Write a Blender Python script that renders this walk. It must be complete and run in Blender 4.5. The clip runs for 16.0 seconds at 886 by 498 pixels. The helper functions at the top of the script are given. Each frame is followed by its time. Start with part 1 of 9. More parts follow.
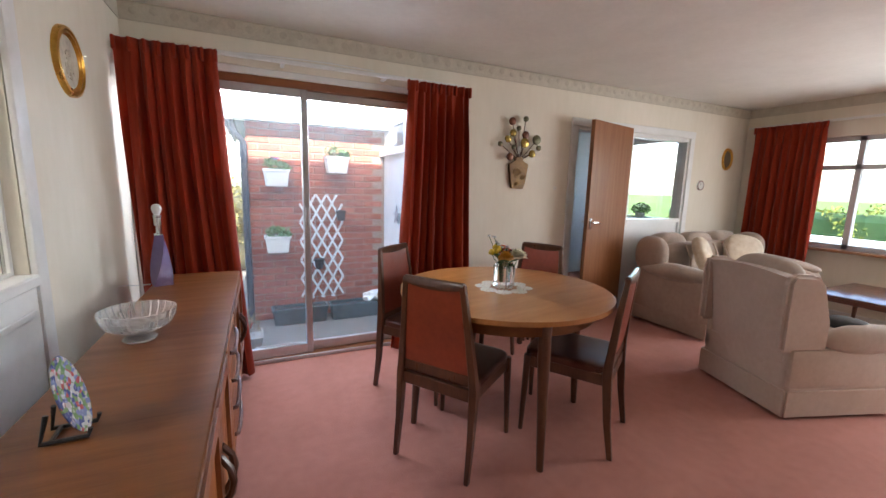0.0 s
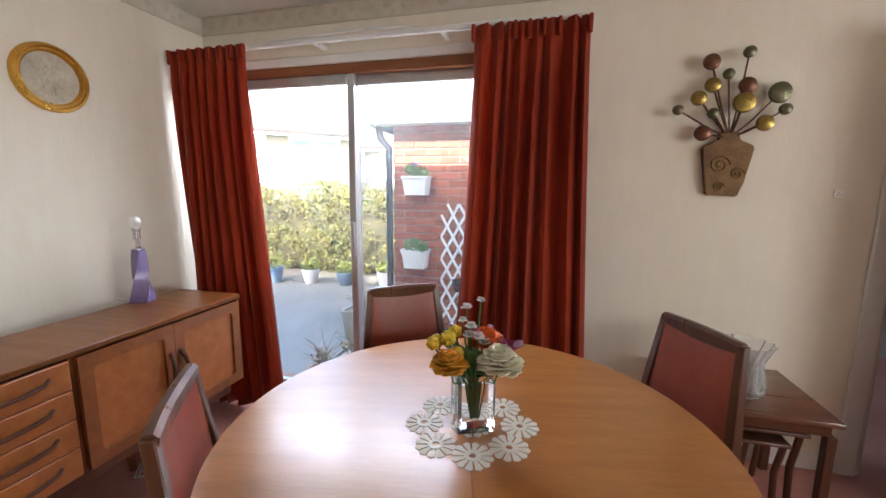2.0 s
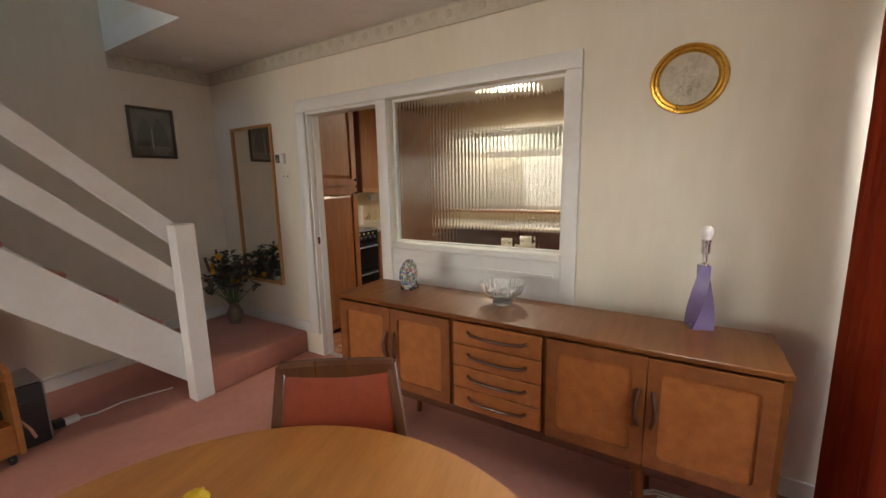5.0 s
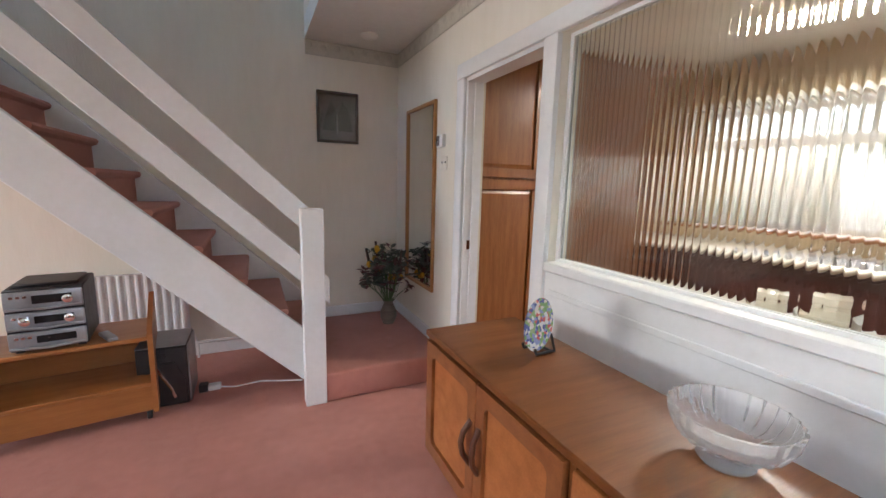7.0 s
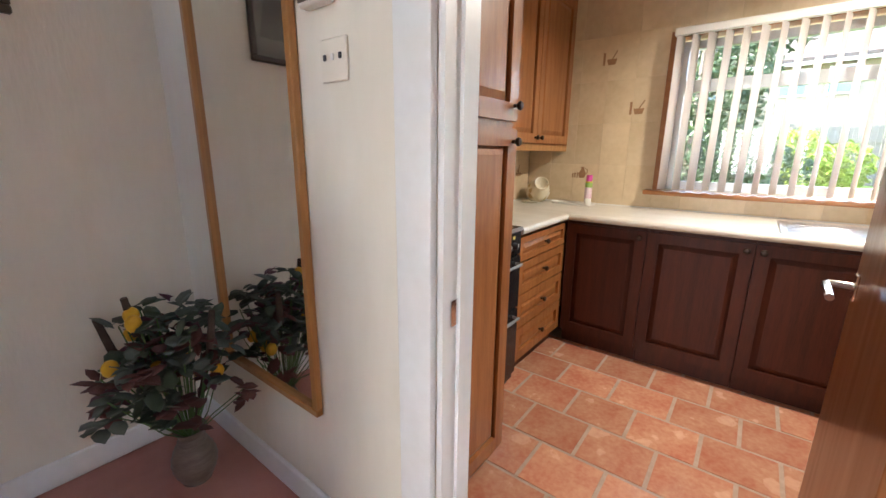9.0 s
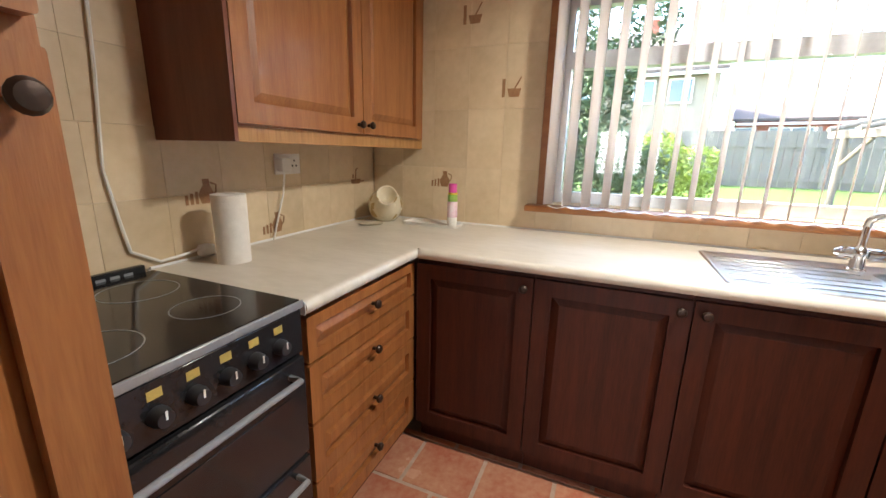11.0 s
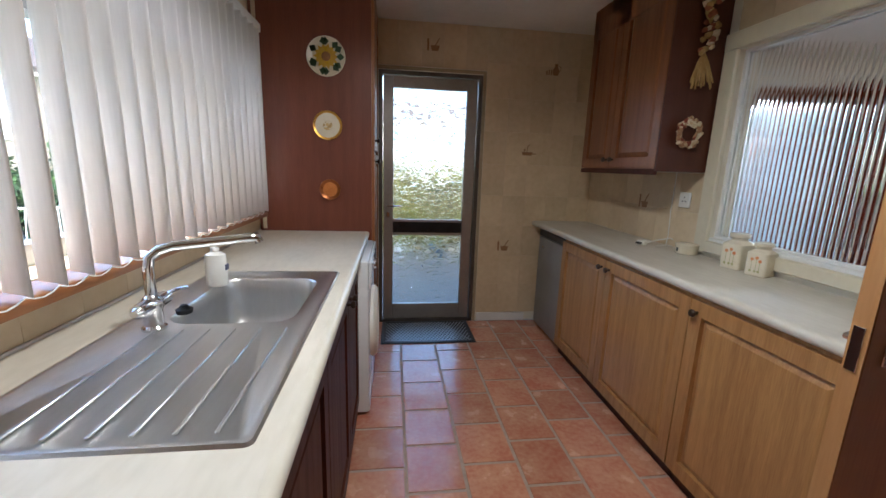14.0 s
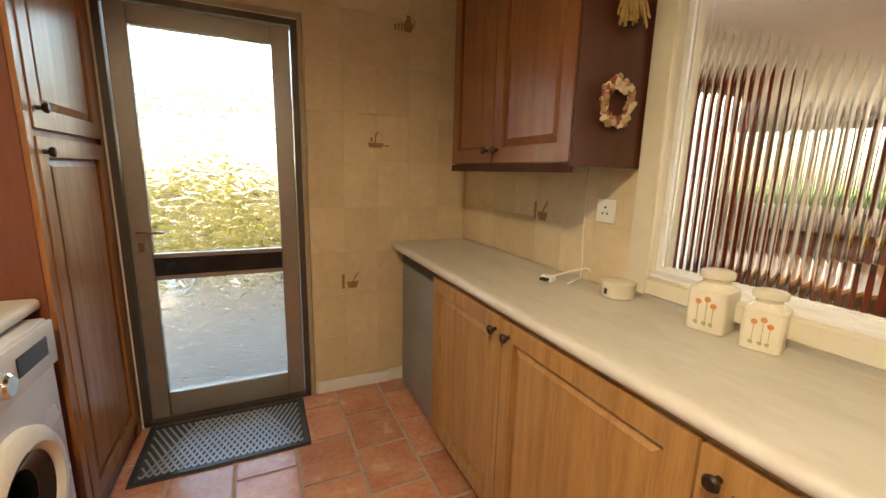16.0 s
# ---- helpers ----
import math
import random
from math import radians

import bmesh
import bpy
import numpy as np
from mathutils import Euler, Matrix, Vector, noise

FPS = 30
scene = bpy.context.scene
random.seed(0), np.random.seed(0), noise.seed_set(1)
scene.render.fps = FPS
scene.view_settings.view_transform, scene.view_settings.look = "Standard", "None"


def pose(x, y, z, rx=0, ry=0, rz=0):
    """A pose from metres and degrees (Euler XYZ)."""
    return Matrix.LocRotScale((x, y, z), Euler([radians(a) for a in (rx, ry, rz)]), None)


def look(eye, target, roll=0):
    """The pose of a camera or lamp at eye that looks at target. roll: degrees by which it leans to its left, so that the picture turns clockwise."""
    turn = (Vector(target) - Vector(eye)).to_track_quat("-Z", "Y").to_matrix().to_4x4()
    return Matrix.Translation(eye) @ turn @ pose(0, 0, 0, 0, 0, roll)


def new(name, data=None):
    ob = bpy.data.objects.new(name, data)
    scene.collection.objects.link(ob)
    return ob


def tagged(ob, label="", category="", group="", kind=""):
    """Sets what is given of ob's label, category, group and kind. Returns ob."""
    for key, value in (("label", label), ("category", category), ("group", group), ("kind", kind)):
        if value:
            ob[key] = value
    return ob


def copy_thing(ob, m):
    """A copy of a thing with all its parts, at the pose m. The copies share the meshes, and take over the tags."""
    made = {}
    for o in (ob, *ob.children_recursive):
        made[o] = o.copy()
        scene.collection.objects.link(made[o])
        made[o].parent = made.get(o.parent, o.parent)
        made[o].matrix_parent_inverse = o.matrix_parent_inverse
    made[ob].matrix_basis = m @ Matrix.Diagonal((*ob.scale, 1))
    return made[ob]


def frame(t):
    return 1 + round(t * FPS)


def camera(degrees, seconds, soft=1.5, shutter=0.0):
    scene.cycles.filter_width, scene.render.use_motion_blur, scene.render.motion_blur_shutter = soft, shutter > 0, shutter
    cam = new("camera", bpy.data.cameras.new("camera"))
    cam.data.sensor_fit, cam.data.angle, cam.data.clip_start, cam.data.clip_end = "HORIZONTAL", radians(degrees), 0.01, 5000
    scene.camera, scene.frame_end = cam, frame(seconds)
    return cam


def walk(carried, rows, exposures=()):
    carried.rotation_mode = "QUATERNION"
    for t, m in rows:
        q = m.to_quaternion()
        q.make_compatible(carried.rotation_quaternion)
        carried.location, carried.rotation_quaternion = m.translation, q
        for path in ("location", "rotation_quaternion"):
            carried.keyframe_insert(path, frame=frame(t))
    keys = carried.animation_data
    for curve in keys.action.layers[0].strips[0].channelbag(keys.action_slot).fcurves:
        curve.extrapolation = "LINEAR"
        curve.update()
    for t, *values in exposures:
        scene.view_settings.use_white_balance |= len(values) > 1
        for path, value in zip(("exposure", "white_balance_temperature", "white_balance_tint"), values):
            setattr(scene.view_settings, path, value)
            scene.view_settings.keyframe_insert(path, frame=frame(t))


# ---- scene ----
cam = camera(96.2, 16.0)
PATH = [
    (0, (0.71, -3.144, 1.331), (1.547, -1.355, 1.019), 1.5),
    (0.5, (0.981, -2.857, 1.296), (1.817, -1.063, 1.011), 0.7),
    (1, (1.387, -2.669, 1.333), (1.893, -0.758, 1.031), 0.8),
    (1.5, (1.772, -2.401, 1.342), (1.977, -0.434, 1.046), 0.8),
    (2, (2.129, -2.18, 1.348), (1.631, -0.267, 1.048), 0.5),
    (2.5, (2.417, -1.843, 1.368), (1.645, -0.025, 1.052), 0.5),
    (3, (2.577, -1.504, 1.353), (1.217, -0.069, 1.048), 0.1),
    (3.5, (2.602, -1.125, 1.355), (0.84, -0.224, 1.06), -0.3),
    (4, (2.452, -0.943, 1.356), (0.501, -0.621, 1.057), -0.2),
    (4.5, (2.25, -0.862, 1.345), (0.295, -1.174, 1.067), 0.2),
    (4.7, (2.197, -0.803, 1.399), (0.333, -1.456, 1.087), -0.2),
    (7, (1.141, -1.167, 1.311), (0.29, -2.95, 0.996), 1.5),
    (7.5, (0.967, -1.623, 1.314), (0.28, -3.468, 0.967), 1.5),
    (8, (0.815, -2.095, 1.304), (0.146, -3.944, 0.936), 1.6),
    (8.5, (0.706, -2.521, 1.259), (-0.238, -4.228, 0.818), 0.5),
    (9, (0.572, -2.836, 1.269), (-0.967, -4.025, 0.8), 0.5),
    (9.2, (0.53, -2.931, 1.269), (-1.177, -3.859, 0.798), 0.6),
    (11.3, (-0.751, -3.124, 1.275), (-2.581, -3.782, 0.804), 1.7),
    (11.5, (-0.878, -3.178, 1.288), (-2.762, -3.647, 0.807), 1.9),
    (12, (-1.164, -3.175, 1.295), (-3.068, -2.781, 0.825), 2.3),
    (12.5, (-1.406, -3.181, 1.302), (-2.918, -1.952, 0.85), 2.9),
    (13, (-1.581, -3.121, 1.278), (-2.474, -1.378, 0.873), 2.5),
    (13.5, (-1.663, -3.132, 1.31), (-1.892, -1.188, 0.902), 2.2),
    (14, (-1.768, -3.256, 1.321), (-1.515, -1.313, 0.916), 1.9),
    (14.5, (-1.783, -3.299, 1.329), (-1.466, -1.366, 0.924), 1.8),
    (15, (-1.633, -3.05, 1.326), (-1.286, -1.122, 0.92), 1.6),
    (15.5, (-1.437, -2.68, 1.314), (-0.807, -0.82, 0.932), 1.4),
    (16, (-1.277, -2.258, 1.305), (-0.457, -0.473, 0.929), 1.4),
]
walk(cam, [(t, look(eye, target, roll)) for t, eye, target, roll in PATH],
     [(0, 4.0, 6000, 12), (0.6, 4.2, 5900, 12), (1.5, 4.1, 6000, 12), (2.3, 4.1, 6200, 12), (3.0, 3.95, 5950, 12), (3.5, 3.95, 6300, 12), (4.0, 3.65, 6100, 12), (4.5, 3.55, 7200, 12), (4.7, 3.6, 7300, 12), (7.0, 4.45, 6000, 12), (7.5, 4.65, 5900, 12), (8.0, 4.65, 6000, 12), (8.4, 4.85, 6100, 12), (9.0, 4.85, 6100, 12), (11.5, 4.45, 6000, 12), (12.0, 3.7, 6000, 10), (13.0, 3.35, 5800, 10), (13.5, 3.5, 5800, 10), (14, 3.7, 5400, 10), (15.0, 3.85, 5900, 10), (15.5, 4.2, 7100, 12), (16, 4.5, 8400, 12)])
SKY, SUN, FRONT, PATIO, KITCHEN = 0.10, 1.2, 5.0, 2.6, 1.9


# ---- world, sun ----
world = bpy.data.worlds.new("sky_world")
scene.world = world
world.use_nodes = True
wn = world.node_tree
sky = wn.nodes.new("ShaderNodeTexSky")
sky.sky_type = "NISHITA"
sky.sun_disc = False
sky.sun_elevation = radians(38)
sky.sun_rotation = radians(192)
sky.air_density, sky.dust_density = 1.2, 2.5
wn.links.new(sky.outputs[0], wn.nodes["Background"].inputs[0])
wn.nodes["Background"].inputs[1].default_value = SKY
sun = new("sun", bpy.data.lights.new("sun", "SUN"))
sun.data.energy, sun.data.angle, sun.data.color = SUN, radians(0.6), (1.0, 0.94, 0.84)
# the sun stands in the south-south-west, the light runs to +y and a little to +x
sun.matrix_world = look((0, 0, 20), Vector((0, 0, 20)) + Vector((0.17, 0.77, -0.62)))


# the front window's daylight, where the window runs on beside the room's seating
fl = new("front_window_daylight", bpy.data.lights.new("front_window_daylight", "AREA"))
fl.data.shape, fl.data.size, fl.data.size_y, fl.data.energy, fl.data.color = "RECTANGLE", 2.2, 1.1, FRONT, (1.0, 0.97, 0.92)
fl.matrix_world = look((6.47, -2.88, 1.36), (0, -2.88, -0.5))
# the sky's light through the head of the patio doors
pl_ = new("patio_daylight", bpy.data.lights.new("patio_daylight", "AREA"))
pl_.data.shape, pl_.data.size, pl_.data.size_y, pl_.data.energy, pl_.data.color = "RECTANGLE", 1.6, 0.2, PATIO, (0.94, 0.97, 1.0)
pl_.matrix_world = look((1.07, 0.09, 1.995), (1.07, -0.75, 0.55))
# fill lamp added in the ceiling fitting, over the kitchen floor, to brighten it
kl = new("kitchen_light", bpy.data.lights.new("kitchen_light", "AREA"))
kl.data.shape, kl.data.size, kl.data.energy, kl.data.color = "DISK", 0.2, KITCHEN, (1.0, 0.91, 0.76)
kl.matrix_world = look((-1.65, -2.4, 2.295), (-1.65, -2.4, 0), 0)


# ---- mesh helpers ----
def merge(bm, geo, m):
    if m is not None:
        bmesh.ops.transform(bm, matrix=m, verts=geo)


def box(bm, x0, x1, y0, y1, z0, z1, bev=0.0, seg=1, m=None):
    """A block between two corners, with rounded edges."""
    vs = bmesh.ops.create_cube(bm, size=1.0)["verts"]
    for v in vs:
        v.co = Vector(((x0 + x1) / 2 + v.co.x * (x1 - x0), (y0 + y1) / 2 + v.co.y * (y1 - y0), (z0 + z1) / 2 + v.co.z * (z1 - z0)))
    out = vs
    if bev > 0:
        bev = min(bev, 0.45 * min(abs(x1 - x0), abs(y1 - y0), abs(z1 - z0)))
        es = list({e for v in vs for e in v.link_edges})
        r = bmesh.ops.bevel(bm, geom=es, offset=bev, segments=seg, profile=0.5, affect="EDGES")
        out = list({v for f in r["faces"] for v in f.verts} | {v for v in vs if v.is_valid})
    merge(bm, out, m)
    return out


def cone(bm, p, q, r1, r2, n=16):
    """A tapered round bar from p to q."""
    p, q = Vector(p), Vector(q)
    vs = bmesh.ops.create_cone(bm, cap_ends=True, segments=n, radius1=r1, radius2=r2, depth=(q - p).length)["verts"]
    m = Matrix.Translation((p + q) / 2) @ (q - p).to_track_quat("Z", "Y").to_matrix().to_4x4()
    bmesh.ops.transform(bm, matrix=m, verts=vs)
    return vs


def lathe(bm, prof, n=28, c=(0, 0, 0), m=None, sx=1.0, sy=1.0):
    """A turned shape from a profile of (radius, height)."""
    rings = []
    made = []
    for r, z in prof:
        ring = [bm.verts.new((c[0] + sx * max(r, 1e-4) * math.cos(2 * math.pi * k / n), c[1] + sy * max(r, 1e-4) * math.sin(2 * math.pi * k / n), c[2] + z)) for k in range(n)]
        rings.append(ring)
        made += ring
    for a, b in zip(rings, rings[1:]):
        for k in range(n):
            bm.faces.new((a[k], a[(k + 1) % n], b[(k + 1) % n], b[k]))
    bm.faces.new(rings[0][::-1])
    bm.faces.new(rings[-1])
    merge(bm, made, m)
    return made


def prism(bm, pts, d0, d1, axis="y", m=None):
    """A flat outline pushed from d0 to d1 along an axis."""
    def put(u, v, d):
        return {"x": (d, u, v), "y": (u, d, v), "z": (u, v, d)}[axis]
    a = [bm.verts.new(put(u, v, d0)) for u, v in pts]
    b = [bm.verts.new(put(u, v, d1)) for u, v in pts]
    bm.faces.new(a)
    bm.faces.new(b[::-1])
    n = len(pts)
    for k in range(n):
        bm.faces.new((a[k], b[k], b[(k + 1) % n], a[(k + 1) % n]))
    merge(bm, a + b, m)
    return a + b


def tube(bm, pts, r, n=8, r2=None):
    """A round bar swept along points."""
    pts = [Vector(p) for p in pts]
    rings = []
    for i, p in enumerate(pts):
        d = (pts[min(i + 1, len(pts) - 1)] - pts[max(i - 1, 0)]).normalized()
        q = d.to_track_quat("Z", "Y").to_matrix()
        rad = r if r2 is None else r + (r2 - r) * i / (len(pts) - 1)
        rings.append([bm.verts.new(p + q @ Vector((rad * math.cos(2 * math.pi * k / n), rad * math.sin(2 * math.pi * k / n), 0))) for k in range(n)])
    for a, b in zip(rings, rings[1:]):
        off = min(range(n), key=lambda s: sum((a[k].co - b[(k + s) % n].co).length for k in range(0, n, 2)))
        for k in range(n):
            bm.faces.new((a[k], a[(k + 1) % n], b[(k + 1 + off) % n], b[(k + off) % n]))
    bm.faces.new(rings[0][::-1])
    bm.faces.new(rings[-1])


def blob(bm, c, s, m=None, sub=2, rough=0.0, seed=0):
    """A rounded lump, s its half sizes."""
    vs = bmesh.ops.create_icosphere(bm, subdivisions=sub, radius=1.0)["verts"]
    for v in vs:
        k = 1 + rough * noise.noise(v.co * 2.1 + Vector((seed, seed * 1.7, 0)))
        v.co = Vector((c[0] + v.co.x * s[0] * k, c[1] + v.co.y * s[1] * k, c[2] + v.co.z * s[2] * k))
    merge(bm, vs, m)
    return vs


def cushion(bm, x0, x1, y0, y1, z0, z1, puff=0.12, m=None, sub=4):
    """A stuffed block with soft, rounded sides."""
    h = Vector(((x1 - x0) / 2, (y1 - y0) / 2, (z1 - z0) / 2))
    c = Vector((x0, y0, z0)) + h
    p = 1 / (puff + 0.06)
    vs = bmesh.ops.create_icosphere(bm, subdivisions=sub, radius=1.0)["verts"]
    for v in vs:
        u = v.co
        k = (abs(u.x) ** p + abs(u.y) ** p + abs(u.z) ** p) ** (-1 / p)
        v.co = c + Vector((h.x * u.x * k, h.y * u.y * k, h.z * u.z * k))
    merge(bm, vs, m)
    return vs


def part(name, bm, material, parent=None, label="", smooth=True, angle=40):
    """Links a bmesh as one mesh object, under a thing or under a part."""
    bmesh.ops.recalc_face_normals(bm, faces=bm.faces)
    me = bpy.data.meshes.new(name)
    bm.to_mesh(me)
    bm.free()
    me.materials.append(material)
    if smooth:
        me.shade_smooth()
        me.set_sharp_from_angle(angle=radians(angle))
    ob = new(name, me)
    if parent is not None:
        ob.parent = parent
    if label:
        ob["label"] = label
    return ob


def thing(name, label, category, at=(0, 0, 0), rz=0.0, group=""):
    ob = new(name)
    ob.empty_display_size = 0.05
    ob.matrix_basis = pose(*at, 0, 0, rz)
    return tagged(ob, label, category, group)


def structure(name, bm, material, label, category):
    return tagged(part(name, bm, material), label, category, kind="structure")


def bx(*a, **k):
    bm = bmesh.new()
    box(bm, *a, **k)
    return bm


def piece(name, me, parent, at, rz=0.0):
    ob = new(name, me)
    ob.parent = parent
    ob.matrix_basis = pose(*at, 0, 0, rz)
    return ob


def shared(name, bm, material):
    bmesh.ops.recalc_face_normals(bm, faces=bm.faces)
    me = bpy.data.meshes.new(name)
    bm.to_mesh(me)
    bm.free()
    me.materials.append(material)
    return me


# ---- materials ----
def mat(name, c1, c2=None, rough=0.5, scale=6.0, stretch=(1, 1, 1), bump=0.0, bscale=120.0, metal=0.0, coat=0.0, spec=0.5, vary=0.0, sheen=0.0,
        low=0.35, high=0.65, translucent=0.0, rvar=0.12):
    """A surface with colour varied at two scales, roughness variation and fine relief."""
    m = bpy.data.materials.new(name)
    m.use_nodes = True
    nt = m.node_tree
    b = nt.nodes["Principled BSDF"]
    c2 = c2 or tuple(v * 0.8 for v in c1)
    tc = nt.nodes.new("ShaderNodeTexCoord")
    mp = nt.nodes.new("ShaderNodeMapping")
    mp.inputs["Scale"].default_value = stretch
    nt.links.new(tc.outputs["Object"], mp.inputs["Vector"])
    vec = mp.outputs["Vector"]
    oi = nt.nodes.new("ShaderNodeObjectInfo")
    if vary > 0:
        ad = nt.nodes.new("ShaderNodeVectorMath")
        ad.operation = "MULTIPLY_ADD"
        ad.inputs[1].default_value = (1, 1, 1)
        cb = nt.nodes.new("ShaderNodeCombineXYZ")
        sc = nt.nodes.new("ShaderNodeMath")
        sc.operation = "MULTIPLY"
        sc.inputs[1].default_value = 37.0
        nt.links.new(oi.outputs["Random"], sc.inputs[0])
        nt.links.new(sc.outputs[0], cb.inputs[0])
        nt.links.new(sc.outputs[0], cb.inputs[1])
        nt.links.new(vec, ad.inputs[0])
        nt.links.new(cb.outputs[0], ad.inputs[2])
        vec = ad.outputs[0]
    n1 = nt.nodes.new("ShaderNodeTexNoise")
    n1.inputs["Scale"].default_value, n1.inputs["Detail"].default_value = scale, 6
    n2 = nt.nodes.new("ShaderNodeTexNoise")
    n2.inputs["Scale"].default_value, n2.inputs["Detail"].default_value = scale * 7, 5
    nt.links.new(vec, n1.inputs["Vector"])
    nt.links.new(vec, n2.inputs["Vector"])
    mx = nt.nodes.new("ShaderNodeMix")
    mx.data_type = "FLOAT"
    mx.inputs[0].default_value = 0.4
    nt.links.new(n1.outputs[0], mx.inputs[2])
    nt.links.new(n2.outputs[0], mx.inputs[3])
    rp = nt.nodes.new("ShaderNodeMapRange")
    rp.inputs["From Min"].default_value, rp.inputs["From Max"].default_value = low, high
    nt.links.new(mx.outputs[0], rp.inputs["Value"])
    mc = nt.nodes.new("ShaderNodeMix")
    mc.data_type = "RGBA"
    mc.inputs[6].default_value, mc.inputs[7].default_value = (*c1, 1), (*c2, 1)
    nt.links.new(rp.outputs[0], mc.inputs[0])
    col = mc.outputs[2]
    if vary > 0:
        hs = nt.nodes.new("ShaderNodeHueSaturation")
        mr = nt.nodes.new("ShaderNodeMapRange")
        mr.inputs["To Min"].default_value, mr.inputs["To Max"].default_value = 1 - vary, 1 + vary
        nt.links.new(oi.outputs["Random"], mr.inputs["Value"])
        nt.links.new(mr.outputs[0], hs.inputs["Value"])
        nt.links.new(col, hs.inputs["Color"])
        col = hs.outputs[0]
    nt.links.new(col, b.inputs["Base Color"])
    rr = nt.nodes.new("ShaderNodeMapRange")
    rr.inputs["To Min"].default_value, rr.inputs["To Max"].default_value = max(rough - rvar, 0.02), min(rough + rvar, 1)
    nt.links.new(n1.outputs[0], rr.inputs["Value"])
    nt.links.new(rr.outputs[0], b.inputs["Roughness"])
    b.inputs["Metallic"].default_value = metal
    b.inputs["Coat Weight"].default_value = coat
    b.inputs["Coat Roughness"].default_value = 0.15
    b.inputs["Specular IOR Level"].default_value = spec
    b.inputs["Sheen Weight"].default_value = sheen
    if bump > 0:
        nb = nt.nodes.new("ShaderNodeTexNoise")
        nb.inputs["Scale"].default_value, nb.inputs["Detail"].default_value = bscale, 3
        nt.links.new(vec, nb.inputs["Vector"])
        bu = nt.nodes.new("ShaderNodeBump")
        bu.inputs["Strength"].default_value, bu.inputs["Distance"].default_value = bump, 0.004
        nt.links.new(nb.outputs[0], bu.inputs["Height"])
        nt.links.new(bu.outputs[0], b.inputs["Normal"])
    if translucent > 0:
        tr = nt.nodes.new("ShaderNodeBsdfTranslucent")
        nt.links.new(col, tr.inputs["Color"])
        ms = nt.nodes.new("ShaderNodeMixShader")
        ms.inputs[0].default_value = translucent
        out = nt.nodes["Material Output"]
        nt.links.new(b.outputs[0], ms.inputs[1])
        nt.links.new(tr.outputs[0], ms.inputs[2])
        nt.links.new(ms.outputs[0], out.inputs["Surface"])
    return m


def glass(name, tint=(1, 1, 1), rough=0.0, ior=1.45, cells=0.0, strength=0.4):
    m = bpy.data.materials.new(name)
    m.use_nodes = True
    nt = m.node_tree
    b = nt.nodes["Principled BSDF"]
    b.inputs["Base Color"].default_value = (*tint, 1)
    b.inputs["Transmission Weight"].default_value = 1.0
    b.inputs["Roughness"].default_value = rough
    b.inputs["IOR"].default_value = ior
    if cells > 0:
        tc = nt.nodes.new("ShaderNodeTexCoord")
        wob = nt.nodes.new("ShaderNodeTexNoise")
        wob.inputs["Scale"].default_value = cells * 0.8
        mixv = nt.nodes.new("ShaderNodeMix")
        mixv.data_type = "VECTOR"
        mixv.inputs[0].default_value = 0.06
        v = nt.nodes.new("ShaderNodeTexVoronoi")
        v.feature = "DISTANCE_TO_EDGE"
        v.inputs["Scale"].default_value = cells
        nt.links.new(tc.outputs["Object"], wob.inputs["Vector"])
        sq = nt.nodes.new("ShaderNodeMapping")
        sq.inputs["Scale"].default_value = (1.0, 1.0, 1.55)
        nt.links.new(tc.outputs["Object"], sq.inputs["Vector"])
        nt.links.new(sq.outputs[0], mixv.inputs[4])
        rise = nt.nodes.new("ShaderNodeMapRange")
        rise.interpolation_type = "SMOOTHSTEP"
        rise.inputs["From Max"].default_value = 0.22
        nt.links.new(v.outputs["Distance"], rise.inputs["Value"])
        swell = nt.nodes.new("ShaderNodeMath")
        swell.operation = "ADD"
        nt.links.new(rise.outputs[0], swell.inputs[0])
        nt.links.new(wob.outputs["Fac"], swell.inputs[1])
        nt.links.new(wob.outputs["Color"], mixv.inputs[5])
        nt.links.new(mixv.outputs[1], v.inputs["Vector"])
        bu = nt.nodes.new("ShaderNodeBump")
        bu.inputs["Strength"].default_value, bu.inputs["Distance"].default_value = strength, 0.006
        nt.links.new(swell.outputs[0], bu.inputs["Height"])
        nt.links.new(bu.outputs[0], b.inputs["Normal"])
    return m


WALLPAPER = mat("cream_wallpaper", (0.80, 0.75, 0.64), (0.74, 0.69, 0.57), rough=0.75, scale=3, bump=0.25, bscale=90, stretch=(1, 1, 0.25))
CEILING = mat("ceiling_paint", (0.80, 0.78, 0.72), (0.74, 0.72, 0.66), rough=0.8, scale=4, bump=0.5, bscale=150)
WHITE = mat("white_gloss_paint", (0.80, 0.80, 0.78), (0.74, 0.74, 0.71), rough=0.35, scale=5, bump=0.08, bscale=60)
FRIEZE = mat("frieze_paper", (0.62, 0.58, 0.48), (0.50, 0.46, 0.37), rough=0.7, scale=14, bump=0.2)
FRIEZE2 = mat("frieze_flower", (0.46, 0.42, 0.34), (0.56, 0.52, 0.42), rough=0.7, scale=60)
CARPET = mat("rose_carpet", (0.55, 0.24, 0.19), (0.45, 0.19, 0.146), rough=0.95, scale=2.5, bump=0.9, bscale=420, spec=0.1, sheen=0.15)
CURTAIN = mat("rust_velvet", (0.42, 0.048, 0.012), (0.28, 0.028, 0.008), rough=0.75, scale=3, stretch=(4, 4, 0.5), bump=0.3, bscale=300, spec=0.2, sheen=0.15, translucent=0.28)
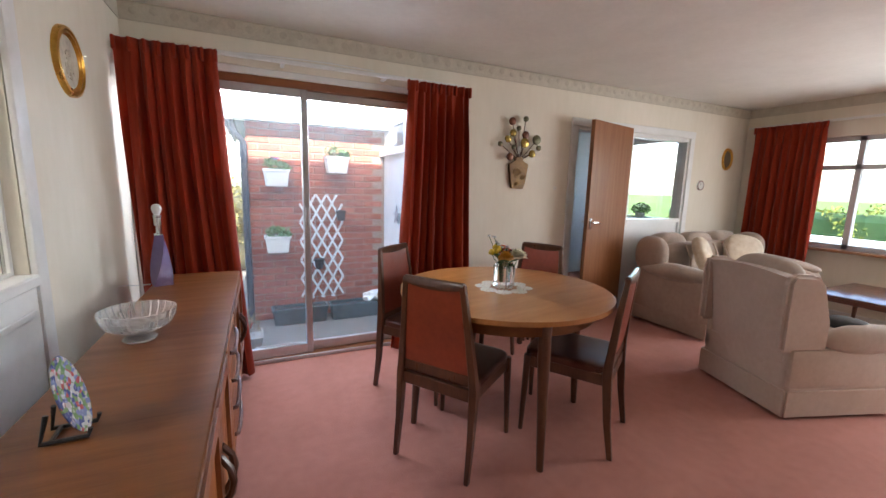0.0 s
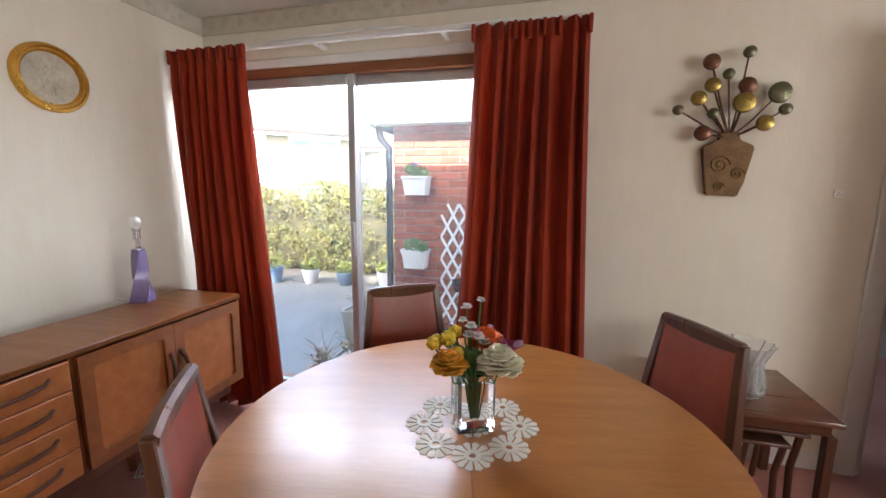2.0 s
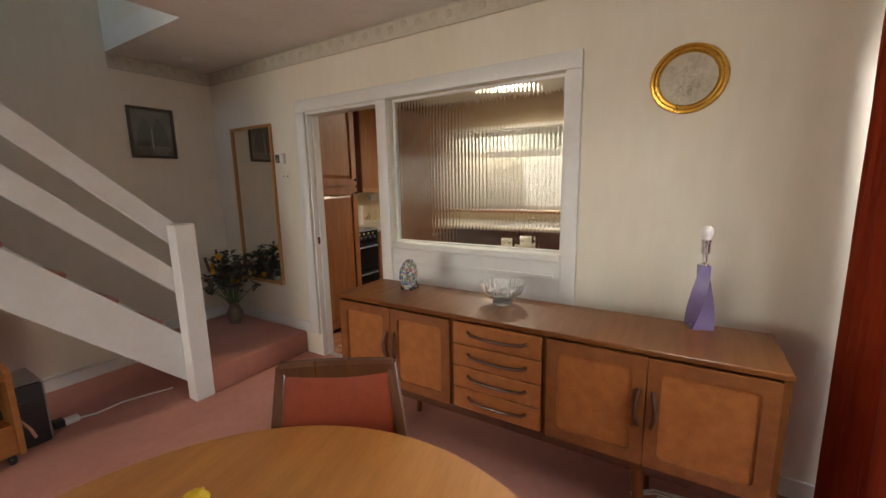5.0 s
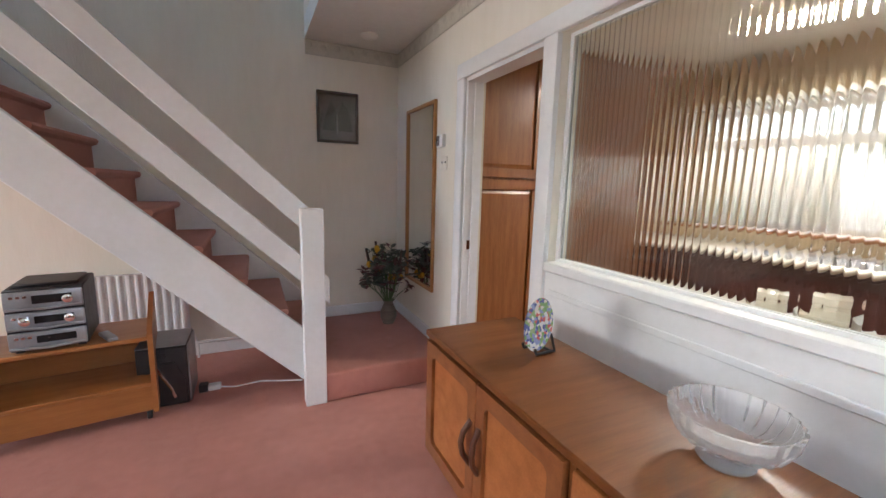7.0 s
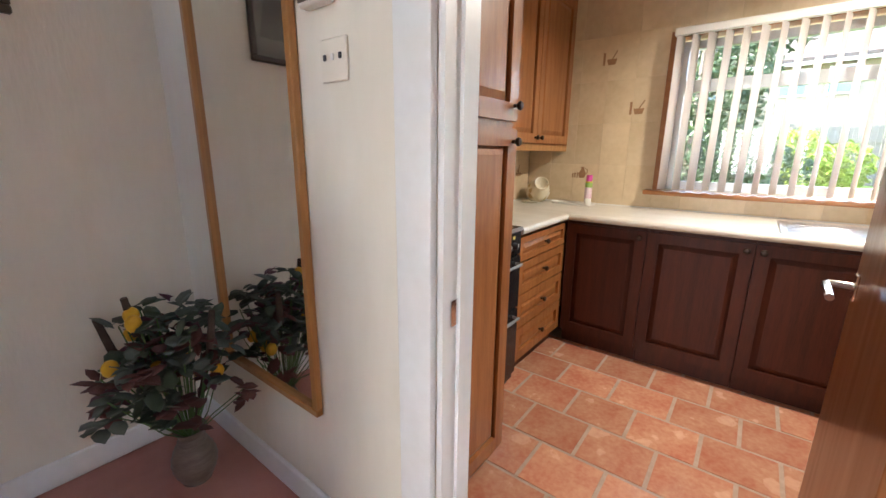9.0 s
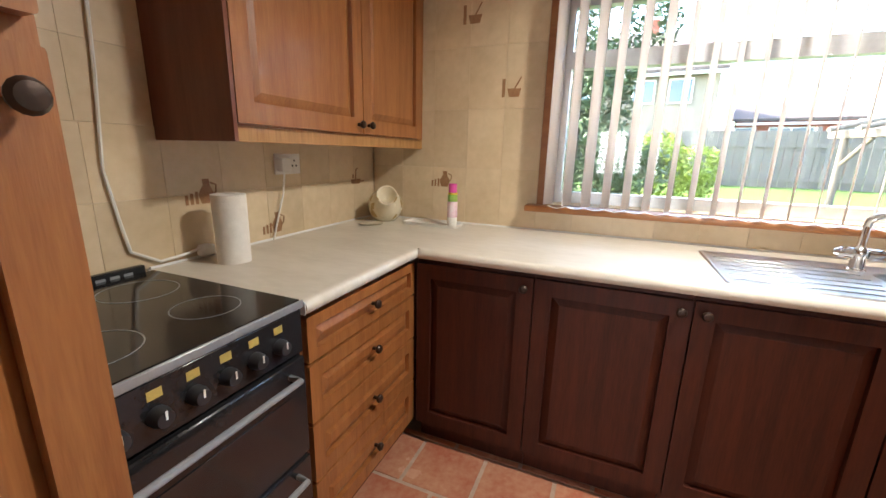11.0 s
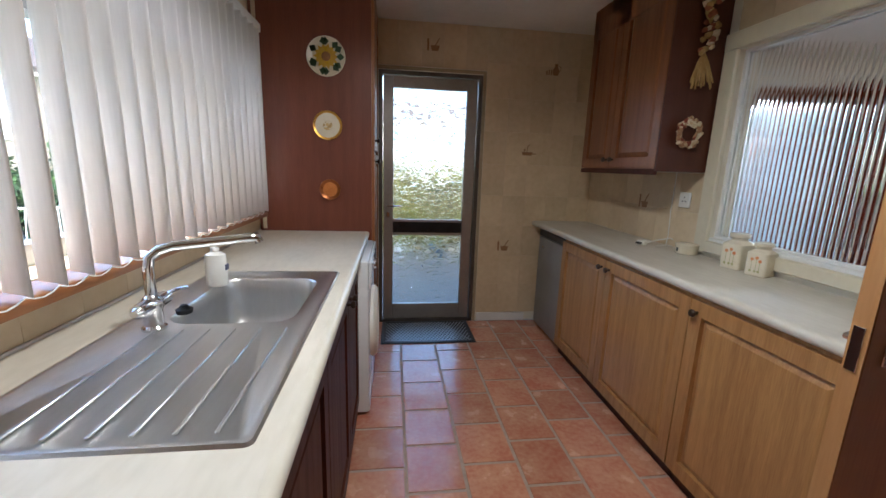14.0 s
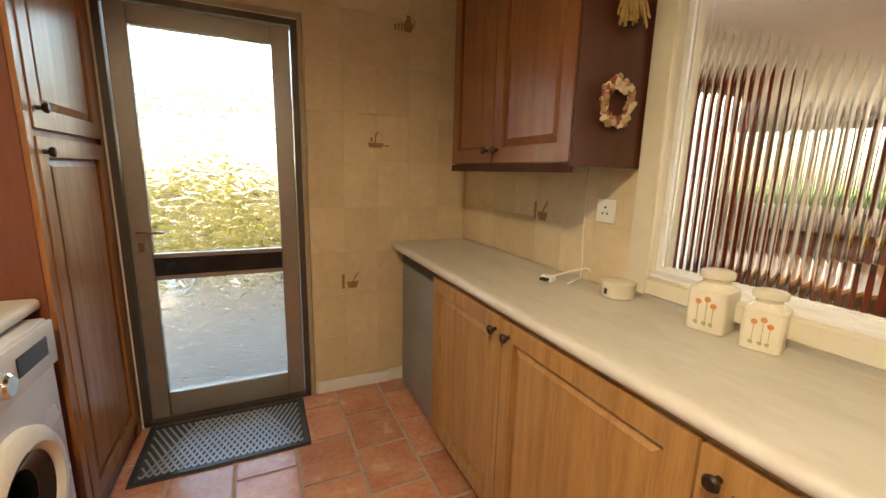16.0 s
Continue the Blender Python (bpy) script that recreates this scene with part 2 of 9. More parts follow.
TEAK = mat("teak_veneer", (0.19, 0.066, 0.016), (0.13, 0.042, 0.010), rough=0.34, scale=4, stretch=(6, 0.5, 6), bump=0.08, bscale=60, spec=0.32)
TEAKF = mat("teak_door_frame", (0.27, 0.095, 0.026), (0.19, 0.062, 0.018), rough=0.36, scale=4, stretch=(6, 0.5, 6), bump=0.08, bscale=60, coat=0.15)
TEAKH = mat("teak_veneer_door", (0.44, 0.16, 0.042), (0.32, 0.105, 0.026), rough=0.42, scale=4, stretch=(6, 0.6, 6), bump=0.08, bscale=60, coat=0.1)
TABLE = mat("teak_tabletop", (0.44, 0.19, 0.052), (0.35, 0.135, 0.034), rough=0.30, scale=3, stretch=(1, 7, 4), bump=0.03, bscale=40, coat=0.22, rvar=0.06)
DARKWOOD = mat("dark_stained_wood", (0.115, 0.042, 0.018), (0.07, 0.024, 0.011), rough=0.35, scale=5, stretch=(5, 5, 0.6), bump=0.08, coat=0.3)
CHAIRWOOD = mat("chair_wood", (0.115, 0.043, 0.018), (0.07, 0.025, 0.011), rough=0.32, scale=6, stretch=(5, 5, 0.6), bump=0.06, coat=0.4)
VINYL = mat("red_brown_vinyl", (0.30, 0.055, 0.022), (0.21, 0.035, 0.015), rough=0.33, scale=5, bump=0.3, bscale=260, rvar=0.08)
VINYLD = mat("dark_brown_vinyl", (0.10, 0.03, 0.016), (0.07, 0.02, 0.012), rough=0.33, scale=5, bump=0.3, bscale=260)
WORN = mat("worn_vinyl", (0.50, 0.30, 0.17), (0.36, 0.08, 0.04), rough=0.6, scale=60)
GOLD = mat("gilt", (0.75, 0.44, 0.09), (0.55, 0.28, 0.04), rough=0.3, metal=0.85, scale=12, bump=0.2, bscale=80)
ALU = mat("aluminium_frame", (0.62, 0.63, 0.63), (0.52, 0.53, 0.54), rough=0.38, metal=0.7, scale=8, bump=0.05)
CHROME = mat("chrome", (0.80, 0.80, 0.80), (0.72, 0.72, 0.72), rough=0.12, metal=1.0, scale=5, rvar=0.05)
STEEL = mat("brushed_steel", (0.66, 0.66, 0.65), (0.60, 0.60, 0.59), rough=0.34, metal=1.0, scale=6, stretch=(8, 1, 1), rvar=0.05)
PANE = glass("window_glass", (0.97, 0.99, 0.98))
# painted haze: a pale translucent film mixed into the glass, patchy like dust
HAZY = glass("hazy_window_glass", (0.97, 0.99, 0.98))
nt = HAZY.node_tree
film = nt.nodes.new("ShaderNodeBsdfTranslucent")
film.inputs["Color"].default_value = (0.86, 0.90, 0.92, 1)
haze_noise = nt.nodes.new("ShaderNodeTexNoise")
haze_noise.inputs["Scale"].default_value = 2.2
haze_noise.inputs["Detail"].default_value = 5
haze_amount = nt.nodes.new("ShaderNodeMapRange")
haze_amount.inputs["From Min"].default_value, haze_amount.inputs["From Max"].default_value = 0.3, 0.7
haze_amount.inputs["To Min"].default_value, haze_amount.inputs["To Max"].default_value = 0.02, 0.055
mixs = nt.nodes.new("ShaderNodeMixShader")
nt.links.new(haze_noise.outputs["Fac"], haze_amount.inputs["Value"])
nt.links.new(haze_amount.outputs[0], mixs.inputs[0])
nt.links.new(nt.nodes["Principled BSDF"].outputs[0], mixs.inputs[1])
nt.links.new(film.outputs[0], mixs.inputs[2])
nt.links.new(mixs.outputs[0], nt.nodes["Material Output"].inputs["Surface"])
CRYSTAL = glass("cut_crystal", (0.97, 0.98, 0.97), ior=1.52)
REED = glass("reeded_glass", (0.86, 0.87, 0.83))
COBBLE = glass("hammered_glass", (0.64, 0.69, 0.70), rough=0.04, cells=17.0, strength=0.55)
TIMBER = mat("stained_timber", (0.26, 0.10, 0.035), (0.19, 0.065, 0.022), rough=0.45, scale=5, stretch=(0.6, 6, 6), bump=0.1)
SILLWOOD = mat("varnished_sill", (0.36, 0.15, 0.045), (0.27, 0.10, 0.03), rough=0.35, scale=5, stretch=(6, 0.5, 6), coat=0.3)
DOORWOOD = mat("door_veneer", (0.30, 0.125, 0.042), (0.22, 0.08, 0.026), rough=0.4, scale=3.5, stretch=(6, 6, 0.5), bump=0.06, coat=0.15)
CUPB = mat("cupboard_oak", (0.36, 0.145, 0.042), (0.23, 0.08, 0.022), rough=0.38, scale=4.5, stretch=(7, 7, 0.55), bump=0.1, bscale=60, coat=0.2)
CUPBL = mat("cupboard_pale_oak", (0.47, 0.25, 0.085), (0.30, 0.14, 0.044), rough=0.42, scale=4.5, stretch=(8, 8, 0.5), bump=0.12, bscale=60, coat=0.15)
# mahogany brown darkened for the shade under the window; plinths reuse it
CUPBD = mat("cupboard_mahogany_shaded", (0.074, 0.017, 0.0065), (0.038, 0.009, 0.004), rough=0.5, scale=4.5, stretch=(7, 7, 0.55), bump=0.06, spec=0.25)
# cupboard oak and end panel again, darkened for the shade beside the hatch
CUPBE = mat("cupboard_oak_shaded", (0.25, 0.09, 0.028), (0.16, 0.054, 0.017), rough=0.36, scale=4.5, stretch=(7, 7, 0.55), bump=0.1, bscale=60, coat=0.2)
PANELE = mat("end_panel_shaded", (0.10, 0.030, 0.015), (0.075, 0.022, 0.011), rough=0.4, scale=4, stretch=(6, 6, 0.5))
PANELR = mat("red_brown_end_panel", (0.19, 0.055, 0.026), (0.14, 0.036, 0.018), rough=0.4, scale=4, stretch=(6, 6, 0.5), bump=0.04)
KNOB = mat("bronze_knob", (0.035, 0.018, 0.012), (0.05, 0.03, 0.02), rough=0.35, metal=0.5, scale=30)
WORKTOP = mat("marbled_laminate", (0.66, 0.62, 0.53), (0.58, 0.54, 0.45), rough=0.34, scale=2.2, stretch=(3, 1, 1), bump=0.04, bscale=200, low=0.42, high=0.62)
TILE = mat("beige_wall_tile", (0.70, 0.57, 0.38), (0.59, 0.46, 0.28), rough=0.36, scale=3.5, bump=0.12, bscale=25, vary=0.07)
GROUTW = mat("wall_grout", (0.66, 0.55, 0.38), (0.58, 0.47, 0.31), rough=0.8, scale=8)
QUARRY = mat("terracotta_tile", (0.46, 0.155, 0.09), (0.60, 0.33, 0.20), rough=0.24, scale=6.0, bump=0.2, bscale=18, vary=0.16, low=0.36, high=0.66, coat=0.5)
GROUTF = mat("floor_grout", (0.46, 0.34, 0.26), (0.36, 0.26, 0.19), rough=0.85, scale=20)
MOTIF = mat("brown_transfer", (0.26, 0.12, 0.05), (0.36, 0.2, 0.09), rough=0.5, scale=50)
BLIND = mat("vertical_blind_fabric", (0.86, 0.81, 0.77), (0.80, 0.75, 0.71), rough=0.85, scale=10, stretch=(8, 8, 0.5), bump=0.3, bscale=300, translucent=0.55)
BLACK = mat("black_enamel", (0.012, 0.012, 0.013), (0.02, 0.02, 0.021), rough=0.22, scale=10)
BLACKP = mat("black_plastic", (0.018, 0.018, 0.02), (0.03, 0.03, 0.032), rough=0.45, scale=20)
HOBGLASS = mat("ceramic_hob", (0.012, 0.010, 0.010), (0.016, 0.014, 0.013), rough=0.12, scale=8, rvar=0.04)
SILVER = mat("silver_plastic", (0.36, 0.38, 0.40), (0.30, 0.32, 0.34), rough=0.35, metal=0.4, scale=10)
FRIDGE = mat("grey_metal_sheet", (0.33, 0.34, 0.34), (0.28, 0.29, 0.29), rough=0.4, metal=0.5, scale=5)
ENAMEL = mat("white_enamel", (0.78, 0.79, 0.80), (0.73, 0.74, 0.75), rough=0.25, scale=5)
CERAMIC = mat("cream_ceramic", (0.76, 0.70, 0.55), (0.70, 0.63, 0.47), rough=0.22, scale=10)
PLASTICW = mat("white_plastic", (0.80, 0.79, 0.74), (0.76, 0.74, 0.68), rough=0.4, scale=15)
DRALON = mat("beige_pink_velour", (0.46, 0.37, 0.30), (0.385, 0.30, 0.24), rough=0.85, scale=4, bump=0.4, bscale=250, sheen=0.4, spec=0.2)
DRALONL = mat("pale_velour_back", (0.52, 0.41, 0.33), (0.45, 0.345, 0.275), rough=0.85, scale=4, bump=0.4, bscale=250, sheen=0.4, spec=0.2)
PILLOW = mat("cream_brocade", (0.62, 0.54, 0.42), (0.50, 0.40, 0.29), rough=0.85, scale=22, bump=0.3)
LACE = mat("cotton_lace", (0.78, 0.75, 0.68), (0.70, 0.67, 0.60), rough=0.9, scale=40, bump=0.5, bscale=300)
PURPLE = mat("lilac_glaze", (0.22, 0.17, 0.34), (0.18, 0.135, 0.28), rough=0.25, scale=6)
BRICK = mat("red_brick", (0.40, 0.13, 0.075), (0.29, 0.085, 0.05), rough=0.85, scale=12, bump=0.6, bscale=70, vary=0.18)
MORTAR = mat("mortar", (0.36, 0.28, 0.22), (0.30, 0.22, 0.17), rough=0.9, scale=14, bump=0.4)
CONCRETE = mat("patio_concrete", (0.21, 0.19, 0.16), (0.13, 0.12, 0.10), rough=0.6, scale=0.9, bump=0.6, bscale=30)
GRASS = mat("lawn", (0.095, 0.15, 0.035), (0.065, 0.105, 0.025), rough=0.95, scale=3, bump=1.0, bscale=60, spec=0.1)
LEAF = mat("hedge_leaf", (0.085, 0.125, 0.022), (0.17, 0.17, 0.035), rough=0.7, scale=4, vary=0.2, spec=0.2)
HEDGE = mat("dry_hedge_leaf", (0.20, 0.165, 0.05), (0.10, 0.115, 0.03), rough=0.75, scale=3, spec=0.15)
# dark brown standing in for the shade between the hedge leaves
HEDGED = mat("hedge_inner_shade", (0.07, 0.06, 0.025), (0.04, 0.04, 0.018), rough=0.8, scale=6, bump=0.8, bscale=20)
PALEW = mat("pale_house_wall", (0.42, 0.38, 0.33), (0.34, 0.30, 0.26), rough=0.8, scale=6, bump=0.3)
LEAFD = mat("evergreen_leaf", (0.022, 0.05, 0.018), (0.04, 0.075, 0.024), rough=0.65, scale=5, spec=0.2)
BARK = mat("bark", (0.09, 0.07, 0.055), (0.06, 0.045, 0.035), rough=0.9, scale=10, bump=0.8, bscale=30)
SOIL = mat("soil", (0.05, 0.035, 0.025), (0.03, 0.02, 0.015), rough=0.95, scale=20, bump=0.8)
RENDERW = mat("white_render", (0.76, 0.76, 0.73), (0.70, 0.70, 0.67), rough=0.8, scale=4, bump=0.3)
FENCE = mat("grey_fence_board", (0.20, 0.175, 0.145), (0.14, 0.12, 0.10), rough=0.85, scale=6, stretch=(6, 6, 0.6), bump=0.3, vary=0.12)
ROOFT = mat("roof_tile", (0.10, 0.075, 0.062), (0.075, 0.055, 0.045), rough=0.8, scale=8, bump=0.3)
MIRROR = mat("mirror_silver", (0.86, 0.88, 0.86), (0.85, 0.87, 0.85), rough=0.03, metal=1.0, scale=2, rvar=0.01)
RUBBER = mat("ribbed_mat", (0.045, 0.045, 0.048), (0.07, 0.07, 0.072), rough=0.9, scale=30, bump=0.6, bscale=90)

# ---- structure ----
H = 2.38


def wall(name, axis, d0, d1, a0, a1, z0, z1, holes, material, label):
    """A wall that runs along axis from a0 to a1, between d0 and d1 across, with openings (a0, a1, z0, z1)."""
    bm = bmesh.new()
    cuts = sorted({a0, a1, *(h[0] for h in holes), *(h[1] for h in holes)})
    for p, q in zip(cuts, cuts[1:]):
        mid = (p + q) / 2
        mine = sorted([h for h in holes if h[0] < mid < h[1]], key=lambda h: h[2])
        z = z0
        for h in mine + [(0, 0, z1, z1)]:
            if h[2] > z + 1e-4:
                if axis == "x":
                    box(bm, p, q, d0, d1, z, h[2])
                else:
                    box(bm, d0, d1, p, q, z, h[2])
            z = h[3]
    return structure(name, bm, material, label, "wall")


wall_west = wall("wall_west", "y", -0.1, 0, -4.52, 0, 0, H, [(-2.50, -1.365, 0.995, 1.925), (-3.29, -2.59, 0, 1.925)], WALLPAPER, "cream papered wall with a serving hatch and doorway to the kitchen")
wall_north = wall("wall_north", "x", 0, 0.13, -2.84, 6.7, 0, H, [(-1.88, -1.07, 0, 2.03), (0.02, 1.95, 0, 2.03), (3.61, 5.33, 0, 1.95)], WALLPAPER, "cream papered long wall with patio doors")
wall_south = wall("wall_south", "x", -4.77, -4.52, -2.84, 6.7, 0, 4.8, [], WALLPAPER, "cream papered wall beside the staircase")
wall_east = wall("wall_east", "y", 6.45, 6.7, -4.52, 0, 0, H, [(-4.0, -0.62, 0.76, 1.97)], WALLPAPER, "cream wall with the wide front window")
wall_kitchen_west = wall("wall_kitchen_west", "y", -2.84, -2.592, -4.52, 0, 0, H, [(-3.37, -0.84, 1.035, 2.03)], GROUTW, "beige tiled kitchen wall with a wide window")
wall_kitchen_south = wall("wall_kitchen_south", "x", -4.52, -4.372, -2.592, -0.1, 0, H, [], GROUTW, "beige tiled kitchen wall behind the cooker")

bm = bmesh.new()
box(bm, -2.84, 6.7, -3.44, 0.24, H, H + 0.14)
box(bm, -2.84, 0.74, -4.52, -3.44, H, H + 0.14)
box(bm, 3.6, 6.7, -4.52, -3.44, H, H + 0.14)
structure("ceiling", bm, CEILING, "off-white stippled ceiling with a stairwell opening", "ceiling")
bm = bmesh.new()
box(bm, 0.60, 0.74, -4.52, -3.44, H + 0.14, 4.8)
box(bm, 0.60, 3.74, -3.44, -3.32, H + 0.14, 4.8)
# unseen gap between these two boxes, added to let sky light in
box(bm, 3.6, 3.74, -4.52, -3.44, H + 0.14, 3.2)
box(bm, 3.6, 3.74, -4.52, -3.44, 4.3, 4.8)
structure("wall_stairwell", bm, WALLPAPER, "plain walls of the upper stairwell", "wall")
structure("ceiling_stairwell", bx(0.6, 3.74, -4.52, -3.32, 4.8, 4.9), CEILING, "off-white ceiling above the stairs", "ceiling")

bm = bmesh.new()
box(bm, -0.06, 6.45, -4.52, 0.0, -0.12, 0.0)
box(bm, 2.25, 6.1, 0.245, 1.75, -0.12, -0.002)
box(bm, 3.61, 4.335, 0.0, 0.245, -0.12, -0.003)
structure("floor", bm, CARPET, "rose pink fitted carpet, slightly worn", "carpet")
floor_kitchen = structure("floor_kitchen", bx(-2.6, -0.06, -4.38, 0.0, -0.12, -0.003), GROUTF, "terracotta tiled kitchen floor with pale joints", "floor")
structure("threshold", bx(-0.085, -0.035, -3.29, -2.59, -0.004, 0.006, bev=0.003), ALU, "metal threshold strip at the kitchen doorway", "threshold")

# landing at the foot of the stairs
bm = bmesh.new()
box(bm, 0.0, 0.80, -4.52, -3.46, 0.0, 0.185, bev=0.018, seg=3)
structure("landing_step", bm, CARPET, "carpeted bottom step beside the kitchen door", "step")

# skirting boards
bm = bmesh.new()
for a in ((1.95, 3.53), (5.41, 6.45)):
    box(bm, a[0] + 0.005, a[1], -0.016, -0.001, 0, 0.09, bev=0.004)
box(bm, 0.001, 0.016, -2.5, -0.0, 0, 0.09, bev=0.004)
box(bm, 0.001, 0.016, -4.515, -3.385, 0.186, 0.275, bev=0.004)
box(bm, 0.02, 0.80, -4.519, -4.504, 0.186, 0.275, bev=0.004)
box(bm, 0.82, 6.44, -4.519, -4.504, 0.0, 0.09, bev=0.004)
box(bm, 6.434, 6.449, -4.5, -0.02, 0.0, 0.09, bev=0.004)
structure("baseboard", bm, WHITE, "white gloss skirting board", "skirting")
bm = bmesh.new()
box(bm, -1.03, -0.60, -0.016, -0.001, 0, 0.075, bev=0.004)
structure("baseboard_kitchen", bm, WHITE, "white skirting board below the tiled wall", "skirting")

# papered frieze below the ceiling
frieze = tagged(new("frieze"), "beige papered frieze with small flowers", "frieze", kind="structure")
bm = bmesh.new()
box(bm, 0.004, 6.446, -0.004, -0.001, H - 0.105, H - 0.002)
box(bm, 0.001, 0.004, -4.516, -0.004, H - 0.105, H - 0.002)
box(bm, 0.004, 0.74, -4.519, -4.516, H - 0.105, H - 0.002)
box(bm, 6.446, 6.449, -4.5, -0.004, H - 0.105, H - 0.002)
part("border_strip", bm, FRIEZE, frieze)
bm = bmesh.new()
k = 0
for a in np.arange(0.08, 6.4, 0.105):
    lathe(bm, [(0.026, 0), (0.02, 0.002), (0.006, 0.003)], 7, m=Matrix.Translation((a, -0.0042, H - 0.052 + 0.012 * (k % 2))) @ Matrix.Rotation(radians(90), 4, "X"))
    k += 1
for a in np.arange(-4.45, -0.05, 0.105):
    lathe(bm, [(0.026, 0), (0.02, 0.002), (0.006, 0.003)], 7, m=Matrix.Translation((0.0042, a, H - 0.052 + 0.012 * (k % 2))) @ Matrix.Rotation(radians(90), 4, "Y"))
    k += 1
for a in np.arange(0.08, 0.72, 0.105):
    lathe(bm, [(0.026, 0), (0.02, 0.002), (0.006, 0.003)], 7, m=Matrix.Translation((a, -4.5158, H - 0.052 + 0.012 * (k % 2))) @ Matrix.Rotation(radians(-90), 4, "X"))
    k += 1
part("flower_row", bm, FRIEZE2, frieze)["kind"] = "stuff"
bm = bmesh.new()
for z in (H - 0.112, H - 0.010):
    box(bm, 0.006, 6.44, -0.008, -0.0042, z, z + 0.007)
    box(bm, 0.0042, 0.008, -4.51, -0.009, z, z + 0.007)
    box(bm, 0.009, 0.74, -4.5158, -4.512, z, z + 0.007)
part("border_edge", bm, FRIEZE2, frieze)

# hatch and doorway surround
sur = tagged(new("doorway_trim"), "white painted wooden surround of hatch and doorway", "door frame", kind="structure")
bm = bmesh.new()
box(bm, 0.001, 0.022, -3.38, -3.29, 0.186, 1.925, bev=0.006, seg=2)
box(bm, 0.001, 0.024, -3.38, -1.285, 1.9255, 2.01, bev=0.006, seg=2)
box(bm, 0.001, 0.022, -1.364, -1.285, 0.0, 1.925, bev=0.006, seg=2)
box(bm, -0.104, 0.026, -2.588, -2.502, 0.0, 1.9249, bev=0.006, seg=2)
part("architrave", bm, WHITE, sur)
bm = bmesh.new()
box(bm, -0.11, 0.03, -2.498, -1.365, 0.96, 1.0, bev=0.006)
box(bm, 0.001, 0.012, -2.498, -1.365, 0.1, 0.96)
box(bm, 0.012, 0.02, -2.47, -1.40, 0.86, 0.885, bev=0.003)
part("hatch_board", bm, WHITE, sur)
bm = bmesh.new()
box(bm, -0.105, 0.001, -3.29, -3.276, 0.0, 1.925)
box(bm, -0.105, 0.001, -3.276, -2.592, 1.905, 1.925)
box(bm, -0.055, -0.045, -3.276, -3.268, 0.0, 1.905)
part("door_lining", bm, WHITE, sur)
bm = bmesh.new()
box(bm, -0.128, -0.102, -3.36, -3.291, 0, 1.925, bev=0.004)
box(bm, -0.13, -0.102, -3.36, -1.295, 1.9255, 2.005, bev=0.004)
box(bm, -0.128, -0.102, -1.375, -1.295, 0.92, 1.925, bev=0.004)
box(bm, -0.135, -0.102, -2.50, -1.375, 0.925, 0.985, bev=0.006)
part("kitchen_architrave", bm, mat("cream_gloss", (0.72, 0.66, 0.50), (0.66, 0.60, 0.45), rough=0.35, scale=5), sur)
part("latch_plate", bx(-0.050, -0.022, -3.2755, -3.2725, 0.93, 0.985), CHROME, sur, "brass-coloured latch plate")
for z in (0.25, 1.6):
    part("hinge", bx(-0.13, -0.105, -2.598, -2.590, z, z + 0.09), CHROME, sur)

# reeded glass in the hatch
bm = bmesh.new()
n = 0
pitch, y0, y1 = 0.023, -2.49, -1.372
steps = int((y1 - y0) / pitch * 10)
cols = []
for i in range(steps + 1):
    y = y0 + (y1 - y0) * i / steps
    x = -0.052 - 0.0021 * abs(math.sin(math.pi * (y - y0) / pitch)) ** 0.8
    cols.append([bm.verts.new((x, y, 0.998)), bm.verts.new((x, y, 1.922)), bm.verts.new((-0.047, y, 0.998)), bm.verts.new((-0.047, y, 1.922))])
for a, b in zip(cols, cols[1:]):
    bm.faces.new((a[0], a[1], b[1], b[0]))
    bm.faces.new((a[2], b[2], b[3], a[3]))
    bm.faces.new((a[0], b[0], b[2], a[2]))
    bm.faces.new((a[1], a[3], b[3], b[1]))
hatch_glass = tagged(part("window_hatch", bm, REED, smooth=True, angle=60), "reeded glass pane in the serving hatch", "window", kind="structure")
hatch_glass.visible_shadow = False
bm = bmesh.new()
for s in (-0.044, -0.066):
    box(bm, s - 0.006, s + 0.006, -2.498, -2.478, 0.998, 1.924)
    box(bm, s - 0.006, s + 0.006, -1.385, -1.366, 0.998, 1.924)
    box(bm, s - 0.006, s + 0.006, -2.478, -1.385, 0.9985, 1.012)
    box(bm, s - 0.006, s + 0.006, -2.478, -1.385, 1.91, 1.9245)
part("glazing_bead", bm, WHITE, sur)

# patio doors
patio = tagged(new("door_patio"), "aluminium sliding patio doors in a timber frame", "patio door", kind="structure")
bm = bmesh.new()
box(bm, 0.022, 1.948, -0.075, -0.002, 1.975, 2.028)
box(bm, 0.022, 0.055, -0.075, -0.002, 0.03, 1.975)
box(bm, 1.915, 1.948, -0.075, -0.002, 0.03, 1.975)
box(bm, 0.022, 1.948, -0.085, 0.15, -0.02, 0.03)
part("timber_frame", bm, TIMBER, patio)
part("lintel_board", bx(0.004, 2.02, -0.088, -0.001, 2.029, 2.075, bev=0.004), WHITE, patio)
part("jamb_board", bx(0.004, 0.021, -0.088, -0.001, 0.0, 2.0285), WHITE, patio)
part("jamb_board", bx(1.949, 2.02, -0.088, -0.001, 0.0, 2.0285), WHITE, patio)


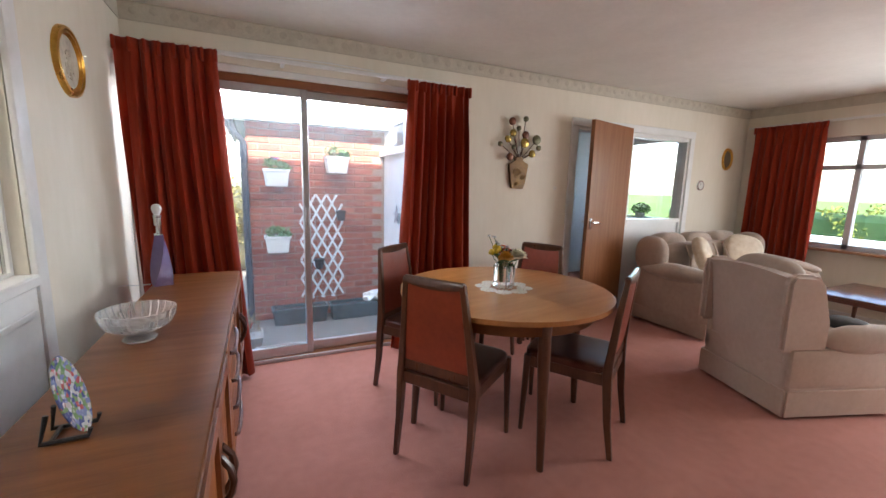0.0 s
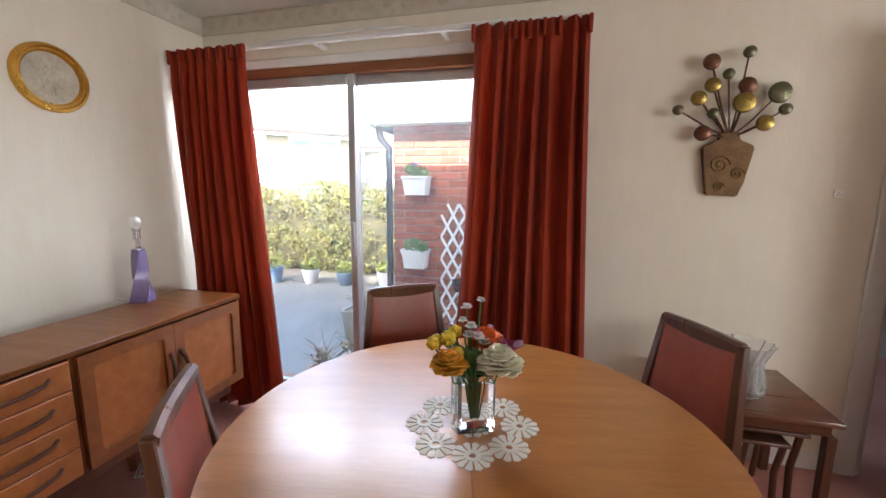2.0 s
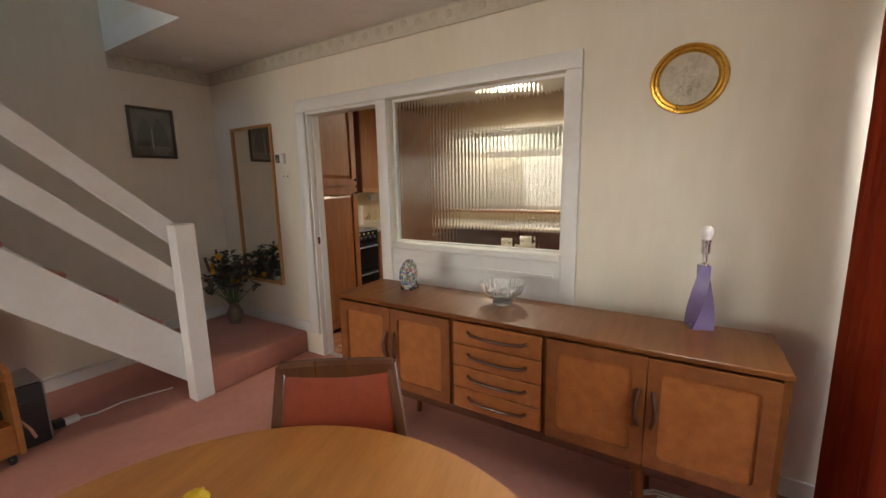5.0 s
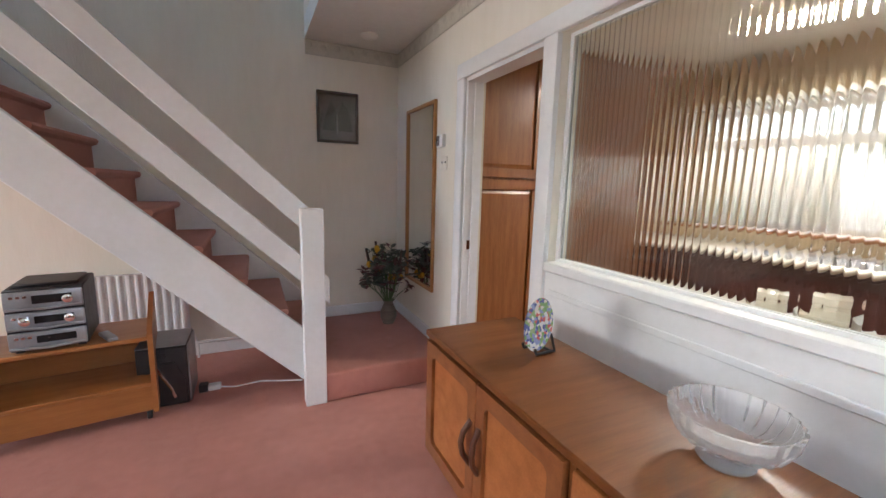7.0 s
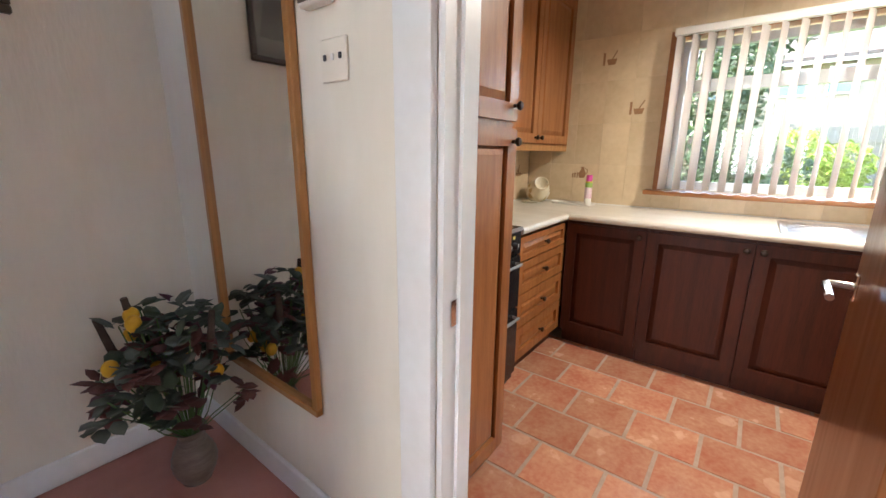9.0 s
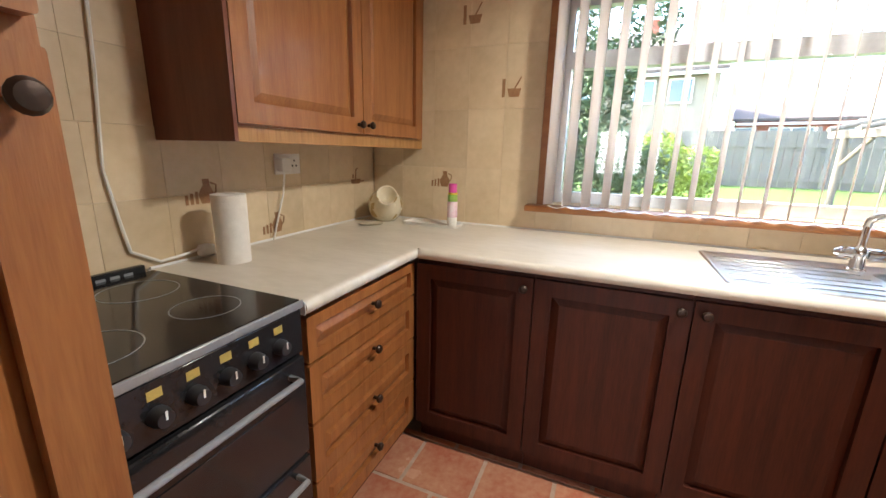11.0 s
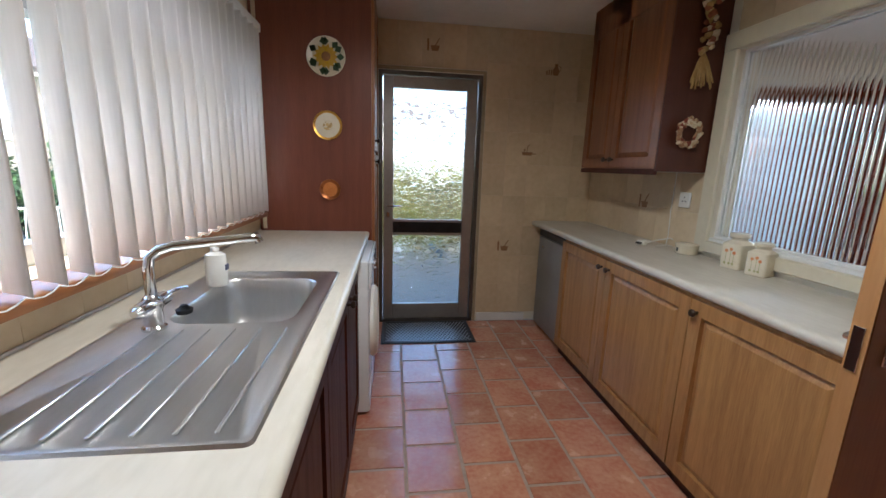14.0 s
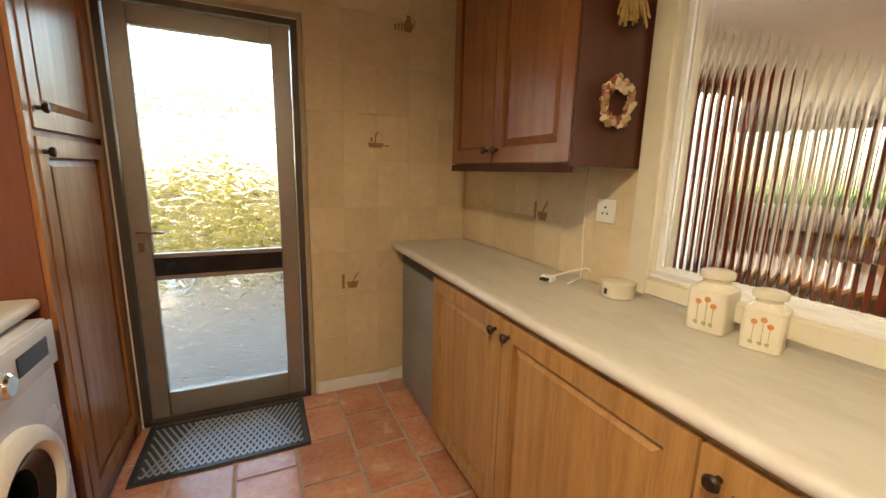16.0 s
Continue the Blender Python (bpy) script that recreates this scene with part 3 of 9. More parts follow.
def slider(name, x0, x1, y):
    bm = bmesh.new()
    box(bm, x0, x0 + 0.045, y, y + 0.035, 0.03, 1.975, bev=0.004)
    box(bm, x1 - 0.045, x1, y, y + 0.035, 0.03, 1.975, bev=0.004)
    box(bm, x0 + 0.045, x1 - 0.045, y, y + 0.035, 1.92, 1.975, bev=0.004)
    box(bm, x0 + 0.045, x1 - 0.045, y, y + 0.035, 0.03, 0.105, bev=0.004)
    fr = part(name, bm, ALU, patio)
    p = part("pane", bx(x0 + 0.045, x1 - 0.045, y + 0.014, y + 0.02, 0.105, 1.92), HAZY, fr)
    p.visible_shadow = False
    return fr


slider("sliding_panel", 0.055, 1.06, -0.068)
fr = slider("fixed_panel", 1.015, 1.915, -0.028)
part("pull_handle", bx(1.025, 1.05, -0.084, -0.0685, 0.95, 1.15, bev=0.004), ALU, fr)
part("track", bx(0.055, 1.915, -0.10, -0.086, 0.0, 0.03, bev=0.004), ALU, patio)

# screen with the hall door
hall = tagged(new("hall_screen"), "white framed screen with hall door opening and glazed panel", "door frame", kind="structure")
bm = bmesh.new()
box(bm, 3.53, 3.61, -0.02, -0.001, 0, 1.95, bev=0.005)
box(bm, 3.53, 5.41, -0.022, -0.001, 1.9505, 2.03, bev=0.005)
box(bm, 5.33, 5.41, -0.02, -0.001, 0.0, 1.95, bev=0.005)
box(bm, 3.61, 3.635, 0.0, 0.12, 0, 1.95)
box(bm, 4.335, 4.405, -0.012, 0.12, 0, 1.95)
box(bm, 5.30, 5.33, 0.0, 0.12, 0, 1.95)
box(bm, 3.635, 4.335, 0.0, 0.12, 1.925, 1.95)
box(bm, 4.405, 5.30, 0.0, 0.12, 1.91, 1.95)
box(bm, 4.405, 5.30, -0.02, 0.12, 0.98, 1.02)
part("frame", bm, WHITE, hall)
part("lower_panel", bx(4.405, 5.30, 0.02, 0.1, 0.0, 0.98), WHITE, hall)
p = part("pane", bx(4.405, 5.30, 0.05, 0.056, 1.02, 1.91), PANE, hall)
p.visible_shadow = False
d = thing("door_1", "flat teak veneer hall door standing ajar", "door", (4.37, -0.005, 0), 0)
d.matrix_basis = pose(4.335, -0.01, 0, 0, 0, 15)
part("leaf", bx(-0.77, 0, -0.04, 0, 0.012, 1.985, bev=0.003), DOORWOOD, d)
bm = bmesh.new()
box(bm, -0.735, -0.705, -0.046, -0.04, 0.95, 1.06, bev=0.003)
part("handle_plate", bm, CHROME, d)
bm = bmesh.new()
tube(bm, [(-0.72, -0.04, 1.02), (-0.72, -0.085, 1.02), (-0.70, -0.09, 1.02), (-0.61, -0.088, 1.012)], 0.009)
part("door_handle", bm, CHROME, d)
bm = bmesh.new()
tube(bm, [(-0.72, 0.0, 1.02), (-0.72, 0.045, 1.02), (-0.70, 0.05, 1.02), (-0.61, 0.048, 1.012)], 0.009)
part("door_handle", bm, CHROME, d)

# hall behind the screen
HALLW = mat("hall_paint", (0.66, 0.70, 0.72), (0.60, 0.64, 0.67), rough=0.7, scale=3, bump=0.2)
wall("wall_hall_north", "x", 1.75, 1.9, 2.12, 6.25, -0.22, 2.45, [], HALLW, "pale hall wall")
wall("wall_hall_east", "y", 6.1, 6.25, 0.24, 1.75, -0.22, 2.45, [(0.36, 1.66, 0.9, 2.1)], HALLW, "pale hall wall with a wide window")
wall("wall_hall_west", "y", 2.12, 2.25, 0.24, 1.75, -0.22, 2.45, [(0.5, 1.35, 1.72, 2.02)], RENDERW, "white rendered porch wall with a high window")
structure("ceiling_hall", bx(2.25, 6.1, 0.24, 1.75, 2.38, 2.45), CEILING, "white hall ceiling", "ceiling")
w = tagged(new("window_hall"), "white framed hall window", "window", kind="structure")
bm = bmesh.new()
for y in (0.36, 1.61):
    box(bm, 6.13, 6.19, y, y + 0.05, 0.9, 2.1)
box(bm, 6.13, 6.19, 0.41, 1.61, 0.9, 0.95)
box(bm, 6.13, 6.19, 0.41, 1.61, 2.05, 2.1)
part("window_frame", bm, WHITE, w)
part("window_sill", bx(5.95, 6.1, 0.32, 1.70, 0.87, 0.9), WHITE, w)
p = part("pane", bx(6.155, 6.161, 0.41, 1.61, 0.95, 2.05), PANE, w)
p.visible_shadow = False
w = tagged(new("window_porch"), "small high window in the white porch wall", "window", kind="structure")
bm = bmesh.new()
for y in (0.5, 0.9, 1.31):
    box(bm, 2.13, 2.19, y, y + 0.04, 1.72, 2.02)
box(bm, 2.13, 2.19, 0.5, 1.35, 1.72, 1.75)
box(bm, 2.13, 2.19, 0.5, 1.35, 1.99, 2.02)
part("window_frame", bm, WHITE, w)
part("window_sill", bx(2.06, 2.12, 0.3, 1.6, 1.66, 1.72), WHITE, w)
part("pane", bx(2.155, 2.161, 0.5, 1.35, 1.73, 2.01), PANE, w)

# front window
w = tagged(new("window_front"), "wide front window with top lights and timber sill", "window", kind="structure")
bm = bmesh.new()
for y in (-4.0, -3.0, -2.0, -1.12, -0.67):
    box(bm, 6.5, 6.57, y, y + 0.05, 0.76, 1.97)
for z in (0.76, 1.62, 1.92):
    box(bm, 6.5, 6.57, -4.0, -0.62, z, z + 0.05)
part("window_frame", bm, mat("grey_white_frame", (0.62, 0.62, 0.64), (0.56, 0.56, 0.58), rough=0.4, scale=5), w)
part("window_sill", bx(6.36, 6.5, -4.02, -0.60, 0.73, 0.76, bev=0.006), SILLWOOD, w)
p = part("pane", bx(6.53, 6.536, -3.98, -0.64, 0.78, 1.95), PANE, w)
p.visible_shadow = False

# kitchen window
w = tagged(new("window_kitchen"), "wide kitchen window with a varnished timber frame", "window", kind="structure")
bm = bmesh.new()
box(bm, -2.66, -2.56, -3.40, -3.355, 1.03, 2.04)
box(bm, -2.66, -2.56, -0.855, -0.81, 1.03, 2.04)
box(bm, -2.66, -2.56, -3.355, -0.855, 2.0, 2.04)
part("timber_lining", bm, SILLWOOD, w)
part("window_sill", bx(-2.72, -2.50, -3.45, -0.79, 1.0, 1.032, bev=0.008, seg=2), SILLWOOD, w)
bm = bmesh.new()
for y in (-3.355, -1.50, -0.905):
    box(bm, -2.76, -2.70, y, y + 0.05, 1.035, 2.0)
box(bm, -2.76, -2.70, -3.305, -0.905, 1.0345, 1.09)
box(bm, -2.76, -2.70, -3.305, -0.905, 1.95, 1.9995)
box(bm, -2.765, -2.695, -3.305, -1.50, 1.68, 1.755)
part("window_frame", bm, ALU, w)
p = part("pane", bx(-2.735, -2.729, -3.31, -0.90, 1.085, 1.955), PANE, w)
p.visible_shadow = False

# back door
bd = tagged(new("door_back"), "grey aluminium back door with hammered glass panes", "door", kind="structure")
bm = bmesh.new()
box(bm, -1.88, -1.85, 0.0, 0.09, 0, 2.03)
box(bm, -1.10, -1.07, 0.0, 0.09, 0, 2.03)
box(bm, -1.85, -1.10, 0.0, 0.09, 2.0, 2.03)
box(bm, -1.88, -1.07, 0.0, 0.12, -0.01, 0.02)
part("frame", bm, mat("dark_bronze_frame", (0.12, 0.10, 0.085), (0.09, 0.075, 0.065), rough=0.4, metal=0.5, scale=6), bd)
DOORALU = mat("grey_anodised", (0.40, 0.37, 0.33), (0.34, 0.31, 0.28), rough=0.38, metal=0.7, scale=6)
bm = bmesh.new()
box(bm, -1.845, -1.765, 0.02, 0.065, 0.022, 1.995, bev=0.004)
box(bm, -1.19, -1.105, 0.02, 0.065, 0.022, 1.995, bev=0.004)
box(bm, -1.765, -1.19, 0.02, 0.065, 1.91, 1.995, bev=0.004)
box(bm, -1.765, -1.19, 0.02, 0.065, 0.022, 0.155, bev=0.004)
box(bm, -1.765, -1.19, 0.024, 0.06, 0.865, 0.885)
box(bm, -1.765, -1.19, 0.024, 0.06, 0.755, 0.775)
leaf = part("leaf", bm, DOORALU, bd)
part("letter_panel", bx(-1.765, -1.19, 0.03, 0.055, 0.775, 0.865), BLACK, leaf)
for z0, z1 in ((0.885, 1.91), (0.155, 0.755)):
    p = part("pane", bx(-1.765, -1.19, 0.038, 0.044, z0, z1), COBBLE, leaf)
    p.visible_shadow = False
bm = bmesh.new()
tube(bm, [(-1.805, 0.02, 1.0), (-1.805, -0.03, 1.0), (-1.79, -0.035, 1.0), (-1.70, -0.033, 0.998)], 0.007)
part("door_handle", bm, CHROME, leaf)
part("keyhole_plate", bx(-1.818, -1.792, 0.014, 0.02, 0.90, 0.945, bev=0.002), CHROME, leaf)
bm = bmesh.new()
box(bm, -1.07, -1.045, -0.012, -0.001, 0, 2.06, bev=0.003)
box(bm, -1.91, -1.045, -0.012, -0.001, 2.035, 2.06, bev=0.003)
part("edge_trim", bm, mat("beige_trim", (0.42, 0.34, 0.22), (0.36, 0.29, 0.18), rough=0.6, scale=8), bd)

# kitchen door
kd = thing("door_2", "flat veneered kitchen door standing wide open", "door", (-0.125, -2.60, 0), 0)
kd.matrix_basis = pose(-0.13, -2.605, 0, 0, 0, -3.5)
part("leaf", bx(-0.655, 0, -0.04, 0, 0.012, 1.915, bev=0.002), mat("kitchen_door_veneer", (0.33, 0.135, 0.045), (0.24, 0.09, 0.028), rough=0.34, scale=3.5, stretch=(6, 6, 0.5), bump=0.05, coat=0.25), kd)
part("edge_lipping", bx(-0.6575, -0.6555, -0.0395, -0.0005, 0.013, 1.914), mat("pale_lipping", (0.46, 0.24, 0.09), (0.38, 0.18, 0.06), rough=0.4, scale=4, stretch=(6, 6, 0.5)), kd)
part("latch", bx(-0.6615, -0.6577, -0.032, -0.008, 0.92, 1.02, bev=0.001), CHROME, kd)
for s, e in ((-0.04, -1), (0.0, 1)):
    pl = part("handle_plate", bx(-0.62, -0.575, min(s, s + e * 0.006), max(s, s + e * 0.006), 0.94, 1.0, bev=0.002), CHROME, kd)
    bm = bmesh.new()
    tube(bm, [(-0.598, s, 0.97), (-0.598, s + e * 0.05, 0.97), (-0.58, s + e * 0.055, 0.97), (-0.49, s + e * 0.05, 0.962)], 0.009)
    part("door_handle", bm, CHROME, pl)

# ---- living and dining room ----
def curtain(name, label, a, b, flare, z0, z1, folds, axis="x", d=-0.10, side=1, amp=0.045, tie=0.0):
    """A pleated curtain from a to b at its head; flare moves its two foot ends."""
    th = thing(name, label, "curtain", ((a + b) / 2, d, 0) if axis == "x" else (d, (a + b) / 2, 0))
    bm = bmesh.new()
    nu, nv = folds * 10, 26
    rows = []
    for j in range(nv + 1):
        v = j / nv
        z = z1 + (z0 - z1) * v
        e = v ** 1.3
        left, right = a + flare[0] * e, b + flare[1] * e
        row = []
        for i in range(nu + 1):
            u = i / nu
            ph = 2 * math.pi * (folds * u + 0.8 * noise.noise(Vector((u * folds * 0.4, v * 0.5, folds * 1.7 + a))))
            w = 0.35 + 0.65 * min(1, v * 5)
            am = amp * w * (0.75 + 0.5 * noise.noise(Vector((u * folds * 0.6, v * 0.8, folds))))
            out = am * math.sin(ph + 0.5 * math.sin(ph * 0.37 + v))
            along = left + (right - left) * u + 0.25 * am * math.sin(2 * ph)
            if v < 0.05:
                out = 0.014 * math.sin(ph)
            cross = d * 0 + side * out
            row.append(bm.verts.new((along - (a + b) / 2, cross, z) if axis == "x" else (cross, along - (a + b) / 2, z)))
        rows.append(row)
    for r, s in zip(rows, rows[1:]):
        for i in range(nu):
            bm.faces.new((r[i], r[i + 1], s[i + 1], s[i]))
    c = part("drape", bm, CURTAIN, th, angle=80)
    so = c.modifiers.new("thickness", "SOLIDIFY")
    so.thickness = 0.004
    for i in range(folds + 1):
        q = a + (b - a) * i / folds - (a + b) / 2
        hd = bmesh.new()
        if axis == "x":
            box(hd, q - 0.009, q + 0.009, -0.022, 0.008, z1 - 0.075, z1 + 0.002, bev=0.005)
        else:
            box(hd, -0.022, 0.008, q - 0.009, q + 0.009, z1 - 0.075, z1 + 0.002, bev=0.005)
        part("pleat", hd, CURTAIN, th)
    return th


curtain("curtain", "rust red velvet curtain drawn back beside the sideboard", 0.03, 0.52, (0.03, 0.12), 0.02, 2.10, 7, amp=0.045, d=-0.265)
curtain("curtain", "rust red velvet curtain drawn back beside the wall vase", 1.76, 2.275, (-0.12, 0.08), 0.02, 2.10, 8, amp=0.05, d=-0.225)
curtain("curtain", "rust red velvet curtain at the front window", -0.86, -0.17, (-0.02, 0.0), 0.06, 2.13, 9, axis="y", d=6.30, side=1)
rail = thing("curtain_rail", "cream curtain rail fixed above the patio doors", "curtain rail", (1.2, -0.205, 2.105))
part("track", bx(-1.17, 1.05, -0.012, 0.012, -0.012, 0.014, bev=0.004), WHITE, rail)
part("rail_board", bx(-1.17, 1.07, 0.125, 0.204, -0.028, 0.04, bev=0.004), WALLPAPER, rail)
for x in (-1.1, -0.3, 0.4, 0.95):
    part("bracket", bx(x - 0.012, x + 0.012, 0.012, 0.125, -0.01, 0.01), WHITE, rail)
bm = bmesh.new()
tube(bm, [(-0.55, -0.02, 0.012), (-0.2, -0.022, 0.022), (0.0, -0.022, 0.026), (0.3, -0.02, 0.02)], 0.005)
part("cord_guide", bm, WHITE, rail)
rail = thing("curtain_rail", "white curtain rail above the front window", "curtain rail", (6.36, -2.2, 2.14))
part("track", bx(-0.012, 0.012, -2.2, 2.14, -0.012, 0.012, bev=0.004), WHITE, rail)
for y in (-2.1, 0, 2.05):
    part("bracket", bx(0.012, 0.089, y - 0.012, y + 0.012, -0.01, 0.01), WHITE, rail)


def frame_door(bm, x0, x1, z0, z1, y, w=0.045, t=0.012, inset=0.006):
    """A framed door face in the xz plane: stiles, rails; y is the front."""
    box(bm, x0, x0 + w, y, y + t, z0, z1, bev=0.003)
    box(bm, x1 - w, x1, y, y + t, z0, z1, bev=0.003)
    box(bm, x0 + w, x1 - w, y, y + t, z1 - w, z1, bev=0.003)
    box(bm, x0 + w, x1 - w, y, y + t, z0, z0 + w, bev=0.003)


def rounded_frame(bm, x0, x1, z0, z1, y0, y1, w, r=0.03, n=5):
    """A picture-frame door ring with rounded inner corners."""
    def ring(ax0, ax1, az0, az1, rad):
        pts = []
        for cx, cz, s in ((ax1 - rad, az1 - rad, 0), (ax0 + rad, az1 - rad, 90), (ax0 + rad, az0 + rad, 180), (ax1 - rad, az0 + rad, 270)):
            for k in range(n + 1):
                an = radians(s + 90 * k / n)
                pts.append((cx + rad * math.cos(an), cz + rad * math.sin(an)))
        return pts
    o, i = ring(x0, x1, z0, z1, 0.004), ring(x0 + w, x1 - w, z0 + w, z1 - w, r)
    fo = [bm.verts.new((u, y0, v)) for u, v in o]
    fi = [bm.verts.new((u, y0, v)) for u, v in i]
    bo = [bm.verts.new((u, y1, v)) for u, v in o]
    bi = [bm.verts.new((u, y1, v)) for u, v in i]
    m = len(o)
    for k in range(m):
        q = (k + 1) % m
        bm.faces.new((fo[k], fo[q], fi[q], fi[k]))
        bm.faces.new((fi[k], fi[q], bi[q], bi[k]))
        bm.faces.new((fo[k], bo[k], bo[q], fo[q]))
        bm.faces.new((bo[k], bi[k], bi[q], bo[q]))


# sideboard: local x along the wall, local -y the front
sb = thing("sideboard", "long teak sideboard with four doors and four drawers", "sideboard", (0.40, -1.464, 0), 90)
L, D = 0.974, 0.195
bm = bmesh.new()
box(bm, -L, L, -D, D, 0.772, 0.795, bev=0.004)
part("top", bm, TEAK, sb)
bm = bmesh.new()
box(bm, -L + 0.004, -L + 0.024, -D + 0.012, D, 0.33, 0.7715)
box(bm, L - 0.024, L - 0.004, -D + 0.012, D, 0.33, 0.7715)
box(bm, -L + 0.024, L - 0.024, -D + 0.03, D, 0.33, 0.35)
box(bm, -L + 0.024, L - 0.024, D - 0.01, D, 0.35, 0.7715)
box(bm, -0.245, -0.228, -D + 0.012, D - 0.01, 0.35, 0.7715)
box(bm, 0.193, 0.21, -D + 0.012, D - 0.01, 0.35, 0.7715)
part("body", bm, TEAK, sb)


def sb_door(x0, x1, hs):
    bm = bmesh.new()
    rounded_frame(bm, x0, x1, 0.342, 0.764, -D - 0.004, -D + 0.014, 0.045, 0.022)
    dr = part("door", bm, TEAKF, sb)
    part("door_panel", bx(x0 + 0.04, x1 - 0.04, -D + 0.008, -D + 0.0138, 0.38, 0.726), TEAKH, dr)
    hx = x1 - 0.022 if hs > 0 else x0 + 0.022
    bm = bmesh.new()
    tube(bm, [(hx, -D - 0.002, 0.50), (hx - hs * 0.006, -D - 0.024, 0.535), (hx - hs * 0.01, -D - 0.030, 0.57), (hx - hs * 0.006, -D - 0.024, 0.605), (hx, -D - 0.002, 0.64)], 0.009, 8)
    part("handle", bm, DARKWOOD, dr, "dark carved wooden handle")


sb_door(-L + 0.026, -0.600, 1)
sb_door(-0.597, -0.248, -1)
sb_door(0.213, 0.576, 1)
sb_door(0.579, L - 0.026, -1)
for k in range(4):
    z1 = 0.764 - k * 0.106
    bm = bmesh.new()
    box(bm, -0.225, 0.190, -D - 0.003, -D + 0.016, z1 - 0.102, z1, bev=0.003)
    dr = part("drawer", bm, TEAKH, sb)
    bm = bmesh.new()
    zc = z1 - 0.052
    tube(bm, [(-0.15, -D - 0.002, zc + 0.013), (-0.13, -D - 0.013, zc + 0.003), (-0.07, -D - 0.017, zc - 0.003), (0.0, -D - 0.018, zc - 0.004), (0.05, -D - 0.017, zc - 0.003), (0.11, -D - 0.013, zc + 0.003), (0.13, -D - 0.002, zc + 0.013)], 0.0075, 8)
    part("handle", bm, DARKWOOD, dr, "dark curved wooden drawer pull")
bm = bmesh.new()
box(bm, -L + 0.06, L - 0.06, -D + 0.05, -D + 0.075, 0.27, 0.33)
box(bm, -L + 0.06, L - 0.06, D - 0.075, D - 0.05, 0.27, 0.33)
part("base_rail", bm, DARKWOOD, sb)
for x in (-L + 0.33, L - 0.42):
    for y in (-D + 0.062, D - 0.062):
        bm = bmesh.new()
        cone(bm, (x, y, 0.33), (x + (0.03 if x > 0 else -0.03), y * 1.03, 0.0), 0.028, 0.014, 14)
        part("leg", bm, TEAK, sb)

lamp = thing("table_lamp", "lilac twisted ceramic lamp base with bare bulb on the sideboard", "lamp", (0.25, -0.735, 0.795), 20)
bm = bmesh.new()
rows = []
for j in range(15):
    v = j / 14
    s = 0.047 - 0.025 * v
    an = radians(85 * v)
    rows.append([bm.verts.new((s * 1.2 * math.cos(an + math.pi / 4 + k * math.pi / 2), s * 1.2 * math.sin(an + math.pi / 4 + k * math.pi / 2), 0.255 * v)) for k in range(4)])
for a, b in zip(rows, rows[1:]):
    for k in range(4):
        bm.faces.new((a[k], a[(k + 1) % 4], b[(k + 1) % 4], b[k]))
bm.faces.new(rows[0][::-1])
bm.faces.new(rows[-1])
part("base", bm, PURPLE, lamp, "lilac glazed twisted base", angle=25)
bm = bmesh.new()
lathe(bm, [(0.018, 0.255), (0.018, 0.262), (0.009, 0.268), (0.009, 0.30), (0.016, 0.304), (0.016, 0.345), (0.019, 0.348), (0.019, 0.356), (0.013, 0.358)], 18)
part("lampholder", bm, CHROME, lamp)
bm = bmesh.new()
lathe(bm, [(0.012, 0.352), (0.014, 0.363), (0.020, 0.377), (0.0225, 0.388), (0.020, 0.401), (0.011, 0.410), (0.002, 0.412)], 20)
part("bulb", bm, mat("opal_bulb", (0.85, 0.84, 0.82), (0.82, 0.81, 0.79), rough=0.3, scale=5), lamp, "unlit opal bulb")
bm = bmesh.new()
tube(bm, [(-0.05, 0.0, 0.008), (-0.10, 0.02, 0.006), (-0.15, 0.05, 0.006), (-0.17, 0.06, 0.005)], 0.003, 6)
part("cable", bm, PLASTICW, lamp)


def cut_bowl(name, label, at, prof, flutes, mt=None, group=""):
    th = thing(name, label, "glassware", at)
    bm = bmesh.new()
    n = flutes * 4
    rings = []
    for r, z, d in prof:
        rings.append([bm.verts.new(((r + d * (1 if k % 4 < 2 else -1)) * math.cos(2 * math.pi * k / n), (r + d * (1 if k % 4 < 2 else -1)) * math.sin(2 * math.pi * k / n), z)) for k in range(n)])
    for a, b in zip(rings, rings[1:]):
        for k in range(n):
            bm.faces.new((a[k], a[(k + 1) % n], b[(k + 1) % n], b[k]))
    bm.faces.new(rings[0][::-1])
    bm.faces.new(rings[-1])
    part("cut_glass_body", bm, mt or CRYSTAL, th, angle=20)
    return th


CUTGLASS = glass("cut_glass", (0.96, 0.97, 0.97), rough=0.12, ior=1.3)
CUTGLASS.node_tree.nodes["Principled BSDF"].inputs["Transmission Weight"].default_value = 0.82
cut_bowl("glass_bowl", "clear cut-glass fruit bowl on a foot, on the sideboard", (0.332, -1.56, 0.795),
         [(0.045, 0.0, 0), (0.05, 0.006, 0), (0.04, 0.016, 0), (0.03, 0.026, 0), (0.055, 0.034, 0.002), (0.088, 0.052, 0.003), (0.103, 0.08, 0.003), (0.108, 0.105, 0.002), (0.103, 0.105, 0), (0.097, 0.08, 0), (0.078, 0.056, 0), (0.045, 0.042, 0), (0.005, 0.038, 0)], 26, CUTGLASS)

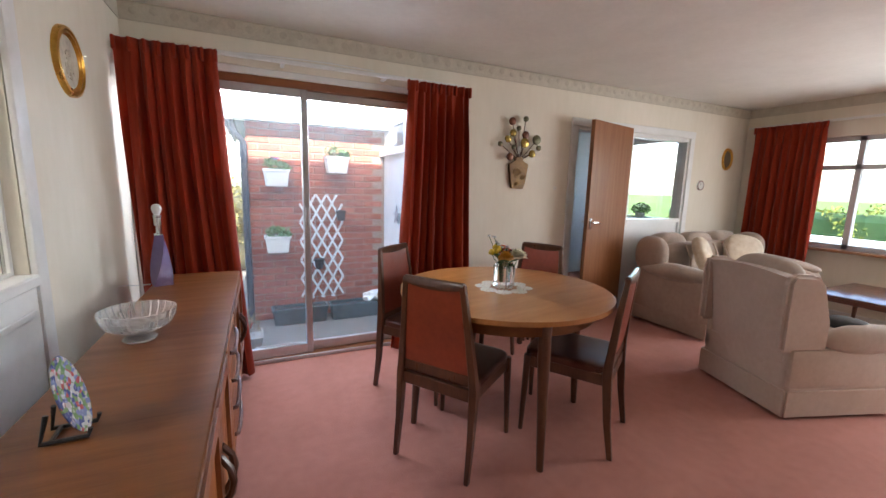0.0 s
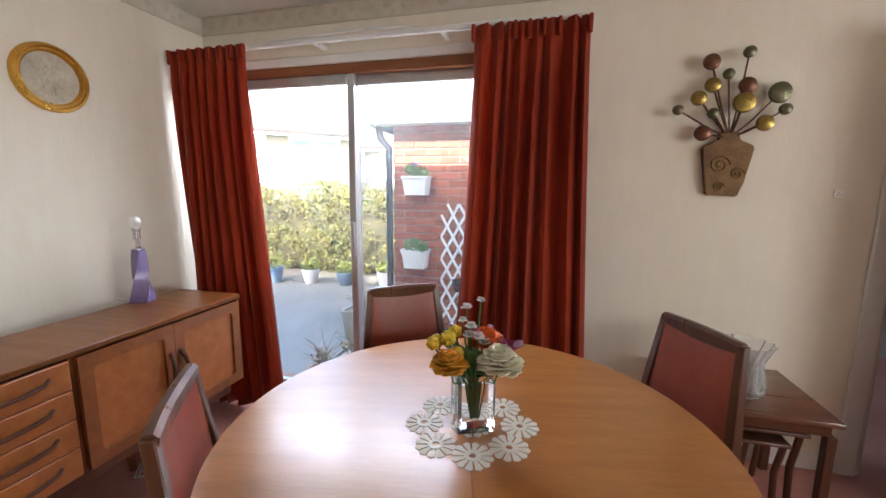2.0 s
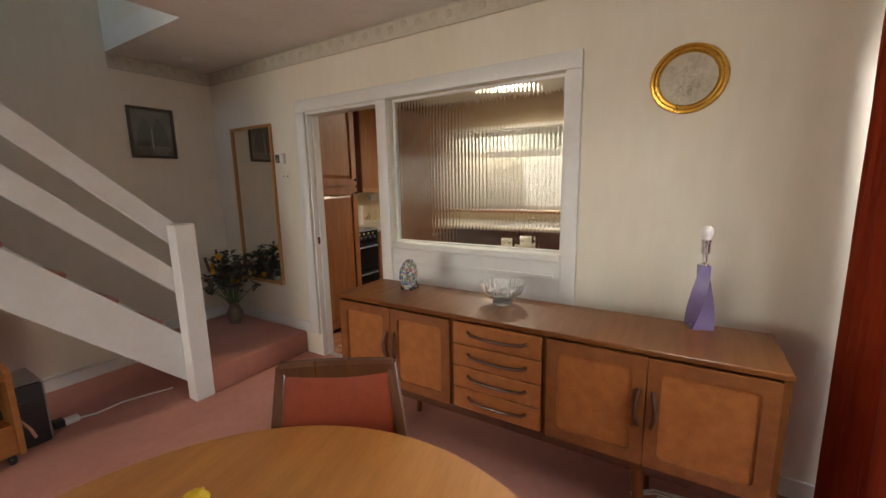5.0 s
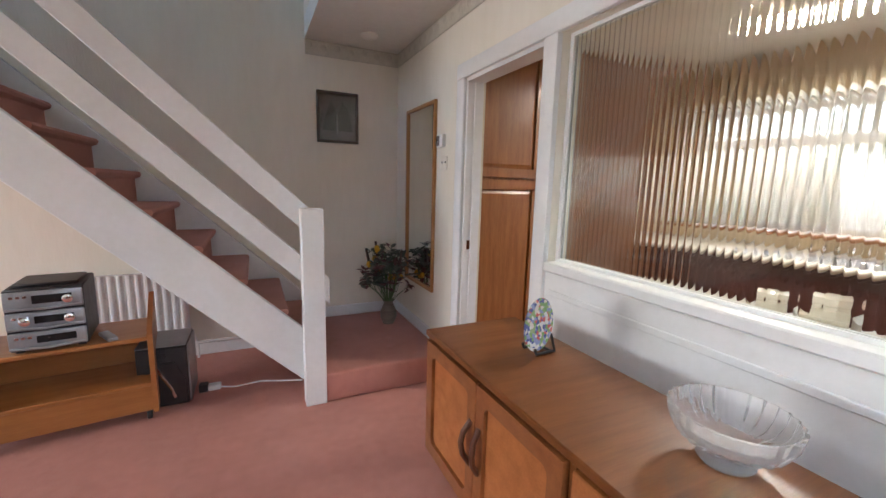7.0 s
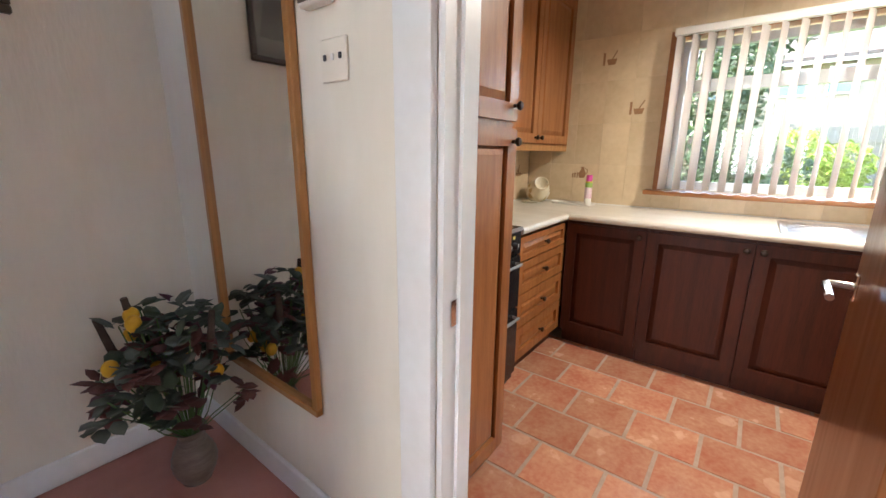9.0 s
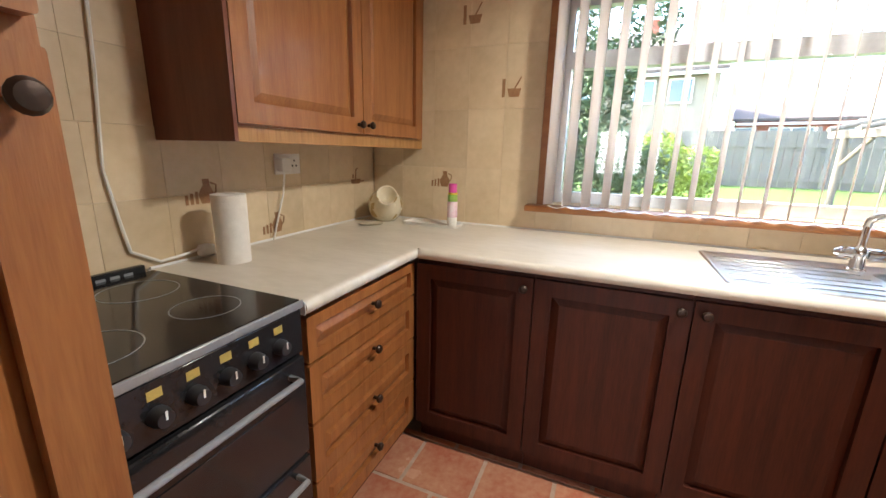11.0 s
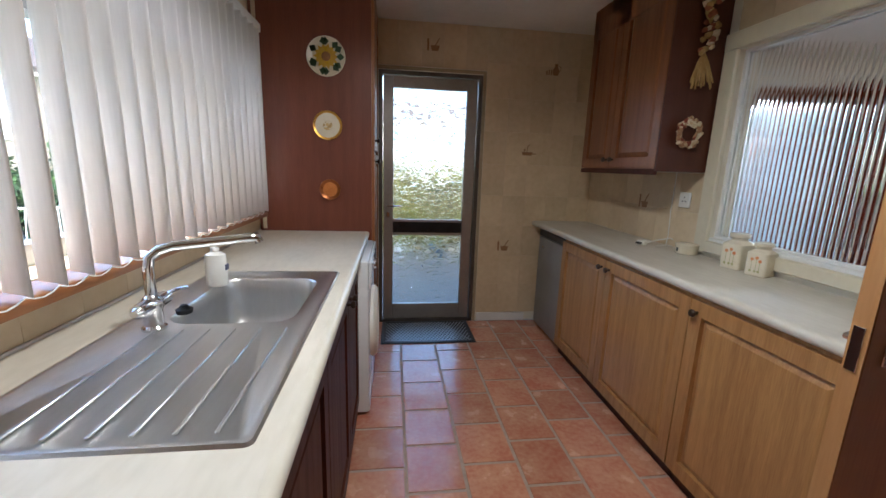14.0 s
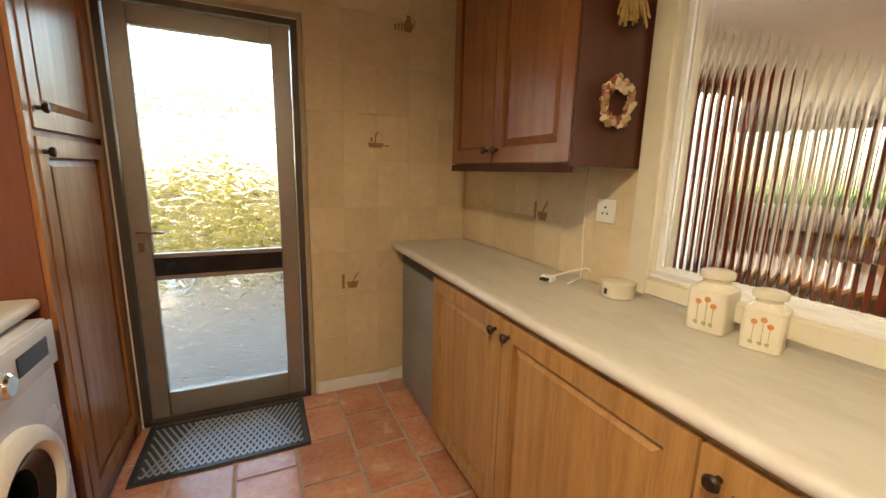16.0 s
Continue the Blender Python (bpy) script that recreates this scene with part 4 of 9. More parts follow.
# decorative plate on a stand
pd = thing("display_plate", "small painted oval plate on a black stand, on the sideboard", "plate", (0.34, -2.125, 0.795), 92)
tilt = Matrix.Translation((0, 0, 0.088)) @ Matrix.Rotation(radians(-14), 4, "X") @ Matrix.Rotation(radians(90), 4, "X")
bm = bmesh.new()
lathe(bm, [(0.05, -0.004), (0.066, 0.0), (0.069, 0.004), (0.064, 0.005), (0.05, 0.002), (0.001, 0.001)], 32, m=tilt, sx=0.9, sy=1.25)
def spotted(name, cols, scale, rough=0.25):
    m = mat(name, cols[0], cols[1], rough=rough, scale=scale)
    nt = m.node_tree
    v = nt.nodes.new("ShaderNodeTexVoronoi")
    v.inputs["Scale"].default_value = scale
    tc = nt.nodes.new("ShaderNodeTexCoord")
    nt.links.new(tc.outputs["Object"], v.inputs["Vector"])
    cr = nt.nodes.new("ShaderNodeValToRGB")
    cr.color_ramp.interpolation = "CONSTANT"
    while len(cr.color_ramp.elements) < len(cols):
        cr.color_ramp.elements.new(0.5)
    for k, c in enumerate(cols):
        cr.color_ramp.elements[k].position = k / len(cols)
        cr.color_ramp.elements[k].color = (*c, 1)
    sp = nt.nodes.new("ShaderNodeSeparateColor")
    nt.links.new(v.outputs["Color"], sp.inputs[0])
    nt.links.new(sp.outputs[0], cr.inputs[0])
    nt.links.new(cr.outputs[0], nt.nodes["Principled BSDF"].inputs["Base Color"])
    return m
part("plate", bm, spotted("painted_floral", [(0.5, 0.52, 0.52), (0.2, 0.24, 0.4), (0.16, 0.28, 0.12), (0.42, 0.1, 0.1), (0.08, 0.1, 0.24), (0.5, 0.46, 0.42), (0.2, 0.3, 0.14)], 95), pd, "multicoloured floral plate")
bm = bmesh.new()
for s in (-1, 1):
    tube(bm, [(s * 0.03, -0.035, 0.022), (s * 0.03, -0.03, 0.006), (s * 0.03, 0.045, 0.006), (s * 0.02, 0.035, 0.06)], 0.005, 6)
tube(bm, [(-0.03, 0.03, 0.006), (0.03, 0.03, 0.006)], 0.005, 6)
part("stand", bm, BLACKP, pd, "black plastic stand")


def round_picture(name, label, m0, rx, ry, fmat, w=0.04, inner=None):
    th = thing(name, label, "picture")
    th.matrix_basis = m0
    bm = bmesh.new()
    lathe(bm, [(1 - 0.0, 0.0), (1.0, 0.012), (0.97, 0.02), (0.90, 0.022), (0.86, 0.016), (0.80, 0.018), (0.77, 0.010), (0.74, 0.006), (0.74, 0.0)], 48, sx=rx, sy=ry)
    part("frame", bm, fmat, th, angle=50)
    bm = bmesh.new()
    lathe(bm, [(0.75, 0.003), (0.75, 0.006), (0.0, 0.0075)], 40, sx=rx, sy=ry)
    part("plaque", bm, inner or CERAMIC, th)
    return th


PLAQ = mat("carved_plaque", (0.62, 0.57, 0.46), (0.40, 0.35, 0.26), rough=0.6, scale=9, bump=1.0, bscale=40)
onx = Matrix.Rotation(radians(90), 4, "Z") @ Matrix.Rotation(radians(90), 4, "X")
gp = round_picture("wall_plaque", "round gilt framed relief plaque on the wall", Matrix.Translation((0.001, -0.845, 1.81)) @ onx, 0.146, 0.144, GOLD, inner=PLAQ)
bm = bmesh.new()
rnd = random.Random(5)
for k in range(26):
    an, r = rnd.uniform(0, 6.28), rnd.uniform(0, 0.05)
    blob(bm, (r * 0.9 * math.cos(an), -0.012 + r * 1.1 * math.sin(an), 0.008), (rnd.uniform(0.006, 0.014), rnd.uniform(0.006, 0.016), 0.004), sub=1)
part("relief", bm, PLAQ, gp, "carved relief of foliage")
ony = Matrix.Rotation(radians(90), 4, "X")
round_picture("wall_picture", "small oval gilt framed picture near the front window", Matrix.Translation((6.08, -0.001, 1.755)) @ ony, 0.10, 0.135, GOLD, inner=mat("brown_print", (0.22, 0.17, 0.10), (0.12, 0.09, 0.05), rough=0.3, scale=18))
th = thing("wall_thermometer", "small round silver dial on the wall", "thermometer")
th.matrix_basis = Matrix.Translation((5.61, -0.001, 1.42)) @ ony
bm = bmesh.new()
lathe(bm, [(0.062, 0), (0.062, 0.012), (0.056, 0.02), (0.05, 0.02), (0.05, 0.012)], 32)
part("bezel", bm, CHROME, th)
bm = bmesh.new()
lathe(bm, [(0.05, 0.01), (0.05, 0.012), (0.0, 0.0125)], 28)
part("dial", bm, PLASTICW, th)
part("pointer", bx(-0.002, 0.002, -0.005, 0.038, 0.0128, 0.014), BLACKP, th)

# dining table
tb = thing("dining_table", "round teak dining table with a centre seam", "table", (1.97, -1.29, 0), 12)
bm = bmesh.new()
for s in (-1, 1):
    pts = [(s * 0.0008, -0.59)] + [(s * max(0.0008, 0.59 * math.cos(radians(a))), 0.59 * math.sin(radians(a))) for a in range(-87, 90, 3)] + [(s * 0.0008, 0.59)]
    vs = prism(bm, pts, 0.745, 0.768, "z")
es = [e for e in bm.edges if all(abs(v.co.x) > 0.002 for v in e.verts) and abs(e.verts[0].co.z - e.verts[1].co.z) < 1e-4]
bmesh.ops.bevel(bm, geom=es, offset=0.006, segments=2, affect="EDGES")
part("tabletop", bm, TABLE, tb)
bm = bmesh.new()
rings = []
for r, z in ((0.50, 0.665), (0.50, 0.7445), (0.478, 0.7445), (0.478, 0.665)):
    rings.append([bm.verts.new((r * math.cos(2 * math.pi * k / 48), r * math.sin(2 * math.pi * k / 48), z)) for k in range(48)])
for a, b in zip(rings, rings[1:] + rings[:1]):
    for k in range(48):
        bm.faces.new((a[k], a[(k + 1) % 48], b[(k + 1) % 48], b[k]))
part("apron", bm, TEAK, tb)
for k in range(4):
    an = radians(-112 + 90 * k)
    bm = bmesh.new()
    cone(bm, (0.475 * math.cos(an), 0.475 * math.sin(an), 0.7445), (0.515 * math.cos(an), 0.515 * math.sin(an), 0.0), 0.034, 0.017, 16)
    part("leg", bm, CHAIRWOOD, tb)


# dining chairs: local +y faces the table
def build_chair(at, rz):
    ch = thing("dining_chair", "dark wood dining chair with rust red vinyl back and seat", "chair", at, rz, "chairs round the table")
    bm = bmesh.new()
    rail_y = lambda x: -0.245 - 0.012 * (1 - (x / 0.2) ** 2)
    n = 12
    secs = []
    for i in range(n + 1):
        x = -0.150 + 0.300 * i / n
        y = rail_y(x)
        zt = 0.927 + 0.002 * math.cos(math.pi * x / 0.300)
        zl = zt - 0.032 - 0.016 * math.cos(math.pi * x / 0.300)
        secs.append([bm.verts.new((x, y + dy, z)) for dy, z in ((0.014, zl), (0.018, zt - 0.01), (0.008, zt), (-0.006, zt), (-0.014, zt - 0.012), (-0.012, zl))])
    for a, b in zip(secs, secs[1:]):
        for k in range(6):
            bm.faces.new((a[k], a[(k + 1) % 6], b[(k + 1) % 6], b[k]))
    bm.faces.new(secs[0])
    bm.faces.new(secs[-1][::-1])
    part("top_rail", bm, CHAIRWOOD, ch)
    for s in (-1, 1):
        bm = bmesh.new()
        rows = []
        for z, y, w, t in ((0.0, -0.25, 0.011, 0.013), (0.2, -0.222, 0.014, 0.017), (0.43, -0.205, 0.018, 0.022), (0.5, -0.207, 0.017, 0.02), (0.7, -0.225, 0.015, 0.016), (0.92, -0.25, 0.013, 0.012)):
            cx = s * (0.198 - 0.052 * max(0, z - 0.43) / 0.49)
            rows.append([bm.verts.new((cx + a * w, y + b * t, z)) for a, b in ((-1, -1), (1, -1), (1, 1), (-1, 1))])
        for a, b in zip(rows, rows[1:]):
            for k in range(4):
                bm.faces.new((a[k], a[(k + 1) % 4], b[(k + 1) % 4], b[k]))
        bm.faces.new(rows[0][::-1])
        bm.faces.new(rows[-1])
        bmesh.ops.bevel(bm, geom=list(bm.edges), offset=0.003, segments=1, affect="EDGES")
        part("back_post", bm, CHAIRWOOD, ch)
        bm = bmesh.new()
        cone(bm, (s * 0.195, 0.205, 0.44), (s * 0.205, 0.22, 0.0), 0.021, 0.012, 12)
        part("leg", bm, CHAIRWOOD, ch)
    bm = bmesh.new()
    rows = []
    for j in range(9):
        v = j / 8
        z = 0.50 + 0.40 * v
        y0 = -0.207 - 0.04 * v
        rows.append([[bm.verts.new(((-0.178 + 0.040 * v) + (0.356 - 0.080 * v) * i / 10, y0 - 0.010 * v * (1 - ((i - 5) / 5) ** 2) + dy * (1 if 0 < i < 10 and 0 < j < 8 else 0.6), z)) for i in range(11)] for dy in (0.014, -0.010)])
    for (f0, b0), (f1, b1) in zip(rows, rows[1:]):
        for i in range(10):
            bm.faces.new((f0[i], f0[i + 1], f1[i + 1], f1[i]))
            bm.faces.new((b0[i], b1[i], b1[i + 1], b0[i + 1]))
        bm.faces.new((f0[0], f1[0], b1[0], b0[0]))
        bm.faces.new((f0[10], b0[10], b1[10], f1[10]))
    for k, (f0, b0) in ((0, rows[0]), (8, rows[8])):
        for i in range(10):
            bm.faces.new((f0[i], b0[i], b0[i + 1], f0[i + 1]) if k == 0 else (f0[i], f0[i + 1], b0[i + 1], b0[i]))
    part("backrest", bm, VINYL, ch, "rust red vinyl back pad", angle=60)
    bm = bmesh.new()
    box(bm, -0.18, 0.18, -0.215, -0.195, 0.45, 0.50, bev=0.004)
    part("lower_rail", bm, CHAIRWOOD, ch)
    bm = bmesh.new()
    for s in (-1, 1):
        box(bm, s * 0.19 - 0.011, s * 0.19 + 0.011, -0.2, 0.2, 0.375, 0.435, bev=0.003)
    box(bm, -0.18, 0.18, 0.195, 0.217, 0.375, 0.435, bev=0.003)
    box(bm, -0.18, 0.18, -0.217, -0.195, 0.375, 0.435, bev=0.003)
    part("seat_frame", bm, CHAIRWOOD, ch)
    bm = bmesh.new()
    cushion(bm, -0.208, 0.208, -0.2, 0.235, 0.425, 0.475, puff=0.1)
    part("seat", bm, VINYLD, ch, "dark brown vinyl seat")
    return ch


def heading(fx, fy):
    return math.degrees(math.atan2(-fx, fy))


chairs = []
first = None
for mx, my, fx, fy in ((1.40, -1.58, 0.82, 0.57), (2.42, -1.77, -0.53, 0.85), (1.535, -0.585, 0.60, -0.80), (2.615, -0.81, -0.90, -0.43)):
    at = (mx + 0.25 * fx, my + 0.25 * fy, 0)
    if first is None:
        first = build_chair(at, heading(fx, fy))
        chairs.append(first)
    else:
        chairs.append(copy_thing(first, pose(*at, 0, 0, heading(fx, fy))))
# lace doily and flower vase
dl = thing("doily", "white crocheted lace doily of small rosettes on the table", "doily", (1.972, -1.28, 0.7682))
def rosette(bm, cx, cy, r):
    for k in range(12):
        a0 = 2 * math.pi * k / 12
        pts = [(cx + r * 0.38 * math.cos(a0 - 0.18), cy + r * 0.38 * math.sin(a0 - 0.18)), (cx + r * 0.95 * math.cos(a0 - 0.2), cy + r * 0.95 * math.sin(a0 - 0.2)), (cx + r * 1.04 * math.cos(a0), cy + r * 1.04 * math.sin(a0)), (cx + r * 0.95 * math.cos(a0 + 0.2), cy + r * 0.95 * math.sin(a0 + 0.2)), (cx + r * 0.38 * math.cos(a0 + 0.18), cy + r * 0.38 * math.sin(a0 + 0.18))]
        prism(bm, pts, 0.0, 0.0022, "z")
    rr = [(r * 0.18, 0.0), (r * 0.18, 0.003), (r * 0.40, 0.003), (r * 0.40, 0.0)]
    rings = [[bm.verts.new((cx + q * math.cos(2 * math.pi * k / 20), cy + q * math.sin(2 * math.pi * k / 20), z)) for k in range(20)] for q, z in rr]
    for a, b in zip(rings, rings[1:] + rings[:1]):
        for k in range(20):
            bm.faces.new((a[k], a[(k + 1) % 20], b[(k + 1) % 20], b[k]))
bm = bmesh.new()
for k in range(8):
    an = 2 * math.pi * k / 8 + 0.2
    rosette(bm, 0.118 * math.cos(an), 0.118 * math.sin(an), 0.046)
rosette(bm, 0, 0, 0.05)
part("lace", bm, LACE, dl)

fv = thing("flower_vase", "square glass vase with artificial yellow, orange and cream flowers", "vase", (1.972, -1.278, 0.7715), 25)
bm = bmesh.new()
box(bm, -0.045, 0.045, -0.045, 0.045, 0.0, 0.13, bev=0.004)
box(bm, -0.036, 0.036, -0.036, 0.036, 0.014, 0.14)
bmesh.ops.delete(bm, geom=[f for f in bm.faces if f.calc_center_median().z > 0.1295], context="FACES_ONLY")
part("glass_vase", bm, CRYSTAL, fv, smooth=False)
STEM = mat("green_stem", (0.06, 0.13, 0.03), (0.09, 0.17, 0.04), rough=0.6, scale=20)
rnd = random.Random(3)
heads = [(-0.07, -0.05, 0.172, "mum", (0.80, 0.36, 0.01), 0.046), (0.05, -0.055, 0.165, "mum", (0.95, 0.90, 0.68), 0.058), (0.045, 0.04, 0.185, "mum", (0.90, 0.15, 0.012), 0.048),
         (-0.06, 0.01, 0.222, "ball", (0.74, 0.52, 0.02), 0.021), (-0.085, 0.035, 0.205, "ball", (0.74, 0.52, 0.02), 0.02), (-0.045, -0.02, 0.195, "ball", (0.74, 0.52, 0.02), 0.02), (-0.035, 0.045, 0.225, "ball", (0.74, 0.52, 0.02), 0.019), (-0.10, -0.005, 0.218, "ball", (0.72, 0.50, 0.02), 0.018),
         (0.095, 0.0, 0.18, "petal", (0.30, 0.02, 0.10), 0.042), (0.05, 0.085, 0.195, "petal", (0.30, 0.03, 0.16), 0.036),
         (-0.005, 0.02, 0.22, "small", (0.80, 0.78, 0.74), 0.017), (0.01, -0.005, 0.225, "small", (0.74, 0.64, 0.66), 0.016), (0.005, 0.045, 0.235, "small", (0.82, 0.82, 0.78), 0.016), (0.0, 0.075, 0.275, "small", (0.85, 0.85, 0.82), 0.015), (0.06, 0.15, 0.27, "small", (0.85, 0.85, 0.82), 0.013), (0.03, 0.01, 0.205, "small", (0.66, 0.70, 0.52), 0.018), (-0.015, 0.05, 0.25, "small", (0.82, 0.82, 0.80), 0.012)]
fmats = {}
for x, y, z, kind, c, r in heads:
    bm = bmesh.new()
    tube(bm, [(x * 0.1, y * 0.1, 0.03), (x * 0.25, y * 0.25, 0.12), (x * 0.8, y * 0.8, z - 0.04), (x, y, z)], 0.0022, 6)
    st = part("stem", bm, STEM, fv)
    key = tuple(c)
    if key not in fmats:
        fmats[key] = mat("petal_" + kind, c, tuple(v * 0.7 for v in c), rough=0.6, scale=30, translucent=0.15)
    bm = bmesh.new()
    if kind == "ball":
        blob(bm, (x, y, z), (r, r, r), sub=3, rough=0.0)
        for v in bm.verts:
            d = Vector((x, y, z))
            v.co = d + (v.co - d) * (0.85 + rnd.uniform(-0.14, 0.14))
    else:
        rows_n = {"mum": 7, "petal": 1, "small": 2}[kind]
        for q in range(rows_n):
            cnt = {"mum": 18 - q, "petal": 5, "small": 6}[kind]
            for k in range(cnt):
                a0 = 2 * math.pi * (k + 0.5 * q) / cnt + rnd.uniform(-0.1, 0.1)
                el = radians(12 + 78 * q / max(rows_n, 2)) + rnd.uniform(-0.12, 0.12)
                if kind == "petal":
                    el = radians(rnd.uniform(5, 55))
                ln, wd = r * rnd.uniform(0.85, 1.05), r * (0.27 if kind == "mum" else 0.45)
                mm = Matrix.Translation((x, y, z)) @ Matrix.Rotation(a0, 4, "Z") @ Matrix.Rotation(-el, 4, "Y")
                co = [(0.1 * ln, 0, 0), (0.45 * ln, wd * 0.85, 0.08 * ln), (0.88 * ln, wd, 0.0), (ln, 0, -0.10 * ln), (0.88 * ln, -wd, 0.0), (0.45 * ln, -wd * 0.85, 0.08 * ln)]
                top = [bm.verts.new(mm @ Vector(p)) for p in co]
                bot = [bm.verts.new(mm @ (Vector(p) - Vector((0, 0, 0.0012)))) for p in co]
                bm.faces.new(top)
                bm.faces.new(bot[::-1])
                for i in range(6):
                    bm.faces.new((top[i], bot[i], bot[(i + 1) % 6], top[(i + 1) % 6]))
    part("flower_head", bm, fmats[key], st)
bm = bmesh.new()
for k in range(9):
    a0 = k * 0.7
    mm = Matrix.Translation((0, 0, 0.13)) @ Matrix.Rotation(a0, 4, "Z") @ Matrix.Rotation(-radians(20 + 6 * k % 40), 4, "Y")
    co = [(0.02, 0, 0), (0.06, 0.02, 0.01), (0.11, 0.0, 0), (0.06, -0.02, 0.01)]
    top = [bm.verts.new(mm @ Vector(p)) for p in co]
    bot = [bm.verts.new(mm @ (Vector(p) - Vector((0, 0, 0.0012)))) for p in co]
    bm.faces.new(top)
    bm.faces.new(bot[::-1])
    for i in range(4):
        bm.faces.new((top[i], bot[i], bot[(i + 1) % 4], top[(i + 1) % 4]))
part("leaves", bm, STEM, fv)

# leads under the sideboard
cb_ = thing("cable_coil", "loose coil of white cable on the carpet under the sideboard", "cable", (0.36, -0.78, 0.004))
bm = bmesh.new()
tube(bm, [(0.11 * math.cos(0.9 * k) * (1 - 0.02 * k), 0.17 * math.sin(0.9 * k) * (1 - 0.015 * k), 0.006 + 0.004 * (k % 4)) for k in range(26)], 0.004, 6)
part("lead", bm, PLASTICW, cb_)

# nest of tables with a crystal vase
nt_ = thing("nest_of_tables", "dark wood nest of tables against the wall", "side table", (2.965, -0.262, 0))
part("tabletop", bx(-0.27, 0.27, -0.235, 0.235, 0.478, 0.5, bev=0.006, seg=2), mat("nest_wood", (0.17, 0.065, 0.028), (0.11, 0.04, 0.018), rough=0.3, scale=5, stretch=(0.6, 6, 6), coat=0.3), nt_)
bm = bmesh.new()
for y in (-0.2, 0.2):
    box(bm, -0.245, 0.245, y - 0.01, y + 0.01, 0.43, 0.478, bev=0.003)
for x in (-0.245, 0.245):
    box(bm, x - 0.01, x + 0.01, -0.19, 0.19, 0.43, 0.478, bev=0.003)
part("frame_rail", bm, DARKWOOD, nt_)
for x in (-0.245, 0.245):
    for y in (-0.2, 0.2):
        part("leg", bx(x - 0.018, x + 0.018, y - 0.018, y + 0.018, 0, 0.43, bev=0.004), DARKWOOD, nt_)
for k, (w, h) in enumerate(((0.19, 0.42), (0.14, 0.36))):
    part("inner_top", bx(-w, w, -0.2 + 0.01 * k, 0.17, h - 0.016, h, bev=0.004), DARKWOOD, nt_)
    for x in (-w + 0.02, w - 0.02):
        bm = bmesh.new()
        tube(bm, [(x, -0.17, h - 0.016), (x, -0.13, h * 0.55), (x, -0.15, 0.0)], 0.013, 8)
        part("curved_leg", bm, DARKWOOD, nt_)
        bm = bmesh.new()
        tube(bm, [(x, 0.14, h - 0.016), (x, 0.10, h * 0.55), (x, 0.13, 0.0)], 0.013, 8)
        part("curved_leg", bm, DARKWOOD, nt_)
cut_bowl("crystal_vase", "waisted cut-crystal vase on the nest of tables", (2.965, -0.32, 0.5),
         [(1.25 * r, 1.3 * z, d) for r, z, d in ((0.048, 0.0, 0.001), (0.06, 0.01, 0.003), (0.064, 0.045, 0.004), (0.053, 0.085, 0.003), (0.05, 0.11, 0.003), (0.066, 0.15, 0.004), (0.078, 0.172, 0.004), (0.074, 0.172, 0), (0.058, 0.145, 0), (0.043, 0.11, 0), (0.045, 0.08, 0), (0.052, 0.045, 0), (0.045, 0.02, 0), (0.004, 0.018, 0))], 12, CUTGLASS)

# metal wall art
wa = thing("wall_art", "metal wall sculpture of a vase with round bronze discs", "wall art", (2.925, -0.001, 1.328))
BRONZE = mat("patterned_bronze", (0.22, 0.13, 0.05), (0.09, 0.05, 0.025), rough=0.45, metal=0.6, scale=18, bump=0.6, bscale=50)
bm = bmesh.new()
pts = [(-0.075, 0.0), (0.055, -0.005), (0.075, 0.05), (0.105, 0.19), (0.08, 0.205), (0.035, 0.215), (0.04, 0.25), (-0.045, 0.25), (-0.035, 0.215), (-0.085, 0.205), (-0.11, 0.19), (-0.085, 0.06)]
prism(bm, [(u, 1.16 * v) for u, v in pts[::-1]], -0.03, 0.0, "y")
bmesh.ops.bevel(bm, geom=list(bm.edges), offset=0.006, segments=2, affect="EDGES")
vs_ = part("vase_plate", bm, BRONZE, wa)
bm = bmesh.new()
for cx, cz, r in ((-0.03, 0.14, 0.045), (0.045, 0.10, 0.03), (-0.025, 0.04, 0.025)):
    tube(bm, [(cx + r * (1 - t / 26) * math.cos(t * 0.5), -0.032, cz + r * (1 - t / 26) * math.sin(t * 0.5)) for t in range(24)], 0.004, 6)
part("spiral", bm, mat("old_brass", (0.32, 0.22, 0.08), (0.2, 0.13, 0.05), rough=0.35, metal=0.8, scale=12), vs_)
DISC = [mat("disc_red", (0.14, 0.055, 0.03), (0.09, 0.035, 0.02), rough=0.35, metal=0.6, scale=25), mat("disc_gold", (0.34, 0.25, 0.06), (0.2, 0.14, 0.035), rough=0.3, metal=0.8, scale=25), mat("disc_green", (0.15, 0.145, 0.08), (0.10, 0.095, 0.055), rough=0.4, metal=0.6, scale=25)]
